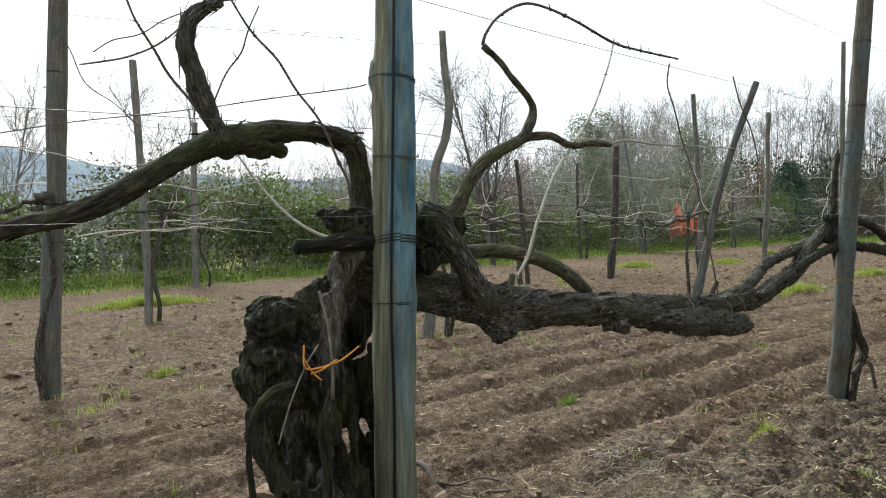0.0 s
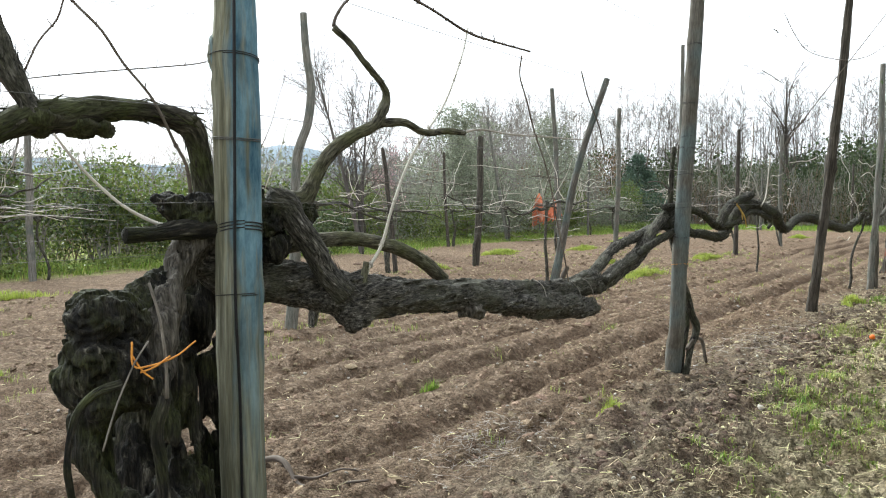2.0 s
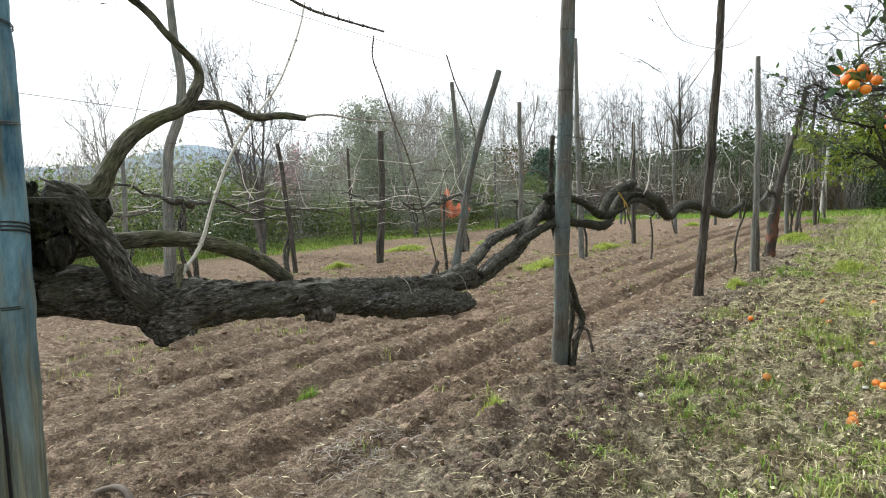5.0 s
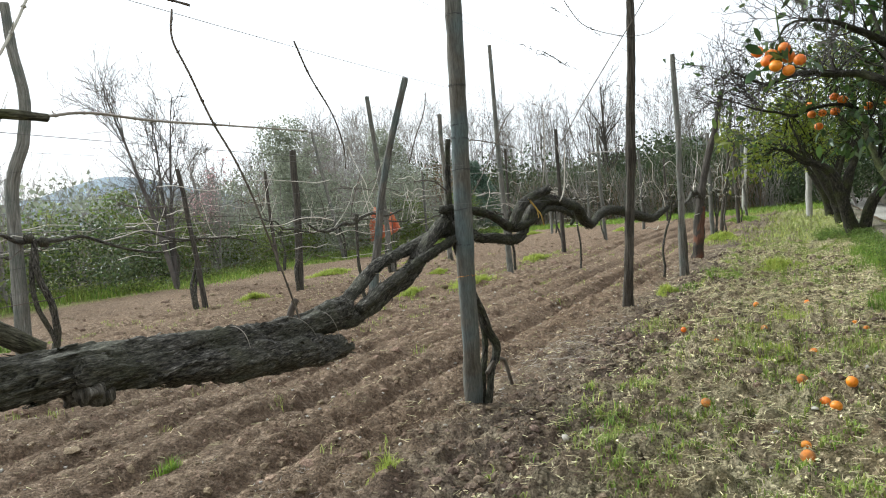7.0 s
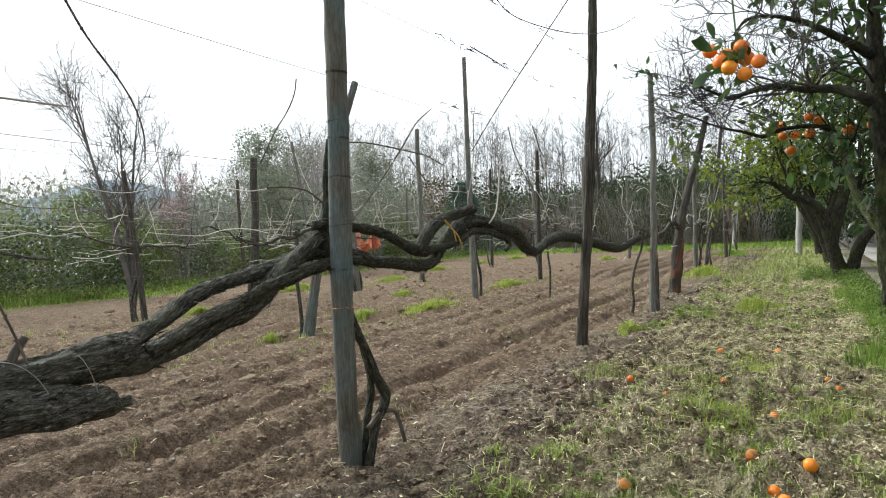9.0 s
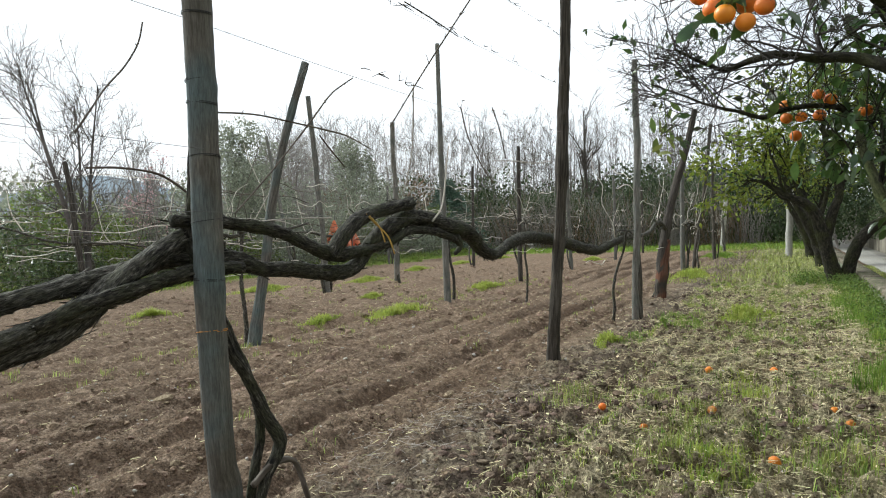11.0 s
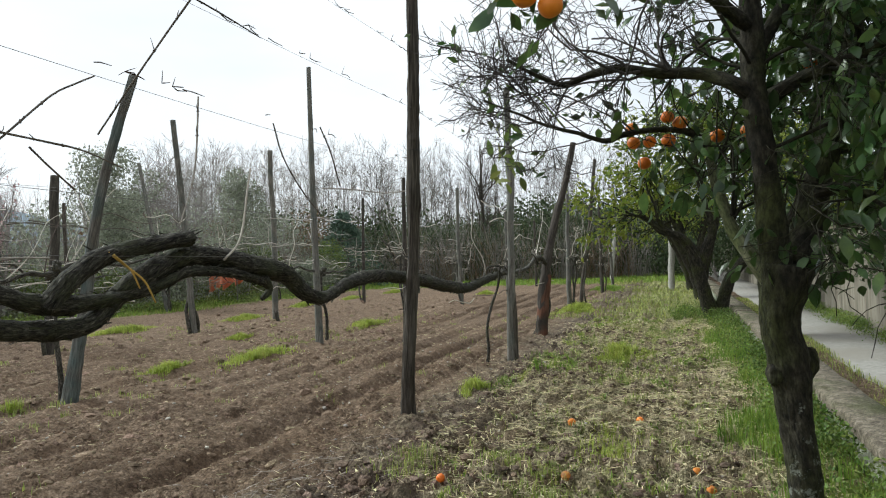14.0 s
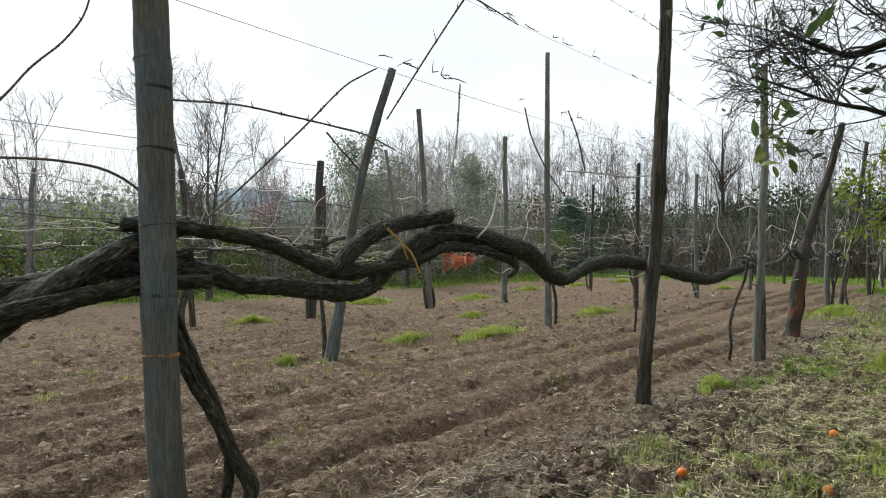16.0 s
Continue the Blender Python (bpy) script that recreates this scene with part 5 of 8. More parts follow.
    "c_third": [(2.41, 4.61, 1.12, 0.0237), (2.53, 4.71, 1.17, 0.0253), (2.61, 4.78, 1.19, 0.0265), (2.76, 4.91, 1.22, 0.0265), (2.97, 5.06, 1.26, 0.0267), (3.14, 5.15, 1.26, 0.0236)],
    "c_stub": [(3.65, 5.5, 1.28, 0.0353), (3.75, 5.57, 1.39, 0.0416), (3.88, 5.66, 1.48, 0.0406), (4.07, 5.8, 1.53, 0.0372), (4.31, 5.98, 1.57, 0.0396)],
    "c_end": [(4.8, 6.36, 1.35, 0.0277), (4.84, 6.38, 1.28, 0.0209), (4.78, 6.34, 1.23, 0.0137)],
    "s1": [(3.16, 5.20, 0.02, 0.0296), (3.18, 5.21, 0.13, 0.0267), (3.23, 5.25, 0.28, 0.0273), (3.31, 5.29, 0.42, 0.0312), (3.25, 5.26, 0.57, 0.0308), (3.18, 5.22, 0.74, 0.0269), (3.1, 5.19, 0.89, 0.0297), (3.03, 5.15, 1.08, 0.026), (2.97, 5.12, 1.24, 0.0224), (2.93, 5.1, 1.4, 0.0253), (2.95, 5.11, 1.56, 0.0222), (2.96, 5.11, 1.79, 0.0191), (2.99, 5.13, 1.95, 0.0192)],
    "s2": [(3.13, 5.24, -0.02, 0.027), (3.155, 5.255, 0.12, 0.024), (3.19, 5.27, 0.28, 0.022), (3.225, 5.285, 0.43, 0.0225), (3.225, 5.285, 0.58, 0.021), (3.17, 5.27, 0.77, 0.0225), (3.1, 5.23, 0.93, 0.0225), (3.03, 5.19, 1.14, 0.0197), (2.98, 5.17, 1.31, 0.0195)],
    "s3": [(3.45, 5.35, 0.1, 0.0142), (3.4, 5.32, 0.26, 0.0141), (3.35, 5.29, 0.32, 0.0139), (3.25, 5.24, 0.32, 0.017), (3.16, 5.19, 0.26, 0.0167)],
    "k1": [(3.14, 5.21, 1.5, 0.0039), (3.32, 5.3, 1.69, 0.0041), (3.54, 5.44, 1.94, 0.0044), (3.7, 5.56, 2.13, 0.0043), (3.8, 5.63, 2.21, 0.004), (3.87, 5.68, 2.26, 0.0036)],
    "k2": [(3.8, 4.94, 1.87, 0.003), (3.95, 4.87, 2.12, 0.0034), (4.12, 4.78, 2.39, 0.0034), (4.35, 4.66, 2.75, 0.003), (4.52, 4.57, 3.02, 0.0026)],
    "k3": [(3.01, 5.14, 1.94, 0.004), (3.25, 5.26, 1.96, 0.0043), (3.47, 5.39, 1.95, 0.0043), (3.68, 5.54, 1.94, 0.0046), (3.82, 5.65, 1.93, 0.004), (3.98, 5.76, 1.88, 0.0034)],
    "k4": [(3.62, 5.5, 1.91, 0.0045), (3.68, 5.54, 1.85, 0.004), (3.78, 5.61, 1.76, 0.0038)],
    "k5": [(4.39, 6.06, 2.31, 0.0049), (4.37, 6.04, 2.05, 0.0047), (4.34, 6.02, 1.86, 0.0041), (4.26, 5.96, 1.64, 0.0036)],
    "k6": [(4.7, 6.22, 1.97, 0.0048), (4.67, 6.2, 1.83, 0.0056), (4.64, 6.18, 1.66, 0.0059), (4.59, 6.14, 1.54, 0.0058), (4.5, 6.08, 1.46, 0.0061)],
    "k7": [(4.92, 6.45, 2.29, 0.0047), (5, 6.51, 2.09, 0.0048), (5.17, 6.63, 1.89, 0.0045), (5.33, 6.74, 1.76, 0.0047)],
    "k8": [(5.36, 6.77, 2.36, 0.0052), (5.47, 6.86, 2.21, 0.0048), (5.58, 6.96, 1.98, 0.0049)],
    "k9": [(5.36, 6.77, 1.94, 0.0047), (5.78, 7.13, 1.98, 0.0051), (6.29, 7.62, 2.02, 0.0057), (6.73, 8.01, 2.09, 0.0062)],
    "k11": [(2.58, 4.78, 1.66, 0.0043), (2.69, 4.88, 1.67, 0.0046), (2.81, 4.97, 1.66, 0.0049), (2.88, 5.04, 1.63, 0.005), (2.93, 5.06, 1.59, 0.0051)],
    "k12": [(2.55, 4.75, 1.78, 0.0039), (2.6, 4.8, 1.87, 0.0038), (2.65, 4.84, 1.96, 0.0037), (2.72, 4.9, 2.06, 0.0036), (2.77, 4.94, 2.16, 0.0034), (2.79, 4.96, 2.25, 0.0034)],
    "k13": [(3.16, 5.22, 1.46, 0.0033), (3.32, 5.3, 1.47, 0.0034), (3.53, 5.43, 1.48, 0.0032), (3.68, 5.54, 1.48, 0.0031)],
    "s9": [(1.2, 3.57, 2.3, 0.0042), (1.19, 3.57, 2.19, 0.0042), (1.24, 3.61, 2.07, 0.0043), (1.31, 3.68, 1.9, 0.0045), (1.39, 3.75, 1.75, 0.0043), (1.46, 3.82, 1.58, 0.0045), (1.51, 3.88, 1.43, 0.0042), (1.57, 3.93, 1.24, 0.0043), (1.62, 3.98, 1.07, 0.0045), (1.64, 4, 0.99, 0.0049)],
    "s7": [(1.77, 4.12, 2.34, 0.004), (1.85, 4.2, 2.19, 0.0041), (1.95, 4.28, 2.05, 0.0039), (2, 4.33, 1.96, 0.0037), (2.03, 4.35, 1.85, 0.0034), (2.03, 4.35, 1.73, 0.0027)],
    "w1": [(-1.01, 1.91, 1.95, 0.0025), (-0.91, 1.99, 1.99, 0.003), (-0.83, 2.05, 2.05, 0.0031), (-0.75, 2.11, 2.15, 0.0028), (-0.7, 2.15, 2.23, 0.0027)],
    "w2": [(-0.76, 2.1, 1.85, 0.0017), (-0.64, 2.2, 1.89, 0.0018), (-0.5, 2.31, 1.93, 0.0019), (-0.32, 2.45, 1.98, 0.0022), (-0.27, 2.49, 2, 0.0021)],
    "w3": [(-1.18, 1.77, 1.74, 0.0018), (-1.03, 1.9, 1.79, 0.0016), (-0.82, 2.06, 1.84, 0.0017), (-0.71, 2.14, 1.87, 0.0018)],
    "w4": [(-1.05, 1.88, 2.13, 0.0015), (-1.06, 1.87, 2.06, 0.0019), (-1.03, 1.9, 1.99, 0.0016), (-1, 1.92, 1.9, 0.0016), (-0.94, 1.96, 1.85, 0.0016), (-0.89, 2, 1.79, 0.0017)],
    "w5": [(-0.98, 1.93, 1.99, 0.0016), (-0.94, 1.96, 2.03, 0.0019), (-0.88, 2.01, 2.06, 0.002), (-0.83, 2.05, 2.11, 0.002), (-0.77, 2.09, 2.15, 0.0017)],
    "w6": [(4.2, 5.69, 2.72, 0.004), (4.48, 5.91, 2.71, 0.0045), (4.75, 6.12, 2.69, 0.003)],
    "droop": [(3.92, 5.04, 3.05, 0.0025), (4.05, 5.06, 2.87, 0.003), (4.22, 5.1, 2.755, 0.003), (4.62, 5.21, 2.725, 0.003), (5.1, 5.48, 2.82, 0.003), (5.55, 5.76, 2.98, 0.0026), (6.0, 6.05, 3.2, 0.002)],
}


def limb(parent, name, key, material, seg=18, step=0.014, lumps=0.10, ridges=0.0045, label="", wander=0.0, ridge_n=10, data=None, seed=None, twist=2.0):
    s = seed if seed is not None else sum(map(ord, key)) % 97
    line = VINE[key] if data is None else data
    b = tube(Build(), line, seg, step, lumps, ridges, s, wander, ridge_n=ridge_n, twist=twist)
    if ridges >= 0.0045:
        run = sum(math.dist(p[:3], q[:3]) for p, q in zip(line[:-1], line[1:]))
        flakes(b, line, int(run * 4200 * sum(p[3] for p in line) / len(line)), s + 3)
    return part(name, b, material, parent, label)


def flakes(b, pts, n, seed, length=0.055, width=0.008, lift=0.009):
    """Strips of loose bark lying along a limb, a little lifted at their ends."""
    g = np.random.default_rng(seed)
    c = smoothline(pts, 0.02)
    tan = np.gradient(c[:, :3], axis=0)
    tan /= np.linalg.norm(tan, axis=1)[:, None] + 1e-9
    i = g.integers(0, len(c), n)
    side = g.normal(size=(n, 3))
    side -= tan[i] * (side * tan[i]).sum(1, keepdims=True)
    side /= np.linalg.norm(side, axis=1)[:, None]
    over = np.cross(tan[i], side)
    L = (length * g.uniform(0.4, 1.4, n) * np.where(g.random(n) < 0.5, 1, -1))[:, None]
    W = (width * g.uniform(0.5, 1.4, n))[:, None]
    r = c[i, 3][:, None] * 1.02
    up = lift * g.uniform(0.3, 1.8, (n, 1))
    slant = over * g.normal(0, 0.2, (n, 1)) * L
    rows = [c[i, :3] + side * (r - 0.003) + over * W * k for k in (-0.5, 0.5)]
    rows += [c[i, :3] + side * (r + up * 0.4) + (tan[i] * L + slant) * 0.5 + over * W * k for k in (-0.5, 0.5)]
    rows += [c[i, :3] + side * (r + up) + tan[i] * L + slant + over * W * k for k in (-0.25, 0.25)]
    v = np.stack(rows, 1)
    o = np.arange(n)[:, None] * 6
    gr = np.stack([g.uniform(0, 1, n), g.uniform(0, 1, n), g.uniform(0, 3, n)], 1)[:, None] + np.array([(0, 0, 0), (0.007, 0, 0), (0, 0, 0.03), (0.007, 0, 0.03), (0, 0, 0.06), (0.007, 0, 0.06)])
    return b.add(v, np.concatenate([o + np.array([0, 1, 3, 2]), o + np.array([2, 3, 5, 4])]), None, gr)


old_vine = thing("old_grapevine", (-0.35, 2.3, float(ground_at(-0.35, 2.3))), "ancient grapevine with a massive gnarled hollow trunk and long bare arms", "grapevine")
BURLS = [(-0.530, 2.04, 1.195, 0.078), (-0.485, 2.10, 1.205, 0.062), (-0.555, 2.04, 1.13, 0.06), (-0.45, 2.12, 1.16, 0.055), (-0.555, 2.06, 1.02, 0.088), (-0.47, 2.07, 1.05, 0.085), (-0.50, 2.06, 0.965, 0.085), (-0.592, 2.07, 1.075, 0.045), (-0.44, 2.11, 0.975, 0.08), (-0.52, 2.0, 1.09, 0.05)]
WOOD = [
    [(-0.31, 2.43, 1.40, 0.075), (-0.365, 2.38, 1.29, 0.055), (-0.39, 2.3, 1.2, 0.052), (-0.41, 2.22, 1.11, 0.06), (-0.41, 2.17, 1.0, 0.062)],
    [(-0.39, 2.38, 1.285, 0.034), (-0.45, 2.3, 1.225, 0.042), (-0.49, 2.2, 1.185, 0.055), (-0.505, 2.12, 1.15, 0.06)],
    [(-0.53, 2.1, 0.957, 0.075), (-0.565, 2.08, 0.883, 0.056), (-0.552, 2.06, 0.809, 0.048), (-0.505, 2.04, 0.736, 0.048), (-0.425, 2.05, 0.642, 0.07), (-0.37, 2.12, 0.473, 0.11), (-0.36, 2.2, 0.0, 0.19), (-0.36, 2.2, -0.15, 0.22)],
    [(-0.391, 2.3, 1.099, 0.05), (-0.372, 2.3, 0.981, 0.046), (-0.365, 2.34, 0.857, 0.042), (-0.362, 2.36, 0.731, 0.042), (-0.36, 2.3, 0.585, 0.08), (-0.355, 2.28, 0.395, 0.14), (-0.35, 2.28, -0.1, 0.2)],
    [(-0.414, 2.15, 0.985, 0.05), (-0.40, 2.2, 0.853, 0.040), (-0.385, 2.2, 0.74, 0.038), (-0.36, 2.2, 0.606, 0.062)],
    [(-0.21, 2.60, 1.41, 0.10), (-0.215, 2.61, 1.22, 0.06), (-0.25, 2.61, 1.06, 0.055), (-0.296, 2.62, 0.9, 0.06), (-0.292, 2.62, 0.682, 0.056), (-0.30, 2.6, 0.487, 0.088), (-0.325, 2.52, 0.264, 0.15), (-0.33, 2.45, -0.1, 0.2)],
    [(-0.34, 2.80, 1.38, 0.10), (-0.37, 2.78, 1.15, 0.10), (-0.45, 2.58, 0.95, 0.085), (-0.515, 2.5, 0.75, 0.085), (-0.50, 2.42, 0.5, 0.11), (-0.42, 2.35, 0.0, 0.18)],
    [(-0.33, 2.44, 1.45, 0.07), (-0.29, 2.52, 1.44, 0.085), (-0.18, 2.58, 1.44, 0.075), (-0.06, 2.62, 1.455, 0.055), (0.03, 2.65, 1.47, 0.04)],
]
HOLLOWS = [
    [(-0.255, 2.36, 1.34, 0.055), (-0.262, 2.36, 1.22, 0.082), (-0.285, 2.4, 1.10, 0.076), (-0.32, 2.46, 0.98, 0.05)],
    [(-0.25, 2.52, 1.32, 0.07), (-0.27, 2.56, 1.16, 0.085), (-0.33, 2.6, 1.02, 0.06)],
    [(-0.452, 1.96, 0.92, 0.04), (-0.458, 2.04, 0.84, 0.078), (-0.445, 2.06, 0.75, 0.072), (-0.425, 2.08, 0.68, 0.04)],
    [(-0.455, 2.2, 0.88, 0.075), (-0.445, 2.22, 0.74, 0.075), (-0.44, 2.32, 0.8, 0.06)],
] + [[(x - 0.03, 2.1, z, r * 0.7), (x, 2.35, z - 0.008, r), (x + 0.012, 2.72, z - 0.02, r * 1.2)] for x, z, r in ((-0.352, 0.765, 0.010), (-0.342, 0.738, 0.014), (-0.332, 0.71, 0.017), (-0.322, 0.68, 0.016), (-0.312, 0.652, 0.012))]
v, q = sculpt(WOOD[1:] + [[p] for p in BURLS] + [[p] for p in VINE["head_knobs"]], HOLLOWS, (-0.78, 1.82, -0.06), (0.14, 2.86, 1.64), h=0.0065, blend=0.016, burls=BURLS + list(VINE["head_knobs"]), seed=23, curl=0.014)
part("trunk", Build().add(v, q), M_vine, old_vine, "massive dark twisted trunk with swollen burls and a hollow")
v, q = sculpt(WOOD[:1], HOLLOWS[:2], (-0.56, 2.06, 0.9), (-0.18, 2.56, 1.52), 0.006, 0.016, seed=24)
part("slab", Build().add(v, q), M_slab, old_vine, "bare weathered slab of wood beside the hollow")
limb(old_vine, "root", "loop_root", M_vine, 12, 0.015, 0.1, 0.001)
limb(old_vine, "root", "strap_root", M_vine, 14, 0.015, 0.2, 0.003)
limb(old_vine, "dead_cane", "old_cane", M_deadcane, 8, 0.02, 0.1, 0.0)
limb(old_vine, "dead_cane", "old_cane2", M_deadcane, 8, 0.02, 0.1, 0.0)
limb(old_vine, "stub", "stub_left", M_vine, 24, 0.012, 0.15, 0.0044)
limb(old_vine, "arm", "up_branch", M_arm, 22, 0.014, 0.2, 0.005)


def turned(pts, a):
    c, s = math.cos(a), math.sin(a)
    return [(x * c - y * s, x * s + y * c, z, r) for x, y, z, r in pts]


def old_arm(name, chains, burls, label, seed, parent, run=radians(43)):
    """A heavy arm with its burls, grown together, bark running along it."""
    chains, burls = [turned(c, -run) for c in chains], turned(burls, -run)
    every = np.array([p for c in chains for p in c] + burls)
    pad = every[:, 3].max() + 0.03
    v, q = sculpt(chains + [[p] for p in burls], [], every[:, :3].min(0) - pad, every[:, :3].max(0) + pad, 0.007, 0.022, burls, seed, 0, 1.5)
    g = np.column_stack([v[:, 1], v[:, 2], v[:, 0]])
    c, s = math.cos(run), math.sin(run)
    w = np.column_stack([v[:, 0] * c - v[:, 1] * s, v[:, 0] * s + v[:, 1] * c, v[:, 2]])
    b = Build().add(w, q, None, g)
    for k, line in enumerate(chains):
        length = sum(math.dist(p[:3], q[:3]) for p, q in zip(line[:-1], line[1:]))
        flakes(b, turned(line, run), int(length * 260), seed + k, 0.05, 0.008, 0.008)
    return part(name, b, M_arm, parent, label)


old_arm("arm", [VINE["main_arm"]], [(0.15, 2.66, 1.14, 0.055), (0.2, 2.67, 1.085, 0.05), (0.25, 2.70, 1.06, 0.045), (0.225, 2.66, 1.035, 0.032), (0.28, 2.73, 1.09, 0.048), (0.84, 3.19, 1.03, 0.04)], "heavy horizontal arm with shaggy dark bark and hanging burls", 31, old_vine)
b = tube(Build(), VINE["elbow_arm"], 30, 0.012, 0.10, 0.0042, 41, ridge_n=11, twist=2.0)
for k, (c, r) in enumerate((((-0.69, 2.16, 1.752), 0.046), ((-0.61, 2.22, 1.755), 0.042), ((-0.55, 2.265, 1.745), 0.03), ((-0.345, 2.43, 1.785), 0.034))):
    knob(b, np.array(c), r, 60 + k, 0.4, 26, 18, squash=(1.25, 1.0, 0.85))
flakes(b, VINE["elbow_arm"], 90, 44, 0.05, 0.009, 0.005)
flakes(b, VINE["elbow_arm"][:10], 110, 45, 0.045, 0.009, 0.009)
part("arm", b, M_elbow, old_vine, "thick bent arm with peeling bark and moss")
lower = old_arm("arm", [VINE["lower_strand"]], [(1.82, 4.11, 0.85, 0.05), (1.42, 3.74, 0.93, 0.06)], "lower strand of the arm, ending in a knot", 37, old_vine)

b = Build()
knob(b, (0.80, 3.15, 1.008), 0.047, 71, 0.35, 32, 22, squash=(1.25, 0.9, 0.95))
knob(b, (0.845, 3.19, 0.99), 0.036, 72, 0.4, 26, 18)
part("burl", b, M_slab, old_vine, "pale rounded burl on the underside of the arm")


def lashing(c, along, ry, rz, seed, turns=1.15, wire_r=0.0016):
    """A pale tie wound round both strands of the arm."""
    g = np.random.default_rng(seed)
    a = np.array(along, float) / np.linalg.norm(along)
    side = np.cross(a, (0, 0, 1.0))
    th = np.linspace(1.9, 1.9 - 3.0 * turns, 26)
    p = np.array(c) + ry * np.cos(th)[:, None] * side + rz * np.sin(th)[:, None] * np.array([0, 0, 1.0]) + a * (0.035 * np.sin(th + seed * 2.3) - 0.03 * th)[:, None]
    tail = p[-1] + np.array([[0.01, -0.01, -0.02], [0.02, -0.03, -0.045]])
    return tube(Build(), np.column_stack([np.vstack([p, tail]), np.full(28, wire_r)]), 6, 0.05, smooth_line=False)


for k, (c, ry, rz) in enumerate((((1.3, 3.68, 0.965), 0.08, 0.108), ((1.62, 3.97, 0.93), 0.078, 0.11), ((1.80, 4.13, 0.92), 0.072, 0.10), ((2.2, 4.56, 1.06), 0.062, 0.085))):
    part("tie", lashing(c, (0.71, 0.69, -0.03 if k < 3 else 0.3), ry, rz, k, 1.15 + 0.4 * (k == 3)), M_cane, lower, "pale strip tying the strands together")
part("stub", tube(Build(), [(0.255, 2.70, 1.17, 0.022), (0.268, 2.715, 1.22, 0.016), (0.282, 2.735, 1.275, 0.012)], 12, 0.01, 0.15, 0.002, 8), M_moss, old_vine, "short cut spur on the arm")
part("stub", tube(Build(), [(1.80, 4.10, 0.84, 0.024), (1.87, 4.16, 0.815, 0.022), (1.93, 4.21, 0.81, 0.019)], 12, 0.01, 0.15, 0.003, 6), M_arm, lower)
part("stub", tube(Build(), [(1.58, 3.98, 1.0, 0.016), (1.60, 3.99, 1.06, 0.015), (1.63, 4.0, 1.11, 0.013)], 10, 0.01, 0.1, 0.002, 4), M_browncane, lower, "short cut cane stub")
for key in ("rise_a", "rise_b", "rise_c", "diag_arm"):
    limb(old_vine, "arm", key, M_arm, 24, 0.014, 0.14, 0.006)
limb(old_vine, "arm", "back_arm", M_moss, 20, 0.015, 0.06, 0.004)
limb(old_vine, "arm", "up_arm", M_moss, 18, 0.014, 0.1, 0.0035)
limb(old_vine, "cane", "fork_cane", M_moss, 10, 0.02, 0.12, 0.001)
for key in ("grey_cane", "tie_cane", "cane_l1", "cane_l2"):
    limb(old_vine, "cane", key, M_browncane if key == "cane_l1" else M_cane if key == "grey_cane" else M_palecane, 8, 0.02, 0.12, 0.0)
for key in ("arch_cane", "s9", "s7", "cane_l3", "cane_l4", "w1", "w2", "w3", "w4", "w5"):
    limb(old_vine, "cane", key, M_browncane, 8, 0.02, 0.15, 0.0)


def nodes_on(parent, key, material, every=0.11, size=1.7, seed=0, spur=0.03):
    """Swollen nodes and short spurs along a cane."""
    g = np.random.default_rng(seed)
    c = smoothline(VINE[key], 0.02)
    s = np.concatenate([[0], np.cumsum(np.linalg.norm(np.diff(c[:, :3], axis=0), axis=1))])
    b = Build()
    for d in np.arange(every * 0.6, s[-1], every):
        p = np.array([np.interp(d, s, c[:, k]) for k in range(4)])
        lumps_of(b, p[None, :3], p[3] * size, g, 1.0)
        if spur and g.random() < 0.7:
            q = p[:3] + g.normal(0, 1, 3) * spur * 0.5 + np.array([0, 0, spur])
            sticks(b, np.stack([p[:3], (p[:3] + q) / 2 + g.normal(0, 0.003, 3), q])[None], np.array([[p[3] * 0.6, p[3] * 0.45, p[3] * 0.25]]), 5)
    return tagged(part("bud_wood", b, material, parent), kind="stuff")


for k, key in enumerate(("arch_cane", "cane_l1", "cane_l3", "cane_l4", "tie_cane", "grey_cane", "s9", "s7", "w1", "w2", "w3")):
    nodes_on(old_vine, key, M_browncane if k not in (4, 5) else M_cane, 0.1, 1.5, k, 0.018)
b = Build()
tube(b, [(-0.40, 1.905, 1.15, 0.0028), (-0.395, 1.89, 1.09, 0.0028), (-0.36, 1.90, 1.085, 0.0028), (-0.30, 1.93, 1.10, 0.0028), (-0.25, 1.96, 1.135, 0.0025)], 6, 0.01)
tube(b, [(-0.40, 1.90, 1.115, 0.0025), (-0.375, 1.895, 1.075, 0.0025), (-0.35, 1.90, 1.05, 0.0025)], 6, 0.01)
tube(b, [(-0.38, 1.895, 1.07, 0.0025), (-0.345, 1.90, 1.082, 0.0025), (-0.31, 1.92, 1.105, 0.0025)], 6, 0.01)
part("tie", b, M_raffia, old_vine, "bright orange strip tying the dead cane")

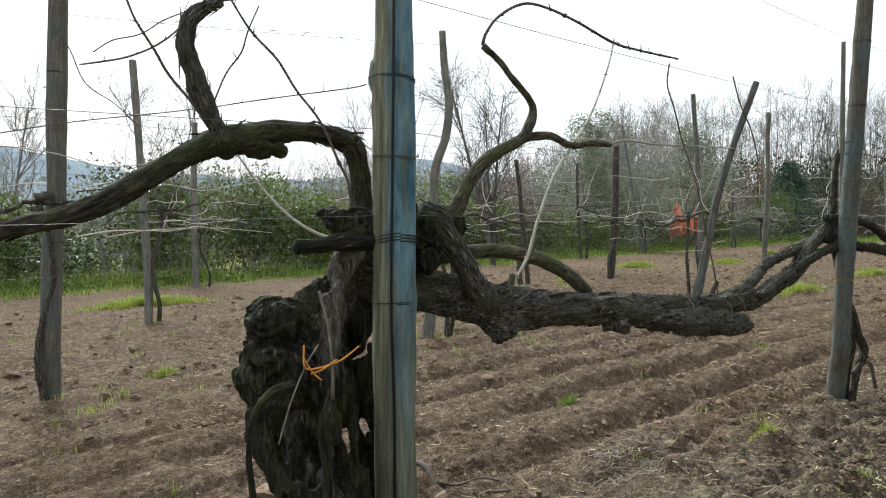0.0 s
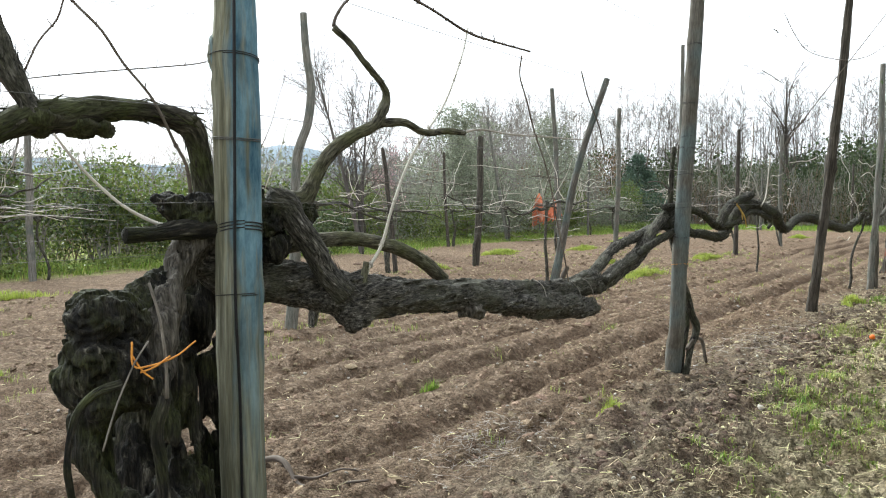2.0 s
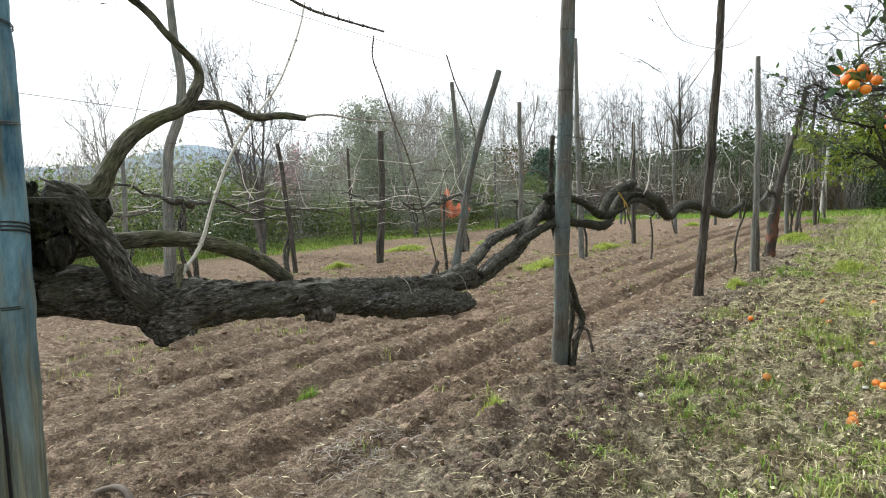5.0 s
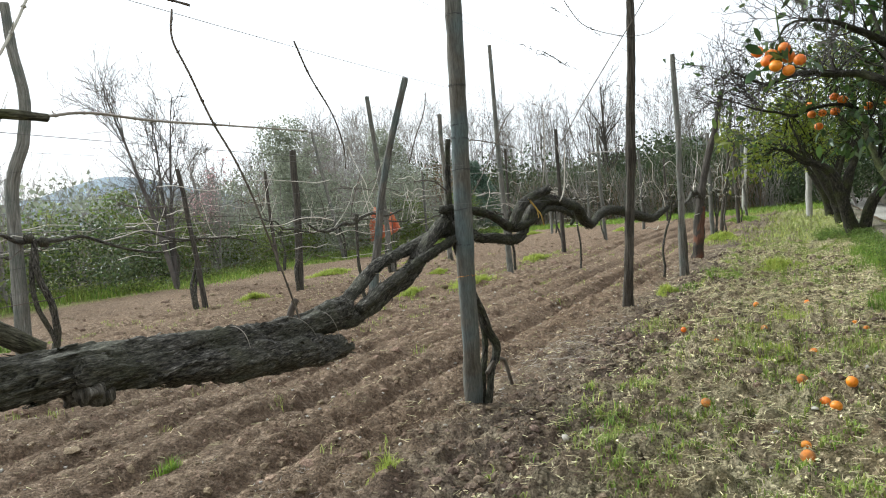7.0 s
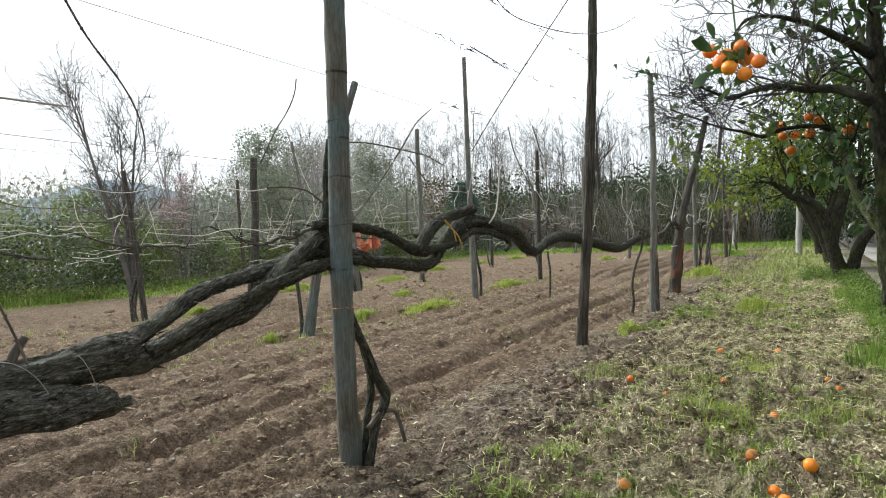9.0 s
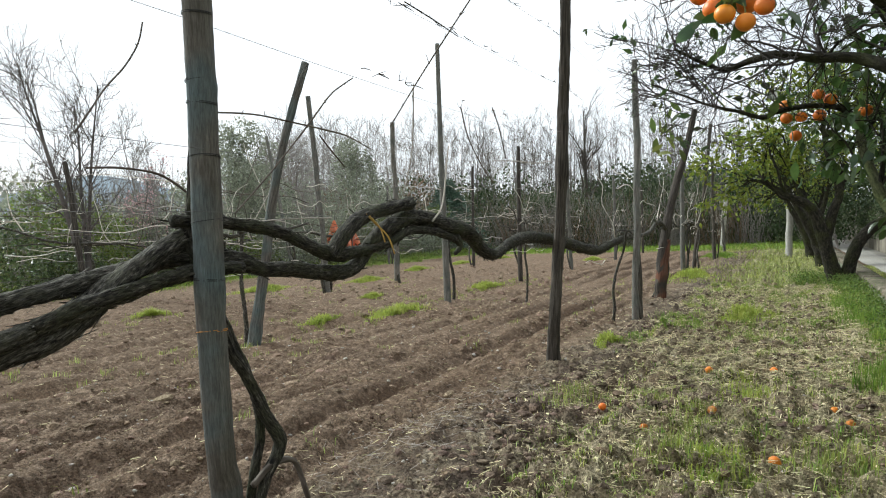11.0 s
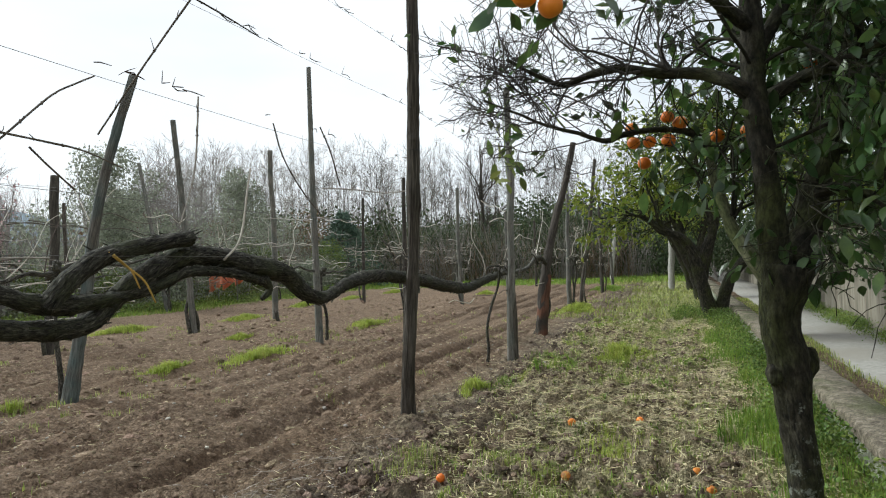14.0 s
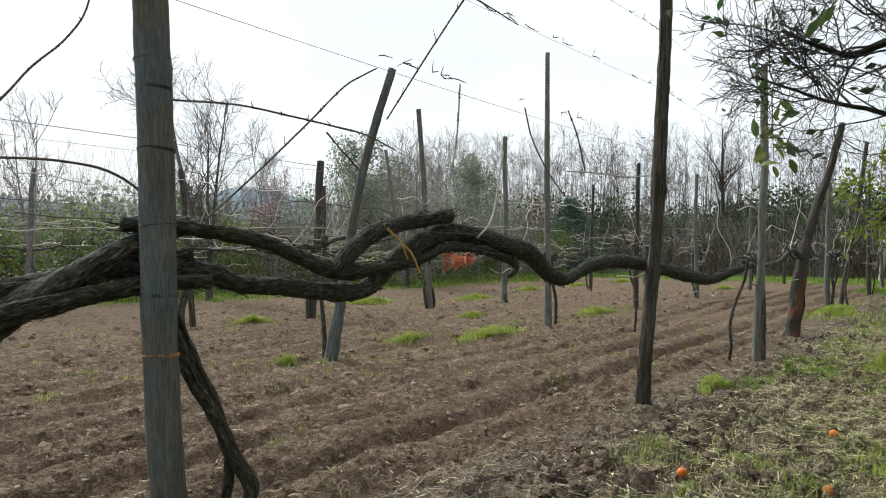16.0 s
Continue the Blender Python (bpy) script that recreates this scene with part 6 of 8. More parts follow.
# ---- the second vine: rooted at the tall grey post, arched arms ----
arch_vine = thing("arched_grapevine", (3.15, 5.3, float(ground_at(3.15, 5.3))), "old grapevine with thin twisted stems and long arching dark arms", "grapevine")
for key, mt in (("s1", M_arch), ("s2", M_arch), ("s3", M_browncane)):
    limb(arch_vine, "stem", key, mt, 16, 0.018, 0.12, 0.003, wander=0.01)
for key in ("c_upper", "c_lower", "c_third", "c_stub"):
    limb(arch_vine, "arm", key, M_arch, 24, 0.018, 0.12, 0.005)
limb(arch_vine, "stub", "c_end", M_arch, 14, 0.015, 0.2, 0.003)
b = Build()
tube(b, [(3.90, 5.63, 1.50, 0.005), (3.97, 5.66, 1.44, 0.005), (4.05, 5.70, 1.37, 0.005), (4.10, 5.74, 1.27, 0.004)], 6, 0.02)
tube(b, [(3.92, 5.63, 1.49, 0.004), (3.99, 5.66, 1.42, 0.004), (4.03, 5.70, 1.34, 0.004)], 6, 0.02)
part("tie", b, M_yellowtie, arch_vine, "yellow-orange raffia strip tying two arms")
for key, mt in (("k1", M_browncane), ("k2", M_browncane), ("k3", M_browncane), ("k4", M_browncane), ("k5", M_cane), ("k6", M_cane), ("k7", M_browncane), ("k8", M_browncane), ("k9", M_cane), ("k11", M_browncane), ("k12", M_browncane), ("k13", M_cane), ("w6", M_browncane), ("droop", M_browncane)):
    limb(arch_vine, "cane", key, mt, 7, 0.03, 0.12, 0.0)
for k, key in enumerate(("k1", "k2", "k3", "k5", "k12", "w6", "droop", "k7", "k8")):
    nodes_on(arch_vine, key, M_browncane, 0.13, 1.6, 20 + k)


# ---- the other vines ----
def row_vine(x, y, seed, label, hgt=1.25, arm=1.5, canes=7, size=1.0, near=True, material=None, sway=1.0, stems=0):
    """A vine at a stake: two winding stems, a knotted head, wavy arms along the wires and pale tied canes."""
    g = np.random.default_rng(seed)
    z0 = float(ground_at(x, y))
    e = thing("grapevine", (x, y, z0), label, "grapevine", "vines of the field")
    seg, st = (12, 0.04) if near else (7, 0.10)
    bk = material or M_arm
    head = np.array([x + g.normal(0, 0.08) * sway, y + g.normal(0, 0.08) * sway, hgt])
    for k in range(stems or (2 if g.random() < 0.5 else 1)):
        a = g.uniform(0, 6.28)
        foot = np.array([x + 0.14 * sway * math.cos(a), y + 0.14 * sway * math.sin(a), z0 - 0.05])
        n = 6
        t = np.linspace(0, 1, n)
        c = foot + (head - foot) * t[:, None] + np.column_stack([np.sin(t * 5 + a) * 0.10 * sway * np.sin(t * 3.14), np.cos(t * 4 + a) * 0.10 * sway * np.sin(t * 3.14), t * 0])
        part("stem", tube(Build(), np.column_stack([c, np.linspace(0.034, 0.024, n) * size * g.uniform(0.7, 1.2)]), seg, st, 0.15, 0.003 if near else 0, seed + k), bk, e)
    for k in range(3):
        hb = Build()
        knob(hb, head + g.normal(0, 0.04, 3), 0.04 * size * g.uniform(0.7, 1.3), seed + k, 0.35, 12, 8)
        part("knot", hb, bk, e)
    ends = []
    for sgn in (1, -1):
        L = arm * g.uniform(0.5, 1.1)
        n = 7
        t = np.linspace(0, 1, n)
        c = head + np.column_stack([sgn * t * L * ALONG[0], sgn * t * L * ALONG[1], 0.12 * np.sin(t * 4 + g.uniform(0, 6)) * t + t * g.uniform(-0.15, 0.3)]) + g.normal(0, 0.02, (n, 3))
        c[0] = head
        part("arm", tube(Build(), np.column_stack([c, np.linspace(0.022, 0.011, n) * size]), seg, st, 0.12, 0.002 if near else 0, seed + 9), bk, e)
        ends.append(c)
    for k in range(canes):
        c0 = ends[k % 2][g.integers(1, 7)]
        zt = g.choice([1.55, 1.5, 1.62, 1.8, 2.05] if x < -1 else [1.0, 1.3, 1.55, 1.8, 2.05]) + g.normal(0, 0.08)
        L = g.uniform(0.7, 2.0) * (1 if g.random() < 0.6 else -1)
        n = 6
        t = np.linspace(0, 1, n)
        if g.random() < 0.74:
            c = np.column_stack([c0[0] + t * L * ALONG[0], c0[1] + t * L * ALONG[1], zt + 0.03 * g.normal(size=n)])
        else:
            c = np.column_stack([c0[0] + t * L * 0.25, c0[1] + 0.08 * g.normal() * t, c0[2] + t * g.uniform(0.6, 1.3)]) + g.normal(0, 0.02, (n, 3))
        part("cane", tube(Build(), np.column_stack([c, np.linspace(0.0065, 0.003, n) * (1.0 if near else 1.5)]), 5 if near else 4, 0.08 if near else 0.15, 0.1), M_palecane if g.random() < 0.75 else M_browncane, e)
    return e


row_vine(-3.30, 5.80, 101, "thin old vine winding up a thick post", 1.7, 1.1, 5)
row_vine(-4.35, 10.2, 102, "young vine curling beside a slender stake", 1.7, 1.4, 7)
row_vine(-0.05, 8.35, 103, "dark vine climbing a crooked stake behind the old trunk", 1.55, 1.6, 10)
row_vine(3.98, 10.95, 104, "stout vine stump against a slanting post", 1.45, 1.8, 20, 1.2, sway=0.35, stems=1)
row_vine(8.3, 13.85, 105, "vine on a very tall stake with tied pale canes", 1.3, 1.8, 16, sway=0.5, stems=1)
row_vine(9.25, 12.7, 106, "slim dark vine stem rising to the wires", 1.5, 1.0, 8, 0.7, sway=0.5, stems=1)
row_vine(9.15, 9.92, 107, "curling vine stem at the foot of a grey stake", 1.3, 1.4, 8, 0.6, stems=1)
row_vine(11.75, 11.95, 108, "vine beside the reddish trunk", 1.3, 1.6, 8, 0.9)
for k, (px, py, lb) in enumerate(((1.9, 15.55, "vine against a thin leaning stake"), (4.2, 16.5, "thick old vine with many pale canes"), (7.1, 18.3, "vine with canes tied along the wires"), (9.4, 19.75, "short knotted vine stump with pale canes"), (1.7, 22.0, "bare vine with few pale canes"), (8.3, 27.7, "bare vine with loosely tied canes"), (-5.75, 16.1, "bare vine standing before a grassy verge"))):
    row_vine(px, py, 120 + k, lb, 1.4, 1.8, 15, 1.2, False)
for k, (u, v) in enumerate(((15.2, 4.3), (20.1, 4.3), (25.6, 4.2), (21.9, 8.8), (27.6, 8.8), (24.6, 14.1), (25.1, 0.2), (30.6, 0.3), (18.9, 0.2), (17.1, 0.3), (32.6, 4.2), (33, 8.7), (5.1, 14.2), (14.1, 14.3))):
    px, py = xy(u, v)
    row_vine(float(px), float(py), 140 + k, "distant bare vine with pale canes tied to wires", 1.35, 1.7, 13, 1.0, False)

red_vine = thing("thick_vine_trunk", (11.68, 11.85, float(ground_at(11.68, 11.85))), "thick leaning vine trunk, reddish brown at its foot", "grapevine")
part("trunk", tube(Build(), [(11.66, 11.85, -0.1, 0.10), (11.70, 11.82, 0.6, 0.09), (11.80, 11.77, 1.3, 0.078), (11.95, 11.7, 2.0, 0.07), (12.15, 11.6, 2.7, 0.06), (12.32, 11.5, 3.5, 0.05)], 18, 0.04, 0.16, 0.008, 33), M_darkpost, red_vine)
part("foot_bark", tube(Build(), [(11.66, 11.85, -0.1, 0.114), (11.70, 11.82, 0.45, 0.103), (11.76, 11.79, 0.85, 0.092), (11.80, 11.77, 1.1, 0.08)], 18, 0.04, 0.14, 0.008, 35), M_redwood, red_vine, "reddish peeled bark round the foot")
part("arm", tube(Build(), [(11.80, 11.77, 1.3, 0.05), (11.4, 11.55, 1.42, 0.04), (10.8, 11.1, 1.27, 0.034), (10.2, 10.6, 1.22, 0.03), (9.6, 10.2, 1.2, 0.025)], 12, 0.04, 0.2, 0.004, 34), M_arm, red_vine)


# ---- wires ----
def wire(pts, r, label, sag=0.02):
    run = []
    for a, c in zip(pts[:-1], pts[1:]):
        a, c = np.array(a, float), np.array(c, float)
        t = np.linspace(0, 1, 9)[:-1]
        p = a + (c - a) * t[:, None]
        p[:, 2] -= sag * 4 * t * (1 - t) * np.linalg.norm(c - a) * 0.25
        run.append(p)
    run = np.vstack(run + [np.array(pts[-1:], float)])
    b = tube(Build(), np.column_stack([run, np.full(len(run), r)]), 5, 0.3, smooth_line=False)
    return single("trellis_wire", b, M_wire, label, "wire", "trellis wires", at=tuple(pts[0]))


for z, zz in ((2.3, 2.25), (1.82, 1.75), (1.52, 1.5)):
    wire([(-3.6, -0.1, z), (-0.18, 2.39, z), (2.97, 4.88, zz), (6.6, 7.68, zz), (9.35, 9.78, zz), (11.8, 11.75, zz), (18.0, 17.1, zz)], 0.0012, "thin rusty trellis wire along the old vine's row")
for z in (2.69, 3.15):
    wire([(*xy(-1.6, -0.2), z), (2.96, 4.78, z), (6.40, 7.26, z), (9.30, 9.66, z), (12.0, 11.7, z)], 0.001, "thin rusty top wire of the old vine's row")
wire([(-3.25, 5.8, 3.3), (0.05, 8.2, 3.6)], 0.0018, "high wire of the next row")
for v, z in ((4.3, 1.1), (4.3, 1.5), (4.3, 1.95), (4.3, 2.4), (8.8, 1.1), (8.8, 1.6), (8.8, 2.1), (14.2, 1.2), (14.2, 1.8)):
    wire([(*xy(u, v), z + 0.03 * math.sin(u * 3)) for u in (-9, -4.4, -0.3, 5, 10, 15, 20, 26, 33)], 0.002 if v < 6 else 0.003, "thin grey trellis wire of a far row")


def remnants(a, c, n, seed, label):
    """Shrivelled tendrils and cane ends left hanging on a wire."""
    g = np.random.default_rng(seed)
    b = Build()
    a, c = np.array(a, float), np.array(c, float)
    for k in range(n):
        p = a + (c - a) * g.random()
        d = (c - a) / np.linalg.norm(c - a)
        L = g.uniform(0.04, 0.15)
        q = p + d * L + np.array([0, 0, g.uniform(-0.012, 0.02)])
        sticks(b, np.stack([p, (p + q) / 2 + g.normal(0, 0.008, 3), q])[None], np.array([[0.0025, 0.0032, 0.0015]]), 5)
        if g.random() < 0.5:
            q2 = p + np.array([g.normal(0, 0.03), g.normal(0, 0.03), g.uniform(-0.05, 0.05)])
            sticks(b, np.stack([p, (p + q2) / 2, q2])[None], np.array([[0.002, 0.002, 0.001]]), 4)
    return single("cane_remnants", b, M_browncane, label, "dry canes", kind="stuff")


remnants((3.2, 4.95, 2.69), (6.3, 7.2, 2.69), 15, 1, "dry cane ends left tied on the top wire")
remnants((6.4, 7.26, 2.69), (9.2, 9.6, 2.69), 10, 6, "dry cane ends left tied on the top wire")
remnants((4.0, 5.55, 3.15), (6.4, 7.26, 3.15), 12, 7, "dry cane ends left tied on the highest wire")
remnants((3.2, 5.0, 2.26), (6.4, 7.3, 2.26), 12, 8, "dry cane ends left tied on the wire")
remnants((-3.6, -0.1, 2.3), (-0.18, 2.39, 2.3), 14, 4, "dry cane ends left on a wire")
remnants((-3.25, 5.8, 3.3), (0.05, 8.2, 3.6), 14, 5, "dry cane ends left on a wire")


# ---- orange trees ----
WOODY = {
    "trunk": [(6.59, 4.14, -0.14, 0.094), (6.56, 4.15, 0.07, 0.084), (6.55, 4.16, 0.23, 0.071), (6.53, 4.17, 0.44, 0.068), (6.51, 4.19, 0.68, 0.073), (6.5, 4.2, 0.89, 0.087), (6.48, 4.21, 1.05, 0.084), (6.49, 4.2, 1.2, 0.1), (6.51, 4.19, 1.32, 0.121)],
    "centre": [(6.48, 4.21, 1.26, 0.074), (6.46, 4.22, 1.47, 0.066), (6.45, 4.23, 1.71, 0.058), (6.43, 4.24, 1.95, 0.055), (6.42, 4.25, 2.18, 0.053), (6.42, 4.25, 2.42, 0.048), (6.42, 4.25, 2.74, 0.037), (6.46, 4.22, 3.11, 0.021)],
    "rear": [(6.58, 4.2, 1.31, 0.075), (6.75, 4.21, 1.52, 0.066), (6.84, 4.2, 1.74, 0.062), (7.02, 4.2, 2.04, 0.052), (7.08, 4.15, 2.33, 0.046), (7.13, 4.12, 2.62, 0.038), (7.21, 4.06, 3.05, 0.023)],
    "left": [(6.47, 4.21, 1.2, 0.044), (6.431, 4.288, 1.349, 0.037), (6.46, 4.397, 1.474, 0.032), (6.509, 4.501, 1.647, 0.029), (6.602, 4.606, 1.805, 0.026), (6.665, 4.671, 1.93, 0.022), (6.665, 4.693, 2.018, 0.014)],
    "branch_a": [(6.44, 4.24, 2.09, 0.042), (6.35, 4.3, 2.17, 0.034), (6.31, 4.45, 2.25, 0.03), (6.18, 4.61, 2.28, 0.025), (6.08, 4.73, 2.32, 0.022), (6, 4.85, 2.31, 0.02), (5.92, 4.97, 2.28, 0.014), (5.8, 5.05, 2.34, 0.01), (5.69, 5.13, 2.42, 0.006)],
    "branch_b": [(6.665, 4.682, 1.974, 0.022), (6.611, 4.737, 2.042, 0.018), (6.516, 4.796, 2.065, 0.016), (6.381, 4.845, 2.058, 0.015), (6.247, 4.893, 2.033, 0.015), (6.144, 4.904, 1.996, 0.014), (5.997, 4.956, 2.036, 0.01), (5.87, 5.04, 2.08, 0.008), (5.77, 5.16, 2.16, 0.006), (5.65, 5.28, 2.24, 0.004)],
    "branch_c": [(6.42, 4.25, 2.42, 0.034), (6.17, 4.24, 2.49, 0.028), (5.82, 4.19, 2.54, 0.021), (5.53, 4.13, 2.55, 0.014), (5.25, 4.09, 2.53, 0.010), (5.06, 4.06, 2.48, 0.008), (4.93, 4.03, 2.38, 0.005)],
    "branch_d": [(6.53, 4.24, 2.11, 0.038), (6.64, 4.16, 2.19, 0.032), (6.62, 3.99, 2.21, 0.026), (6.56, 3.79, 2.23, 0.019), (6.49, 3.59, 2.27, 0.011)],
    "low_right": [(6.77, 4.19, 1.66, 0.033), (6.77, 4.06, 1.68, 0.027), (6.72, 3.92, 1.63, 0.02), (6.6, 3.76, 1.52, 0.014), (6.47, 3.61, 1.38, 0.009)],
    "t1_left": [(15.57, 10.9, -0.22, 0.394), (15.41, 11.02, 0.31, 0.348), (15.29, 11.1, 0.9, 0.301), (15.19, 11.17, 1.37, 0.278), (15.03, 11.28, 1.67, 0.22), (14.66, 11.54, 1.92, 0.139), (14.34, 11.76, 2.23, 0.093)],
    "t1_mid": [(15.29, 11.1, 1.02, 0.232), (15.4, 11.02, 1.47, 0.209), (15.52, 10.94, 1.93, 0.174), (15.36, 11.05, 2.64, 0.128), (15.29, 11.1, 3.34, 0.093)],
    "t1_right": [(15.57, 10.9, -0.22, 0.324), (15.65, 10.85, 0.42, 0.301), (15.78, 10.75, 0.87, 0.278), (16.04, 10.57, 1.21, 0.244), (16.35, 10.35, 1.42, 0.186), (16.76, 10.07, 1.98, 0.139), (17.08, 9.84, 2.89, 0.093)],
}


def lines(keys, K=7):
    P, R = [], []
    for k in keys:
        c = smoothline(WOODY[k], 0.05)
        i = np.linspace(0, len(c) - 1, K).round().astype(int)
        P.append(c[i, :3])
        R.append(c[i, 3])
    return np.array(P), np.array(R)


def fruit(b, at, r, seed):
    g = np.random.default_rng(seed)
    th, ph = np.meshgrid(np.linspace(0, 2 * np.pi, 20, endpoint=False), np.linspace(0, np.pi, 13), indexing="ij")
    d = np.stack([np.sin(ph) * np.cos(th), np.sin(ph) * np.sin(th), np.cos(ph)], -1)
    rr = 1 + 0.035 * grainy(d * 1.7 + seed, seed) - 0.07 * np.exp(-((ph) / 0.25) ** 2)
    v = d * rr[..., None] * r * np.array([1, 1, g.uniform(0.9, 0.97)])
    idx = np.arange(20 * 13).reshape(20, 13)
    nx = np.roll(idx, -1, 0)
    b.add(np.asarray(at) + v, np.stack([idx[:, :-1], idx[:, 1:], nx[:, 1:], nx[:, :-1]], -1).reshape(-1, 4))
    return b


def twig_leaves(P, R, per, gen, spread=0.05):
    """Points along the outer half of the twigs, with the twigs' directions."""
    M, K = R.shape
    t = gen.uniform(0.3, 1.0, (M, per)) * (K - 1)
    i = np.minimum(t.astype(int), K - 2)
    f = (t - i)[..., None]
    rows = np.arange(M)[:, None]
    at = P[rows, i] * (1 - f) + P[rows, i + 1] * f
    ax = P[rows, i + 1] - P[rows, i]
    ax /= np.linalg.norm(ax, axis=2)[..., None] + 1e-9
    return (at + gen.normal(0, spread, at.shape)).reshape(-1, 3), ax.reshape(-1, 3)


g = np.random.default_rng(31)
orange_tree = thing("orange_tree", (6.57, 4.15, float(ground_at(6.57, 4.15))), "old orange tree with dark leaning trunk, glossy leaves and fruit", "orange tree", "orange trees by the wall")
b = Build()
tube(b, WOODY["trunk"], 36, 0.02, 0.16, 0.006, 3, ridge_n=8, twist=0.6)
knob(b, WOODY["trunk"][5][:3] + np.array([0.07, -0.045, 0.0]), 0.048, 9, 0.3, squash=(1, 1, 1.3))
knob(b, WOODY["trunk"][5][:3] + np.array([-0.065, 0.02, -0.04]), 0.038, 10, 0.3, squash=(1, 1, 1.4))
part("trunk", b, M_lichen, orange_tree, "dark rough trunk with knots and pale lichen specks")
for key in ("centre", "rear", "left", "branch_a", "branch_b", "branch_c", "branch_d", "low_right"):
    part("branch", tube(Build(), WOODY[key], 18, 0.03, 0.12, 0.003, len(key) + 5, ridge_n=7), M_greenbark if key == "left" else M_otbark, orange_tree)
# bare grey twigs on the side branches
P, R = lines(("branch_a", "branch_b", "branch_c"), 9)
P1, R1 = sprout(P, R, 17, 0.6, 0.85, 0.1, 0.2, 6, 0.3, 1.0, 0.36, g)
P2, R2 = sprout(P1, R1, 6, 0.3, 0.75, 0.06, 0.25, 5, 0.2, 1.0, 0.6, g)
P3, R3 = sprout(P2, R2, 6, 0.14, 0.8, 0.05, 0.25, 4, 0.2, 1.0, 0.6, g)
R1, R2, R3 = np.maximum(R1, 0.0032), np.maximum(R2, 0.0021), np.maximum(R3, 0.0015)
b = Build()
each("twig", P1, R1, 6, M_darktwig, orange_tree)
sticks(b, P2, R2, 4), sticks(b, P3, R3, 3)
tagged(part("twig_tangle", b, M_darktwig, orange_tree, "tangle of thin leafless twigs"), kind="stuff")
keep = g.random(len(P3)) < 0.025
at, ax = twig_leaves(P3[keep], R3[keep], 2, g, 0.02)
b = Build()
foliage(b, at, 0.07, g, ax, 0.4)
# leafy crown
BACK = {
    "back_a": [(6.46, 4.25, 2.0, 0.035), (6.75, 4.45, 2.35, 0.03), (7.05, 4.75, 2.7, 0.024), (7.3, 5.0, 3.15, 0.014)],
    "back_b": [(6.43, 4.24, 2.3, 0.035), (6.8, 4.2, 2.75, 0.028), (7.15, 4.1, 3.1, 0.02), (7.5, 4.0, 3.5, 0.012)],
    "back_c": [(6.85, 4.2, 1.8, 0.03), (7.15, 4.35, 2.1, 0.025), (7.5, 4.5, 2.35, 0.018), (7.9, 4.7, 2.6, 0.01)],
}
WOODY.update(BACK)
for key in BACK:
    part("branch", tube(Build(), BACK[key], 12, 0.04, 0.12, 0.003, len(key) + 9, ridge_n=7), M_otbark, orange_tree)
P, R = lines(("centre", "rear", "branch_d", "low_right", "back_a", "back_b", "back_c", "rear", "branch_d", "left"), 8)
Q1, S1 = sprout(P, R, 10, 0.8, 0.95, 0.05, 0.3, 6, 0.3, 1.0, 0.3, g)
low = Q1[:, -1, 0] - 0.6 * Q1[:, -1, 1] > 3.5
Q1, S1 = Q1[low], np.minimum(S1[low], 0.009)
Q2, S2 = sprout(Q1, S1, 5, 0.45, 0.8, -0.1, 0.3, 5, 0.25, 1.0, 0.6, g)
Q3, S3 = sprout(Q2, S2, 5, 0.26, 0.8, -0.2, 0.3, 4, 0.3, 1.0, 0.6, g)
eye_side = (Q3[:, 0, 0] > 5.75) & (Q3[:, -1, 2] > 1.2)
Q3, S3 = Q3[eye_side], S3[eye_side]
tb = Build()
each("shoot", Q1, np.maximum(S1, 0.003), 5, M_otbark, orange_tree)
sticks(tb, Q2, np.maximum(S2, 0.002), 4), sticks(tb, Q3, np.maximum(S3, 0.0014), 3)
tagged(part("leafy_growth", tb, M_otbark, orange_tree), kind="stuff")
# the side towards the path has been pruned open
open_top = (Q3[:, -1, 0] * 0.57 - Q3[:, -1, 1] * 0.82 < 0.57 * 6.45 - 0.82 * 4.22 + 0.05) & (Q3[:, -1, 2] > 2.1)
stay = ~(open_top & (g.random(len(Q3)) < 0.85))
Q3, S3 = Q3[stay], S3[stay]
pruned = ((Q3[:, -1, 0] - 6.45) * 0.82 + (Q3[:, -1, 1] - 4.22) * 0.57 < -0.12) & (Q3[:, -1, 0] * 0.57 - Q3[:, -1, 1] * 0.82 < 0.57 * 6.45 - 0.82 * 4.22 + 0.22)
Q3, S3 = Q3[~pruned], S3[~pruned]
near_fruit = np.linalg.norm(Q3[:, -1] - np.array((6.45, 4.85, 2.03)), axis=1) < 0.42
Q3, S3 = Q3[~near_fruit], S3[~near_fruit]
dense = Q3[:, -1, 0] - 0.6 * Q3[:, -1, 1] > 4.05
at, ax = twig_leaves(Q3[~dense], S3[~dense], 2, g, 0.035)
leaves_on(b, at, 0.085, g, ax, 0.8, 0.48)
at, ax = twig_leaves(Q3[dense], S3[dense], 3, g, 0.04)
leaves_on(b, at, 0.088, g, ax, 0.9, 0.48)
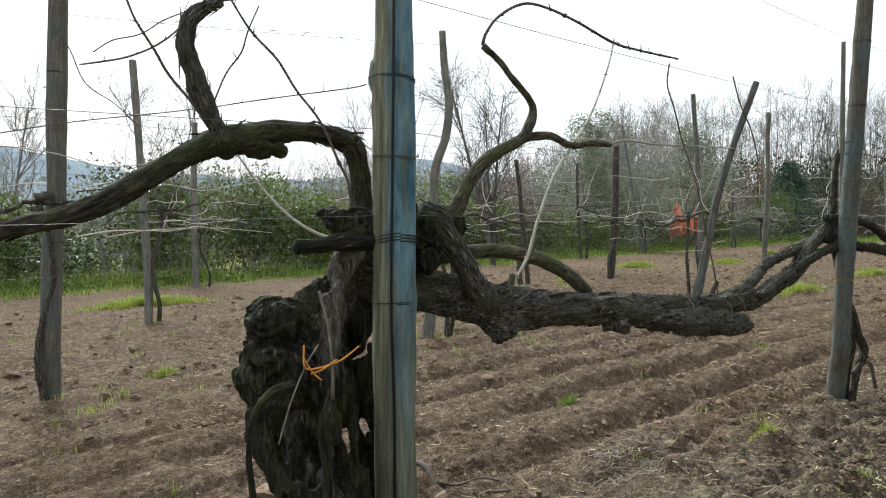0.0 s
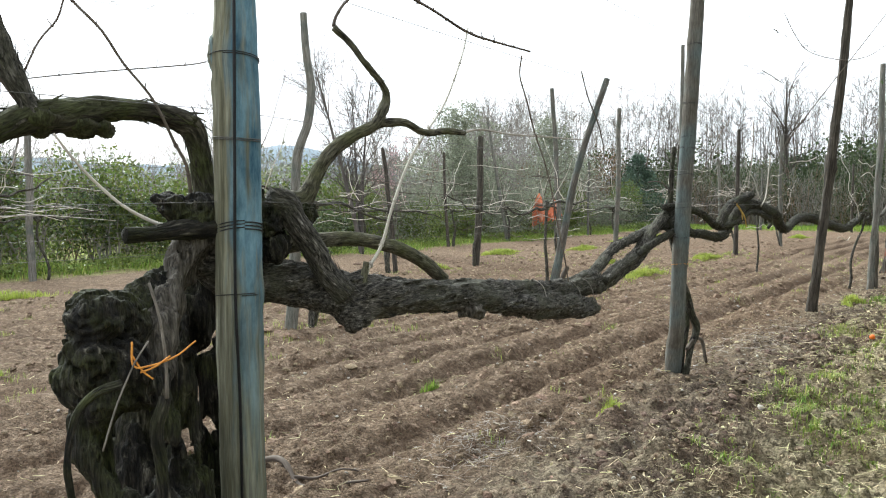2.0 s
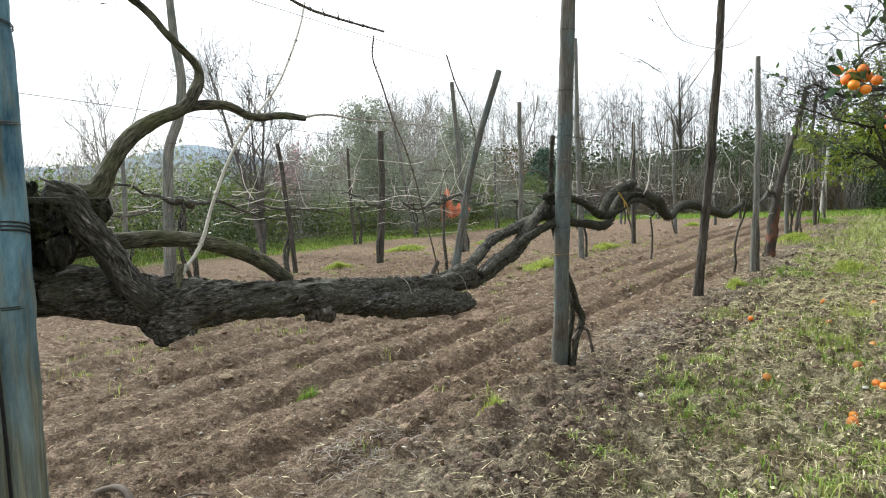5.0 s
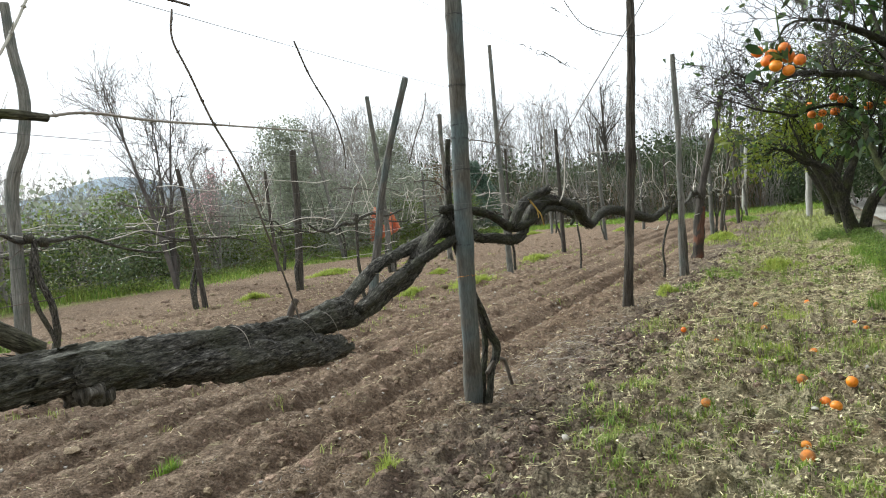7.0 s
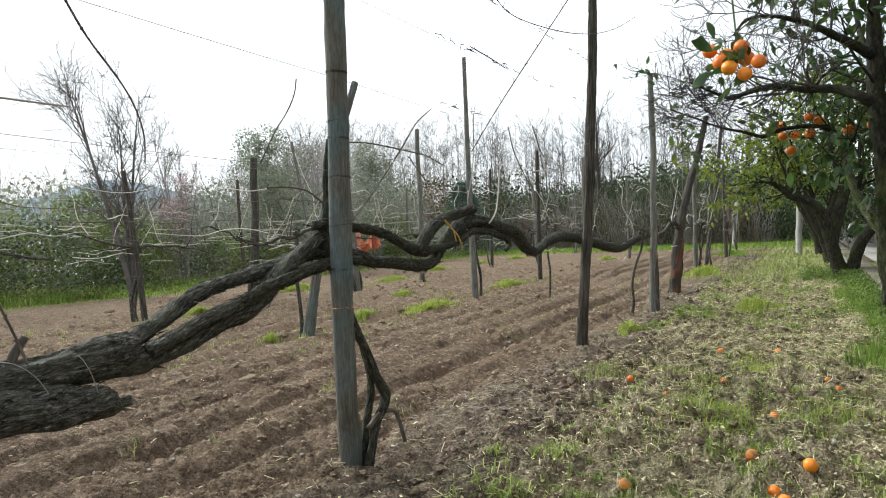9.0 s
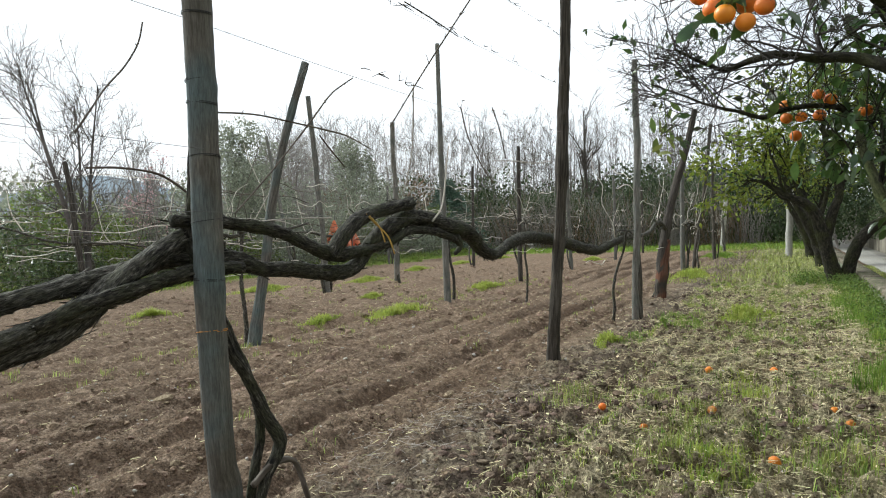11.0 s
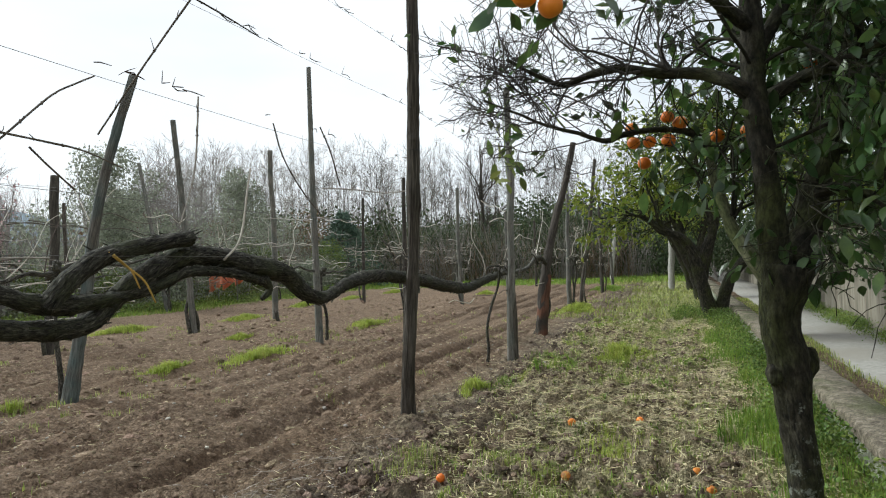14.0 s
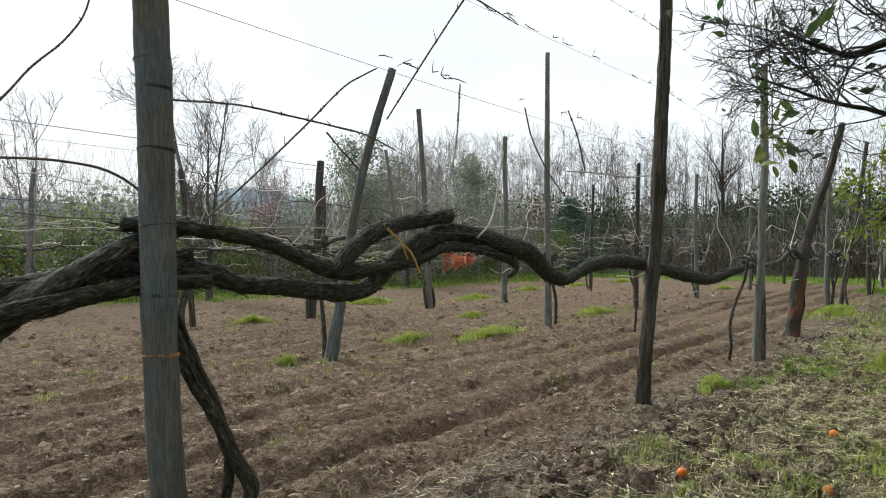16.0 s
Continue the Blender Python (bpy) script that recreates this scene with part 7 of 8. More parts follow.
# drooping leafy sprays round the forks
for c0, n, sp in (((6.75, 4.0, 2.45), 130, 0.2), ((7.0, 3.95, 2.0), 130, 0.2), ((6.58, 4.74, 1.86), 45, 0.11), ((6.62, 4.70, 1.76), 26, 0.10), ((6.85, 4.4, 2.1), 60, 0.2), ((7.15, 4.4, 2.75), 60, 0.22), ((7.0, 4.9, 2.35), 80, 0.2), ((6.75, 4.75, 2.5), 45, 0.2), ((6.35, 4.45, 3.12), 130, 0.16), ((6.65, 4.6, 3.15), 130, 0.17), ((6.1, 4.6, 3.08), 80, 0.15), ((6.0, 4.3, 3.1), 60, 0.15), ((6.5, 4.45, 2.5), 16, 0.15)):
    at = np.array(c0) + g.normal(0, 1, (n, 3)) * np.array([sp, sp, sp * 1.2])
    leaves_on(b, at, 0.095, g, None, 0.7, 0.5)
tagged(part("leaves", b, M_leaf, orange_tree, "glossy dark green leaves"), kind="stuff")
CLUSTERS = (
    ((4.93, 4.03, 2.24), 0.06, 0.041, ((4.915, 4.18, 2.335), (4.964, 4.01, 2.318), (4.859, 3.999, 2.198), (4.92, 3.955, 2.16), (4.985, 3.92, 2.22), (5.03, 4.04, 2.27), (4.97, 4.12, 2.30), (4.90, 4.09, 2.25))),
    ((6.471, 4.857, 2.023), 0.095, 0.036, ((6.391, 4.945, 2.083), (6.378, 4.926, 2.005), (6.456, 4.884, 2.009), (6.499, 4.798, 2.131), (6.569, 4.772, 2.099), (6.5, 4.796, 2.005), (6.449, 4.92, 1.899), (6.747, 4.675, 2.025))),
)
for c0, sp, r, placed in CLUSTERS:
    placed = [np.array(p) for p in placed]
    for k, p in enumerate(placed):
        o = part("orange", fruit(Build(), p, r * g.uniform(0.92, 1.08), k), M_orange, orange_tree, "ripe orange")
        part("stalk", tube(Build(), [(*(p + (0, 0, r * 0.8)), 0.0045), (*(p + (0.004, 0.003, r * 1.25)), 0.0025), (*(p + (0.0, 0.01, r * 1.9)), 0.002)], 6, 0.01), M_shrub, o, "short green stalk")
    lb = Build()
    at = np.array(c0) + g.normal(0, sp * 1.5, (30, 3)) + np.array([0, 0, 0.05])
    leaves_on(lb, at, 0.10, g, None, 0.6, 0.5)
    sticks(lb, np.array([[np.array(c0) + (0, 0, 0.35), np.array(c0) + (0.02, 0, 0.15), np.array(c0)]]), np.array([[0.006, 0.005, 0.003]]), 5)
    tagged(part("leaves", lb, M_leaf, orange_tree), kind="stuff")
for k, p in enumerate(((7.0, 4.3, 2.35), (6.75, 3.9, 1.95), (6.9, 4.6, 2.05), (7.3, 4.0, 2.6))):
    part("orange", fruit(Build(), p, 0.035, 40 + k), M_orange, orange_tree, "ripe orange")
# a sprig hanging in front of the far stake
lb = Build()
at = np.array((5.92, 5.46, 2.02)) + g.normal(0, 1, (34, 3)) * np.array([0.06, 0.06, 0.16])
leaves_on(lb, at, 0.095, g, None, 0.7, 0.4)
tube(lb, [(6.0, 5.05, 2.08, 0.006), (5.96, 5.25, 2.3, 0.005), (5.92, 5.44, 2.28, 0.004), (5.92, 5.46, 2.05, 0.003), (5.93, 5.46, 1.85, 0.002)], 5, 0.05)
tagged(part("leaf_sprig", lb, M_shrub, orange_tree, "hanging sprig of green leaves"), kind="stuff")


def fruit_tree(x, y, seed, label, limbs, leaf, second, crown, bark, nleaf=5, oranges=0, size=0.10):
    g = np.random.default_rng(seed)
    e = thing("orange_tree", (x, y, float(ground_at(x, y))), label, "orange tree", "orange trees by the wall")
    P, R = [], []
    tb = Build()
    for k, l in enumerate(limbs):
        l = np.array(l, float)
        tube(tb, l, 18, 0.06, 0.14, 0.008, seed + k, ridge_n=7)
        c = smoothline(l, 0.1)
        i = np.linspace(len(c) * 0.45, len(c) - 1, 6).round().astype(int)
        P.append(c[i, :3])
        R.append(c[i, 3])
    part("trunk", tb, bark, e)
    P, R = np.array(P), np.array(R)
    A1, B1 = sprout(P, R, 7, crown, 0.8, 0.35, 0.25, 6, 0.3, 1.0, 0.55, g)
    A2, B2 = sprout(A1, B1, 6, crown * 0.6, 0.8, 0.1, 0.3, 5, 0.2, 1.0, 0.6, g)
    A3, B3 = sprout(A2, B2, 5, crown * 0.35, 0.8, 0.0, 0.3, 4, 0.2, 1.0, 0.6, g)
    sb = Build()
    sticks(sb, A1, np.maximum(B1, 0.008), 5), sticks(sb, A2, np.maximum(B2, 0.005), 4), sticks(sb, A3, np.maximum(B3, 0.003), 3)
    tagged(part("branch_mass", sb, bark, e), kind="stuff")
    at, ax = twig_leaves(A3, B3, nleaf, g, 0.06)
    half = g.random(len(at)) < second
    # part of the crown takes the leaf colour with sunlight painted in
    for m, sel, nm in ((leaf, ~half, "leaves"), (M_sunlitleaf, half, "young_leaves")):
        if sel.any():
            lb = Build()
            foliage(lb, at[sel], size, g, ax[sel], 0.3, 0.5)
            tagged(part(nm, lb, m, e), kind="stuff")
    for k in range(oranges):
        part("orange", fruit(Build(), A3[g.integers(len(A3)), -1], 0.04, k), M_orange, e, "ripe orange")
    return e


def thinner(k, f):
    return [(x, y, z, r * f) for x, y, z, r in WOODY[k]]


fruit_tree(15.55, 10.9, 41, "old fruit tree with a forked dark trunk and leaves coloured yellowish as if sunlit", [thinner("t1_left", 0.43), thinner("t1_mid", 0.42), thinner("t1_right", 0.43)], M_leaf, 0.85, 1.75, M_otbark, 10, 3, 0.12)
for k, (u, v, s) in enumerate(((19.5, -3.0, 1.0), (25.5, -2.9, 1.1), (32.0, -3.0, 1.1))):
    x0, y0 = (float(a) for a in xy(u, v))
    limbs = []
    for j, (dx, dy) in enumerate(((-0.5, 0.4), (0.5, -0.1), (0.0, 0.5))):
        limbs.append([(x0, y0, -0.2, 0.16 * s), (x0 + dx * 0.2, y0 + dy * 0.2, 0.6, 0.13 * s), (x0 + dx * 0.7, y0 + dy * 0.7, 1.4, 0.10 * s), (x0 + dx * 1.3, y0 + dy * 1.3, 2.2, 0.07 * s), (x0 + dx * 1.6, y0 + dy * 1.6, 3.1, 0.05 * s)])
    fruit_tree(x0, y0, 50 + k, "fruit tree along the wall with leaves in a sunlit yellow-green tone", limbs, M_leaf, 0.75, 1.5 * s, M_otbark, 4, 0, 0.11)

# oranges fallen on the grass
FALLEN = ((7.29, 5.37), (5.93, 4.70), (4.18, 3.41), (4.77, 3.73), (5.12, 3.80), (7.12, 5.18), (5.07, 4.22), (5.12, 4.17), (4.16, 4.10), (4.64, 3.56), (3.96, 3.22), (6.82, 4.86), (7.35, 6.53), (7.87, 6.28), (5.71, 5.94), (5.82, 5.64), (6.43, 5.62))
for k, (x, y) in enumerate(FALLEN):
    bad = k in (6, 7, 8, 10, 11, 15, 16)
    r = (0.034 if k < 13 else 0.03) * (1 + 0.1 * math.sin(k * 2.1))
    z = float(ground_at(x, y))
    at = (x, y, z + r * 0.62)
    ob = single("fallen_orange", fruit(Build(), at, r, 60 + k), M_rotorange if bad else M_orange, "bruised fading orange lying on the littered grass" if bad else "bright ripe orange fallen on the littered grass", "orange", "fallen oranges", at=at)
    ob.rotation_euler = (k * 0.7, k * 1.1, 0)


# ---- hedge, shrubs and bare wood round the field ----
def clump(b, at, size, n, leaf, gen, flat=0.8):
    """Leaves in an uneven mass: small clusters spread through a lumpy volume, denser to the outside."""
    at, size = np.asarray(at, float), np.asarray(size, float)
    d = gen.normal(size=(n, 3))
    d /= np.linalg.norm(d, axis=1)[:, None]
    r = gen.uniform(0.45, 1.0, n) ** 0.6
    r *= 1 + 0.35 * fbm(d * 1.8 + at * 0.7, 3, int(abs(at.sum() * 10)) % 50)
    p = at + d * r[:, None] * size
    p = p[p[:, 2] > 0.02]
    return foliage(b, p, leaf, gen, None, 0.1, 0.6, plain=True)


g = np.random.default_rng(77)


def shrub(u, v, rad, hgt, material, name, label, n, leaf, kind_group="shrubs of the hedge", lobes=5):
    x, y = (float(a) for a in xy(u, v))
    b = Build()
    for k in range(lobes):
        ox, oy = g.normal(0, rad * 0.4, 2)
        hz = hgt * (g.uniform(0.35, 0.72) if lobes == 5 else 0.2 + 0.72 * (k + g.random()) / lobes)
        if lobes == 5:
            rx, ry, rz = rad * g.uniform(0.6, 1.0), rad * g.uniform(0.6, 1.0), min(hz, hgt - hz) * 1.15 + 0.1
        else:
            slim = 1.15 - 0.75 * hz / hgt
            ox, oy, rx, ry, rz = ox * slim * 1.5, oy * slim * 1.5, rad * 0.5 * slim + 0.2, rad * 0.5 * slim + 0.2, rad * 0.42
        clump(b, (x + ox, y + oy, hz), (rx, ry, rz), n // lobes, leaf, g)
    e = thing(name, (x, y, 0), label, "shrub", kind_group)
    tagged(part("leaves", b, material, e), kind="stuff")
    s = Build()
    a = g.uniform(0, 6.28, 6)
    foot = np.stack([x + 0.2 * np.cos(a), y + 0.2 * np.sin(a), a * 0 - 0.05], 1)
    top = np.stack([x + rad * 0.6 * np.cos(a), y + rad * 0.6 * np.sin(a), hgt * g.uniform(0.6, 0.9, 6)], 1)
    t = np.linspace(0, 1, 5)[None, :, None]
    P = foot[:, None] * (1 - t) + top[:, None] * t + g.normal(0, 0.06, (6, 5, 3))
    sticks(s, P, np.linspace(0.035, 0.008, 5)[None].repeat(6, 0), 5)
    tagged(part("stem_mass", s, M_twig, e), kind="stuff")
    return e


# long hedge on the field's far side, darker below, leafy shrubs above
for k, u in enumerate(np.arange(-16, 42, 1.9)):
    hv = 2.3 + 0.55 * math.sin(k * 1.7) + g.uniform(-0.3, 0.4)
    look_of = (M_shrub, "light green leafy shrub at the field's edge") if k % 3 == 0 or (u > 4 and k % 6 == 5) else (M_olive, "grey-green brushy shrub at the field's edge") if u > 11 and (k % 3 == 1 or k % 6 == 2) else (M_hedge, "dense dark green evergreen shrub at the field's edge")
    shrub(u + g.uniform(-0.4, 0.4), 17.6 + 0.5 * math.sin(k * 0.9), 1.35, hv * (0.82 if 5.0 < u < 9.5 else 1.0) - 0.35 * (u > 9), look_of[0], "hedge_shrub", look_of[1], 3300, 0.11)
for k, (u, v, rd, h, mt, lb) in enumerate(((3.0, 18.2, 1.0, 3.0, M_shrub, "tall loose leafy shrub above the hedge"), (5.2, 18.0, 1.1, 2.5, M_shrub, "loose leafy shrub above the hedge"), (0.2, 18.4, 1.0, 2.9, M_shrub, "tall yellowish leafy shrub above the hedge"), (11.5, 18.6, 1.3, 3.2, M_shrub, "bright green bush behind the hedge"), (-5.5, 18.4, 1.6, 2.9, M_hedge, "dark bush in the hedge"))):
    shrub(u, v, rd, h, mt, "tall_shrub", lb, 2400, 0.13)
for k, (u, v, rd, h) in enumerate(((18.6, 17.6, 1.7, 6.2), (28.0, 18.4, 2.0, 6.6), (21.5, 19.5, 1.4, 5.0))):
    shrub(u, v, rd, h, M_olive, "olive_tree", "grey-green olive-like tree with soft dense leaves", 12000, 0.11, lobes=22)
for k, u in enumerate(np.arange(22, 40, 3.1)):
    shrub(u, 20.5 + g.uniform(-1, 1), 1.7, 4.2 + g.uniform(-0.5, 0.9), M_rust if k % 2 else M_olive, "thicket_shrub", "dry brownish thicket behind the hedge" if k % 2 else "grey-green thicket behind the hedge", 1500, 0.14)
for k, v in enumerate(np.arange(-1.5, 18, 2.1)):
    h = 3.2 + 0.5 * math.sin(k * 2.1)
    shrub(42.5 + g.uniform(-0.8, 0.8), v, 1.6, h, M_darkhedge, "hedge_shrub", "dark evergreen shrub at the end of the field", 2200, 0.16)
for k, (u, v, rd, h) in enumerate(((41, -3.2, 2.2, 4.2), (45, -1.0, 2.4, 4.6), (38.5, -4.6, 1.8, 3.6), (48, 2.5, 2.6, 4.8), (47, 8, 2.4, 4.4), (44.5, 2.2, 2.0, 4.2), (45, 5.2, 2.1, 4.4), (45, 11.5, 2.1, 4.2), (44.5, 14.5, 2.0, 3.9), (43.5, -1.6, 1.9, 4.0))):
    shrub(u, v, rd, h, M_darkhedge, "evergreen_bush", "large dark evergreen bush beyond the grass", 3000, 0.17)


def conifer(u, v, hgt, label):
    x, y = (float(a) for a in xy(u, v))
    e = thing("conifer", (x, y, 0), label, "conifer")
    part("trunk", tube(Build(), [(x, y, -0.1, 0.14), (x, y, hgt * 0.5, 0.09), (x, y, hgt * 0.97, 0.02)], 8, 0.4), M_darkpost, e)
    b = Build()
    for z in np.arange(0.5, hgt, 0.16):
        R = (hgt - z) * 0.75 + 0.3
        for k in range(8):
            a = g.uniform(0, 6.28)
            n = 60
            r = g.uniform(0.1, 1, n) * R
            p = np.stack([x + r * math.cos(a) + g.normal(0, 0.07, n), y + r * math.sin(a) + g.normal(0, 0.07, n), z - 0.25 * r + g.normal(0, 0.12, n)], 1)
            aim = np.tile((math.cos(a), math.sin(a), -0.2), (n, 1))
            foliage(b, p, 0.17, g, aim, 0.1, 0.3, plain=True)
    tagged(part("needles", b, M_conifer, e), kind="stuff")


conifer(37.5, 17.6, 4.7, "dark blue-green conifer standing in front of the bare wood")
conifer(-6.0, 22.0, 4.6, "dark conifer behind the hedge")


def bare_tree(x, y, hgt, seed, name, label, stems=1, spread=0.16, material=None, n1=9, n2=6, n3=4, r=0.09, lean=(0, 0), pink=0, lift=0.35):
    gg = np.random.default_rng(seed)
    e = thing(name, (x, y, float(ground_at(x, y))), label, "tree", "bare trees")
    K = 8
    P = np.zeros((stems, K, 3))
    R = np.zeros((stems, K))
    for k in range(stems):
        a = gg.uniform(0, 6.28)
        t = np.linspace(0, 1, K)
        w = np.cumsum(gg.normal(0, 0.05, (K, 2)), 0) * hgt * 0.12
        P[k, :, 0] = x + lean[0] * t + spread * hgt * math.cos(a) * t ** 1.3 + w[:, 0] * t
        P[k, :, 1] = y + lean[1] * t + spread * hgt * math.sin(a) * t ** 1.3 + w[:, 1] * t
        P[k, :, 2] = -0.1 + t * hgt * (1 if k == 0 else gg.uniform(0.75, 1.0))
        R[k] = r * (1 - 0.85 * t) * (1 if k == 0 else 0.8)
    b = Build()
    sticks(b, P, R, 8)
    part("trunk", b, material or M_twig, e)
    P1, R1 = sprout(P, R, n1, hgt * 0.34, 0.75, lift, 0.16, 6, 0.22, 1.0, 0.55, gg)
    P2, R2 = sprout(P1, R1, n2, hgt * 0.17, 0.7, lift * 0.7, 0.2, 5, 0.2, 1.0, 0.6, gg)
    P3, R3 = sprout(P2, R2, n3, hgt * 0.085, 0.7, lift * 0.5, 0.2, 4, 0.2, 1.0, 0.6, gg)
    b = Build()
    each("branch", P1, np.maximum(R1, 0.010), 4, material or M_twig, e)
    sticks(b, P2, np.maximum(R2, 0.006), 3), sticks(b, P3, np.maximum(R3, 0.004), 3)
    tagged(part("twig_mass", b, material or M_twig, e), kind="stuff")
    if pink:
        at, ax = twig_leaves(P3, R3, pink, gg, 0.05)
        tagged(part("blossom", foliage(Build(), at, 0.065, gg, None, 0, 0.9), M_blossom, e, "pale pink blossom"), kind="stuff")
    return e


bare_tree(1.67, 22.1, 6.0, 1, "bare_tree", "slender bare grey tree with fine spreading branches", 4, 0.16, M_greytree, 11, 7, 5, 0.085, (-0.5, 0.1), lift=0.16)
bare_tree(-2.5, 21.3, 4.6, 2, "bare_tree", "small bare tree by the hedge", 2, 0.14, None, 9, 6, 4, 0.06)
bare_tree(-8.0, 19.5, 5.0, 3, "bare_tree", "small bare tree by the hedge", 3, 0.2, None, 9, 6, 4, 0.06)
bare_tree(-11.0, 17.0, 4.6, 4, "bare_tree", "small bare tree by the hedge", 2, 0.2, None, 9, 6, 4, 0.06)
bare_tree(3.4, 27.6, 3.5, 5, "blossom_tree", "small peach tree with pale pink blossom", 3, 0.22, None, 7, 5, 4, 0.05, (0, 0), 2)
bare_tree(*(float(a) for a in xy(45, 10.4)), 9.6, 6, "bare_tree", "tall bare tree with a dark ivy-clad trunk", 1, 0.05, M_darkpost, 16, 6, 4, 0.22)
bare_tree(*(float(a) for a in xy(15.5, 19.0)), 5.4, 7, "bare_tree", "brushy bare tree behind the hedge", 4, 0.22, None, 9, 6, 5, 0.06)
bare_tree(*(float(a) for a in xy(24.5, 19.5)), 6.5, 8, "bare_tree", "brushy bare tree behind the hedge", 4, 0.2, None, 9, 6, 5, 0.07)


def far_wood():
    """The thicket of slender bare trees that closes the view: one mass of trunks and twigs."""
    gg = np.random.default_rng(5)
    spots = []
    while len(spots) < 430:
        u, v = gg.uniform(-14, 85), gg.uniform(-2, 62)
        if v > 21.5 or u > 46:
            tx, ty = xy(u, v)
            bearing = math.degrees(math.atan2(float(tx) - 1.0, float(ty) - 1.0))
            lo = 0.05 + 0.95 * float(sm(bearing, 5.0, 14.0))
            if v < 21.5 and v < 1:
                continue
            if gg.random() < lo:
                spots.append((u, v))
    spots = np.array(spots)
    x, y = xy(spots[:, 0], spots[:, 1])
    N, K = len(spots), 7
    turn = np.degrees(np.arctan2(x - 1.0, y - 1.0))
    far = np.hypot(x, y)
    hg = gg.uniform(0.75, 1.1, N) * (2.0 + far * (0.075 + 0.075 * sm(turn, 3.0, 20.0)))
    t = np.linspace(0, 1, K)
    w = np.cumsum(gg.normal(0, 0.18, (N, K, 2)), 1)
    P = np.zeros((N, K, 3))
    P[..., 0] = x[:, None] + w[..., 0] * t
    P[..., 1] = y[:, None] + w[..., 1] * t
    P[..., 2] = hg[:, None] * t - 0.2
    R = (0.055 * gg.uniform(0.5, 1.3, N))[:, None] * (1 - 0.88 * t)
    P1, R1 = sprout(P, R, 13, 2.3, 0.8, 0.25, 0.2, 4, 0.12, 0.97, 0.5, gg)
    P2, R2 = sprout(P1, R1, 6, 1.2, 0.75, 0.2, 0.22, 3, 0.1, 1.0, 0.6, gg)
    b = Build()
    dark = (spots[:, 0] > 40) & (spots[:, 1] < 26)
    for pick, material, label in ((~dark, M_twig, "dense wood of slender leafless grey trees behind the field"), (dark, M_greytree, "darker leafless wood beyond the end of the field")):
        b = Build()
        sticks(b, P[pick], R[pick], 6)
        one, two = np.repeat(pick, len(P1) // N), np.repeat(pick, len(P2) // N)
        sticks(b, P1[one], np.maximum(R1[one], 0.011), 3)
        sticks(b, P2[two], np.maximum(R2[two], 0.0095), 3)
        single("bare_wood", b, material, label, "woodland", kind="stuff")


far_wood()


def bare_brush():
    """Leafless bushes of fine upright shoots in front of the wood."""
    gg = np.random.default_rng(15)
    for material, n, seed_label in ((M_twig, 190, "grey leafless brushwood of fine upright shoots"), (M_rust, 70, "reddish brown leafless brushwood")):
        u = np.concatenate([gg.uniform(-14, 46, n), gg.uniform(39.8, 41.5, n // 3), gg.uniform(2, 60, n)])
        v = np.concatenate([gg.uniform(18.8, 25, n), gg.uniform(-1, 17.5, n // 3), gg.uniform(25, 40, n)])
        tall = gg.uniform(1.5, 3.6, len(u)) + 0.03 * np.maximum(u, 0) + 2.4 * (v > 25)
        per = 17
        x, y = xy(np.repeat(u, per) + gg.normal(0, 0.3, len(u) * per), np.repeat(v, per) + gg.normal(0, 0.3, len(u) * per))
        N = len(x)
        h = np.repeat(tall, per) * gg.uniform(0.55, 1.05, N)
        out = gg.normal(0, 0.3, (N, 2)) * h[:, None]
        t = np.array([0, 0.5, 1.0])
        P = np.stack([x[:, None] + out[:, :1] * t ** 1.4 + gg.normal(0, 0.1, (N, 3)), y[:, None] + out[:, 1:] * t ** 1.4 + gg.normal(0, 0.1, (N, 3)), h[:, None] * t - 0.05], -1)
        R = np.linspace(0.012, 0.004, 3)[None].repeat(N, 0)
        single("brushwood", sticks(Build(), P, R, 3), material, seed_label, "brushwood", kind="stuff")


bare_brush()


def thicket():
    """Scrub and ivy under the bare wood, and the wooded slope behind it."""
    gg = np.random.default_rng(6)
    b = Build()
    for k in range(150):
        u, v = gg.uniform(-16, 75), gg.uniform(21.5, 40)
        x, y = (float(a) for a in xy(u, v))
        clump(b, (x, y, gg.uniform(0.6, 2.0 + 1.6 * float(sm(u, 0, 14)))), (2.2, 2.2, 1.6), 240, 0.28, gg)
    single("scrub", b, M_olive, "grey-green scrub and brambles under the bare wood", "scrub", kind="stuff")
    b = Build()
    for k in range(250):
        u, v = gg.uniform(45, 75), gg.uniform(-6, 30)
        x, y = (float(a) for a in xy(u, v))
        clump(b, (x, y, gg.uniform(0.6, 4.6)), (2.4, 2.4, 1.8), 260, 0.3, gg)
    single("scrub", b, M_darkhedge, "dark ivy and evergreen scrub beyond the field's end", "scrub", kind="stuff")


thicket()


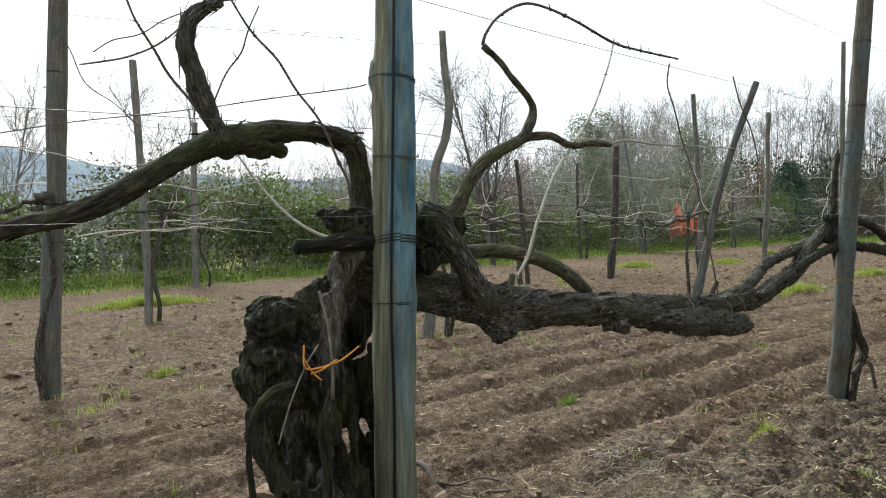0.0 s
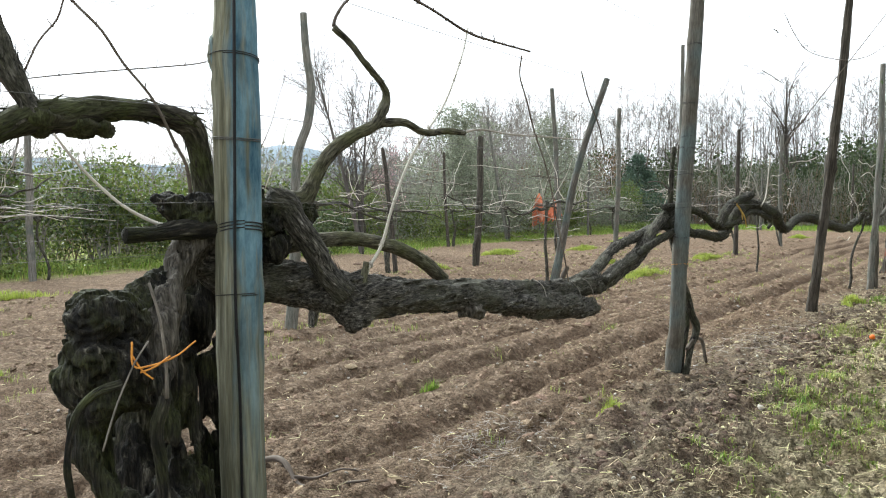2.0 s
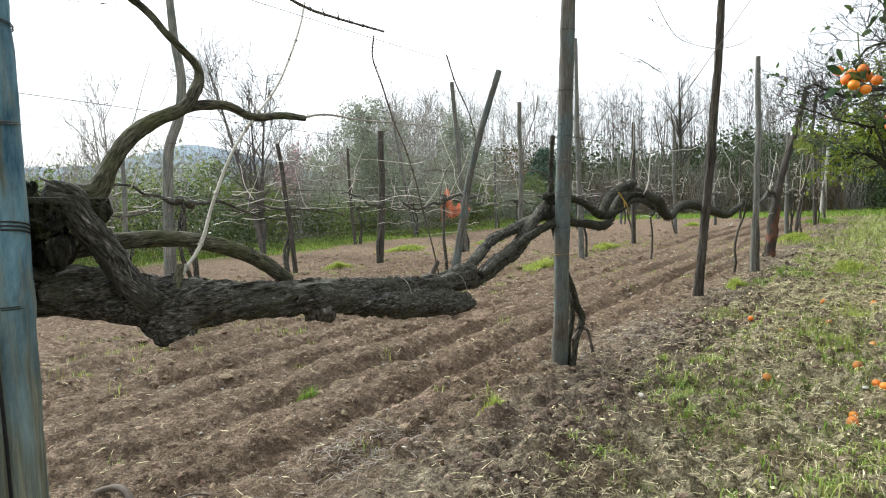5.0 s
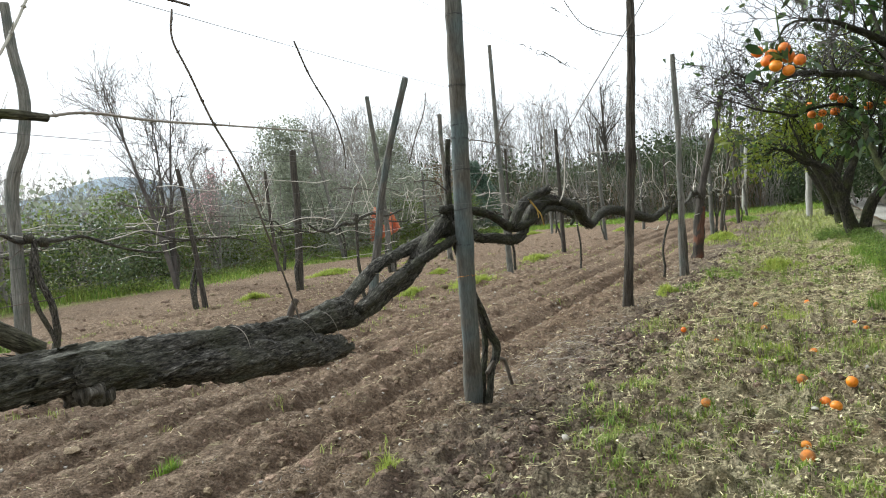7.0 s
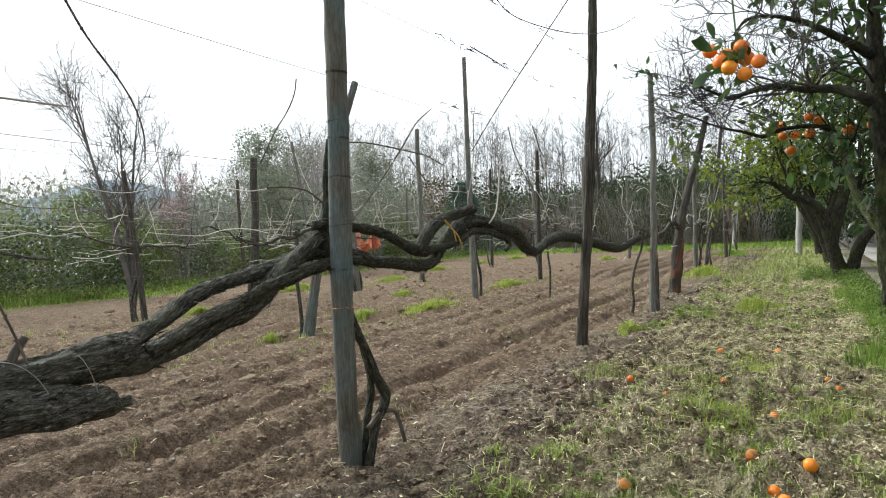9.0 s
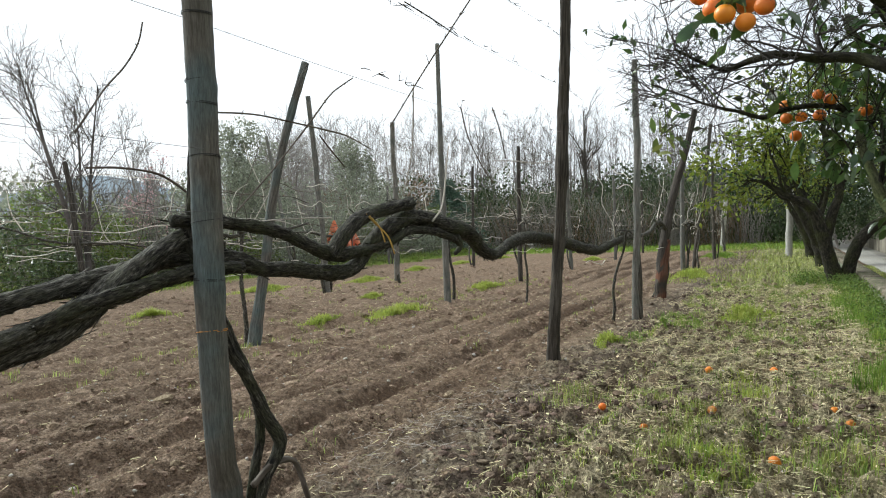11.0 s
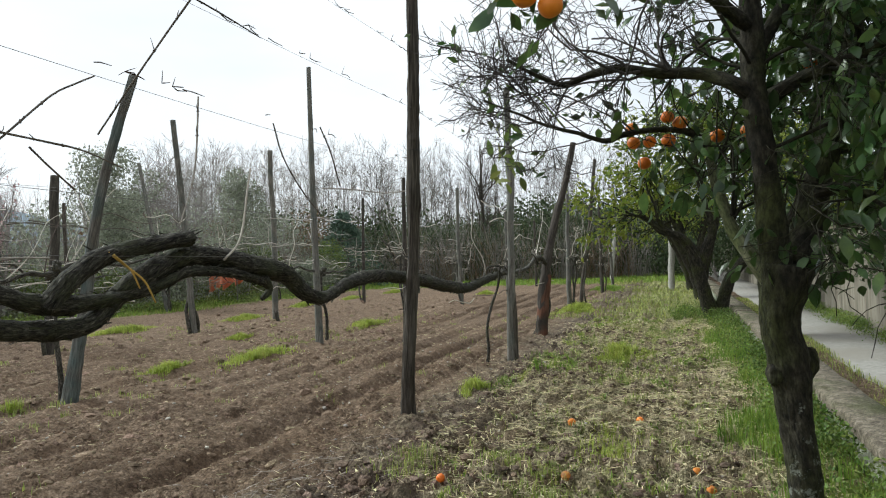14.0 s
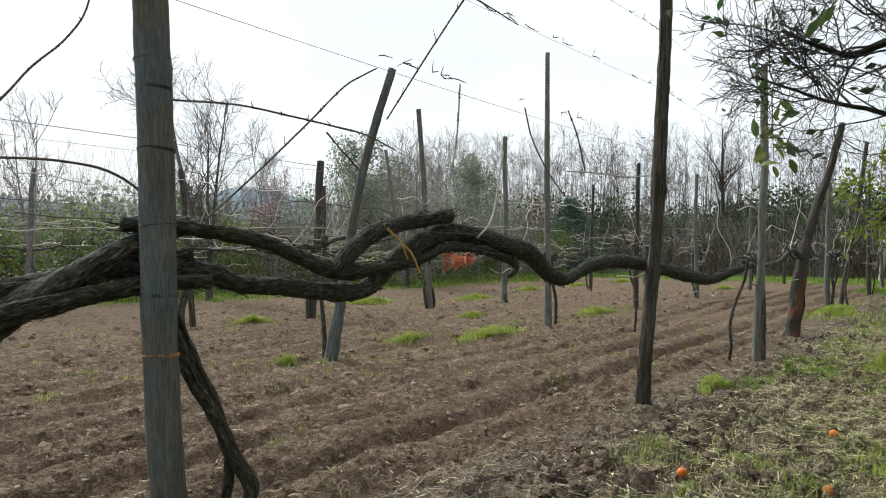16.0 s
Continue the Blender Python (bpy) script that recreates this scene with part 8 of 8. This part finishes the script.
def lane_side():
    """Ivy over the far wall and the dark evergreens that stand above it."""
    gg = np.random.default_rng(9)
    b = Build()
    for u in np.arange(-12, 46, 0.8):
        x, y = (float(a) for a in xy(u + gg.uniform(-0.3, 0.3), -6.15))
        clump(b, (x, y, gg.uniform(1.0, 1.9)), (0.8, 0.5, gg.uniform(0.5, 0.9)), 460, 0.10, gg)
    single("ivy", b, M_darkhedge, "dark ivy hanging over the top of the lane wall", "ivy", kind="stuff")
    for k, u in enumerate(np.arange(-10, 52, 3.2)):
        x, y = (float(a) for a in xy(u + gg.uniform(-0.6, 0.6), -8.6 + gg.uniform(-0.8, 0.8)))
        e = thing("evergreen_tree", (x, y, 0.3), "tall dark evergreen tree behind the lane wall", "tree", "trees behind the lane wall")
        part("trunk", tube(Build(), [(x, y, 0.2, 0.2), (x + 0.1, y, 2.2, 0.16), (x, y + 0.1, 4.5, 0.08), (x, y, 6.2, 0.03)], 9, 0.3, 0.1), M_otbark, e)
        lb = Build()
        for j in range(9):
            a = gg.uniform(0, 6.28)
            clump(lb, (x + 1.2 * math.cos(a), y + 1.2 * math.sin(a), gg.uniform(1.9, 6.3)), (1.35, 1.35, 1.0), 300, 0.215, gg)
        tagged(part("crown", lb, M_darkhedge, e), kind="stuff")


lane_side()

# orange plastic net bundled on a stake at the hedge
net = thing("net_bundle", (11.3, 31.4, 0.0), "crumpled orange plastic net hung on stakes by the hedge", "net")
su, sv = np.meshgrid(np.linspace(0, 1, 40), np.linspace(0, 1, 24), indexing="ij")
crest = 0.95 + 0.85 * np.exp(-((su - 0.22) / 0.16) ** 2) + 0.6 * np.exp(-((su - 0.8) / 0.14) ** 2)
fold = fbm(np.stack([su * 9, sv * 1.6, su * 0], -1), 3, 4) * 0.16
low = 0.75 - 0.3 * np.abs(np.sin(su * 9 + 0.6)) + 0.25 * su
zz = low + (crest + 0.25 - low) * sv + 0.05 * grainy(np.stack([su * 12, sv * 6, su * 0], -1), 8)
net_v = np.stack([10.55 + 1.55 * su + 0.12 * fold, 31.2 + 0.4 * su + 0.35 * (1 - sv) * np.sin(su * 17) + fold, zz], -1)
ni = np.arange(40 * 24).reshape(40, 24)
nq = np.stack([ni[:-1, :-1], ni[1:, :-1], ni[1:, 1:], ni[:-1, 1:]], -1).reshape(-1, 4)
b = Build().add(net_v, nq).add(net_v + np.array([0.01, 0.02, 0.0]), nq[:, ::-1])
part("netting", b, M_net, net, "pale orange netting hung in crumpled folds")
part("stake", tube(Build(), [(10.95, 31.35, -0.1, 0.03), (10.95, 31.35, 2.3, 0.025)], 6, 0.3), M_post, net)
part("stake", tube(Build(), [(11.8, 31.6, -0.1, 0.03), (11.8, 31.6, 2.3, 0.025)], 6, 0.3), M_post, net)


# ---- grass, clods, straw and weeds ----
g = np.random.default_rng(99)


def scatter(n, u0, u1, v0, v1, dens=None, gen=g):
    u, v = gen.uniform(u0, u1, n), gen.uniform(v0, v1, n)
    if dens is not None:
        k = gen.random(n) < dens(u, v)
        u, v = u[k], v[k]
    return u, v


def patchy(u, v, scale=0.9, seed=40, lo=-0.1, hi=0.5):
    return sm(fbm(np.stack([u * scale, v * scale, u * 0], -1), 3, seed), lo, hi)


# clods over the tilled soil and beside the row
u, v = scatter(11500, -4.0, 9, -3.0, 3.6, lambda u, v: (0.35 + 0.65 * patchy(u, v, 0.7, 41)) * (1 + 0.5 * sm(-v, 0, 0.5)))
b = lumps_of(Build(), on_ground(u, v, -0.004), g.gamma(1.5, 0.0055, (len(u), 1)) + 0.004, g)
single("soil_clods", b, M_clod, "crumbly brown clods strewn over the tilled soil", "clods", kind="stuff", smooth=False)
u, v = scatter(9500, -4.0, 13, -2.7, 0.1, lambda u, v: patchy(u, v, 0.9, 55, -0.4, 0.4) * sm(-v, -0.1, 0.3) * (1 - 0.4 * sm(-v, 1.6, 2.6)))
b = lumps_of(Build(), on_ground(u, v, -0.006), np.minimum(g.gamma(2.2, 0.011, (len(u), 1)) + 0.007, 0.036), g, 0.65)
single("soil_clods", b, M_darkclod, "dark moist clods turned up beside the vines", "clods", kind="stuff", smooth=False)
u, v = scatter(5200, -5.0, 12, 0.15, 6.5, lambda u, v: 0.25 + 0.75 * patchy(u, v, 0.8, 58, -0.3, 0.4))
b = lumps_of(Build(), on_ground(u, v, -0.008), g.gamma(2.0, 0.0085, (len(u), 1)) + 0.010, g, 0.6)
single("soil_clods", b, M_clod, "fist-sized dry clods on the ridges of the furrows", "clods", kind="stuff", smooth=False)
u, v = scatter(2600, -6, 24, 3.0, 12.0)
b = lumps_of(Build(), on_ground(u, v, 0.0), g.gamma(2.0, 0.011, (len(u), 1)) + 0.008, g)
single("soil_clods", b, M_clod, "coarser clods in the far furrows", "clods", kind="stuff", smooth=False)
u, v = scatter(15000, -3.6, 4.5, -0.6, 3.2, lambda u, v: 0.3 + 0.7 * patchy(u, v, 1.1, 73, -0.3, 0.4))
b = lumps_of(Build(), on_ground(u, v, -0.003), g.gamma(1.6, 0.0034, (len(u), 1)) + 0.003, g, 0.8)
single("soil_crumbs", b, M_clod, "small dry crumbs of soil between the furrows", "crumbs", kind="stuff", smooth=False)
u, v = scatter(1900, -5.0, 10, -3.0, 4.0)
b = lumps_of(Build(), on_ground(u, v, 0.004), g.gamma(2.0, 0.0028, (len(u), 1)) + 0.003, g)
single("pebbles", b, M_pebble, "small pale pebbles and shell bits in the soil", "pebbles", kind="stuff")

# dry straw, withered leaf scraps and prunings
u, v = scatter(34000, -5.0, 13, -3.2, 0.6, lambda u, v: (0.3 + 0.7 * patchy(u, v, 2.2, 44)) * (0.15 + 0.85 * sm(-v, 0.0, 1.0)))
b = straws(Build(), on_ground(u, v, 0.016), 0.07, 0.0036, g)
u, v = scatter(34000, 1.5, 13, -2.9, -0.5, lambda u, v: sm(u, 1.5, 4.5) * (0.2 + 0.8 * patchy(u, v, 1.5, 65, -0.3, 0.4)))
straws(b, on_ground(u, v, 0.018), 0.08, 0.004, g)
u, v = scatter(3400, -5.5, 13, 0.3, 8)
straws(b, on_ground(u, v, 0.012), 0.06, 0.004, g)
single("dry_straw", b, M_straw, "bleached straw and dead grass stalks on the ground", "straw", kind="stuff")
u, v = scatter(18000, -5.0, 13, -3.2, 0.2, lambda u, v: (0.2 + 0.8 * patchy(u, v, 1.6, 52)) * (0.1 + 0.9 * sm(-v, 0.1, 1.1)))
aim = np.column_stack([np.cos(u * 977), np.sin(u * 977), u * 0 + 0.1])
single("leaf_scraps", foliage(Build(), on_ground(u, v, 0.01), 0.03, g, aim, 0, 0.5, 0.25, plain=True), M_straw, "small pale scraps of withered leaves", "litter", kind="stuff")
u0, v0 = uv(1.14, 4.09)
u, v = u0 + g.normal(0, 0.34, 380), v0 + g.normal(0, 0.15, 380)
b = straws(Build(), on_ground(u, v, 0.014), 0.09, 0.0028, g)
u1, v1 = uv(4.7, 6.4)
u, v = u1 + g.normal(0, 0.9, 420), v1 + g.normal(0, 0.25, 420)
straws(b, on_ground(u, v, 0.014), 0.09, 0.003, g)
single("pruned_twigs", b, M_cane, "heaps of thin grey pruned vine twigs", "twigs", kind="stuff")


for k, pts in enumerate((((-0.27, 4.02, 0.018), (-0.19, 3.975, 0.017), (-0.117, 3.908, 0.016), (-0.033, 3.771, 0.014), (0.1, 3.668, 0.01), (0.333, 3.531, 0.006)), ((-0.06, 3.81, 0.010), (0.06, 3.79, 0.008), (0.2, 3.72, 0.006), (0.36, 3.70, 0.004)))):
    line = [(x, y, float(ground_at(x, y)) + 0.6 * r + 0.03 * math.sin(j * 1.3), r) for j, (x, y, r) in enumerate(pts)]
    single("fallen_branch", tube(Build(), line, 10, 0.02, 0.2, 0.001, 70 + k), M_browncane, "dead brown vine branch lying on the soil", "branch", "fallen branches", at=line[0][:3])


# sparse grass between row and wall
def strip(u, v):
    return (0.12 + 0.88 * patchy(u, v, 4.5, 46, -0.05, 0.5)) * (0.35 + 0.65 * patchy(u, v, 0.8, 47, -0.3, 0.4)) * sm(-v, 0.35, 1.2)


cu, cv = scatter(14500, -4.5, 14, -3.3, -0.1, strip)
per = g.integers(7, 24, len(cu))
tuft_h = np.repeat(0.03 + 0.045 * patchy(cu, cv, 1.1, 63, -0.2, 0.6) * g.uniform(0.4, 1.3, len(cu)), per)
wide = np.repeat(g.uniform(0.012, 0.045, len(cu)), per)
u = np.repeat(cu, per) + g.normal(0, 1, per.sum()) * wide
v = np.repeat(cv, per) + g.normal(0, 1, per.sum()) * wide
half = g.random(len(u)) < 0.66
single("meadow_grass", blades(Build(), on_ground(u[half], v[half]), tuft_h[half], 0.0075, g, 2.2), M_grass, "short patchy yellow-green grass among dry litter", "grass", kind="stuff")
single("meadow_grass", blades(Build(), on_ground(u[~half], v[~half]), tuft_h[~half], 0.0075, g, 1.8), M_bright, "short fresh green grass among dry litter", "grass", kind="stuff")
u, v = scatter(36000, -4.5, 13, -3.3, 0.0, lambda u, v: patchy(u, v, 0.9, 48, -0.3, 0.5) * sm(-v, 0.3, 1.2))
single("dead_grass", blades(Build(), on_ground(u, v), 0.04, 0.005, g, 1.6), M_straw, "withered tan grass lying among the green", "grass", kind="stuff")
# thicker tufts and dark upturned crumbs in the strip
for k in range(34):
    u0, v0, s0 = g.uniform(1.2, 13), g.uniform(-2.5, -0.55), g.uniform(0.07, 0.24)
    n = int(1700 * s0)
    u, v = u0 + g.normal(0, s0, n), v0 + g.normal(0, s0 * 0.55, n)
    single("grass_tuft", blades(Build(), on_ground(u, v), (0.04 + 0.15 * s0) * np.exp(-((u - u0) / (1.6 * s0)) ** 2) + 0.02, 0.0065, g, 1.1), (M_bright, M_grass, M_yellowgrass)[k % 3], "loose fresh green tuft among dry litter", "grass tuft", "tufts beside the vines", kind="stuff")
# rich green band along the wall
u, v = scatter(66000, -4, 14, -3.36, -2.3, lambda u, v: sm(-v + 0.35 * patchy(u, v, 1.1, 68, -0.4, 0.4) - 0.2 - 0.2 * sm(u, 3.5, 5.5), 2.5, 2.8) * (1 - 0.35 * sm(-v, 3.1, 3.3)) * (0.25 + 0.75 * patchy(u, v, 1.8, 49)))
single("lush_grass", blades(Build(), on_ground(u, v), 0.13, 0.006, g, 0.7), M_bright, "lush bright green grass along the low wall", "grass", kind="stuff")
u, v = scatter(34000, -1, 24, -4.58, -3.67, lambda u, v: 0.3 + 0.7 * patchy(u, v, 1.2, 67, -0.2, 0.4))
x, y = xy(u, v)
single("lane_grass", blades(Build(), np.stack([x, y, np.full(len(u), LANE_Z + 0.03)], 1), 0.08, 0.008, g, 1.2), M_grass, "weedy green grass between the low wall and the lane", "grass", kind="stuff")
u, v = scatter(12000, 14, 40, -3.3, 0.6, lambda u, v: 0.1 + 0.9 * patchy(u, v, 0.5, 50, -0.3, 0.3))
single("meadow_grass", blades(Build(), on_ground(u, v), 0.09, 0.016, g, 0.9), M_grass, "green grass towards the end of the vineyard", "grass", kind="stuff")
u, v = scatter(14000, 33, 46, -3.3, 18)
single("meadow_grass", blades(Build(), on_ground(u, v), 0.19, 0.03, g, 0.7), M_bright, "bright green grass closing the field's end", "grass", kind="stuff")
# green verge in front of the hedge
u, v = scatter(85000, -16, 42, 12.6, 17.4, lambda u, v: sm(v + 1.3 * (patchy(u, v, 0.35, 51, -0.5, 0.5) - 0.4) + 0.5 * patchy(u, v, 1.6, 57, -0.5, 0.5), 13.9, 15.6) * (0.3 + 0.7 * patchy(u, v, 0.8, 59, -0.4, 0.3)))
tall = 0.10 + 0.22 * patchy(u, v, 0.5, 61, -0.4, 0.5) * sm(v, 14.0, 16.0) + 0.03 * sm(v, 14, 15)
half = g.random(len(u)) < 0.68
single("verge_grass", blades(Build(), on_ground(u[half], v[half]), tall[half], 0.02, g, 0.9), M_bright, "tall bright green grass along the hedge", "grass", kind="stuff")
single("verge_grass", blades(Build(), on_ground(u[~half], v[~half]), tall[~half], 0.02, g, 0.9), M_grass, "yellowish grass along the hedge", "grass", kind="stuff")
b = Build()
for k in range(150):
    u0, v0, s0 = g.uniform(-16, 36), g.uniform(15.0, 16.8), g.uniform(0.2, 0.5)
    u, v = u0 + g.normal(0, s0, 110), v0 + g.normal(0, s0 * 0.6, 110)
    foliage(b, on_ground(u, v, g.uniform(0.03, 0.5, 110) * s0 * 1.6), 0.09, g, None, -0.1, 0.7, plain=True)
single("broad_weeds", b, M_shrub, "leafy green weeds and brambles at the hedge's foot", "weeds", kind="stuff")
# tufts in the field
TUFTS = ((5.87, 20.44, 0.72, 1), (9.13, 21.54, 0.58, 1), (12.34, 25.39, 0.57, 1), (10.38, 16.39, 0.49, 1), (6.79, 12.95, 0.60, 0), (7.71, 8.41, 0.26, 0), (8.90, 8.76, 0.18, 0), (10.40, 8.84, 0.56, 1), (16.05, 15.43, 0.83, 0), (23.98, 21.79, 1.10, 0), (2.98, 16.01, 0.34, 0), (3.54, 10.84, 0.14, 1), (19.22, 31.10, 0.68, 1), (20.00, 24.74, 0.58, 1), (5.40, 12.66, 0.31, 0), (16.32, 12.29, 0.47, 0), (15.56, 28.15, 0.59, 1), (-2.82, 6.71, 0.14, 0), (0.99, 5.38, 0.09, 0), (2.10, 4.37, 0.09, 0), (7.38, 15.88, 0.29, 0), (-1.5, 12.5, 0.6, 0), (-5.5, 12.5, 0.8, 0))
for k, (x, y, rad, yel) in enumerate(TUFTS):
    n = int((60 + 2600 * rad) * (1 if rad > 0.2 else 0.45))
    rr, aa = 1.15 * rad * np.sqrt(g.random(n)) * g.uniform(0.6, 1.1, n), g.uniform(0, 6.28, n)
    rr = rr * (0.75 + 0.35 * np.sin(aa * 3 + k) + 0.2 * np.sin(aa * 7 + 2 * k))
    ex, ey = 1.55 * rr * np.cos(aa), 0.6 * rr * np.sin(aa)
    px, py = x + ex * ALONG[0] - ey * ALONG[1], y + ex * ALONG[1] + ey * ALONG[0]
    pz = ground_at(px, py)
    tall = (0.09 + 0.12 * min(rad, 0.9)) * (1.2 - 0.75 * np.clip(rr / rad, 0, 1))
    single("grass_tuft", blades(Build(), np.stack([px, py, pz], 1), tall, 0.005 + 0.008 * min(rad, 0.9), g, 1.2), M_yellowgrass if yel or k % 3 else M_bright, "yellow-green tuft of grass in the tilled soil" if yel or k % 3 else "bright green tuft of grass in the tilled soil", "grass tuft", "tufts in the field", kind="stuff")
b = Build()
for k in range(420):
    u0, v0 = g.uniform(-5, 16), (g.uniform(0.3, 9) if k < 190 else g.normal(4.2 if k < 340 else 8.7, 0.45))
    n = int(g.integers(8, 26))
    u, v = u0 + g.normal(0, 0.05, n), v0 + g.normal(0, 0.05, n)
    blades(b, on_ground(u, v), 0.065, 0.007, g, 0.9)
single("weeds", b, M_grass, "small green weeds sprouting in the furrows", "weeds", kind="stuff")
# broad-leaved weeds at the wall, the tree and the lane's edge
b = Build()
for u0, v0, s, n in [(g.uniform(-3, 14), g.uniform(-3.3, -2.95), 0.2, 130) for _ in range(50)] + [(g.uniform(11.5, 15.5), g.uniform(-3.2, -2.3), 0.3, 420) for _ in range(16)] + [(g.uniform(-3, 20), -3.85 + g.normal(0, 0.08), 0.15, 60) for _ in range(60)] + [(g.uniform(-3, 30), -5.85 + g.normal(0, 0.1), 0.25, 330) for _ in range(110)] + [(g.uniform(0, 12), -3.26 + g.normal(0, 0.04), 0.14, 150) for _ in range(44)]:
    u, v = u0 + g.normal(0, s, n), v0 + g.normal(0, s * 0.5, n)
    z = np.where(v < -3.68, LANE_Z, height(u, v))
    x, y = xy(u, v)
    foliage(b, np.stack([x, y, z + g.uniform(0.01, 0.22, n)], 1), 0.034, g, None, -0.2, 0.55, plain=True)
single("broad_weeds", b, M_weed, "leafy green weeds along the wall and the lane's edge", "weeds", kind="stuff")
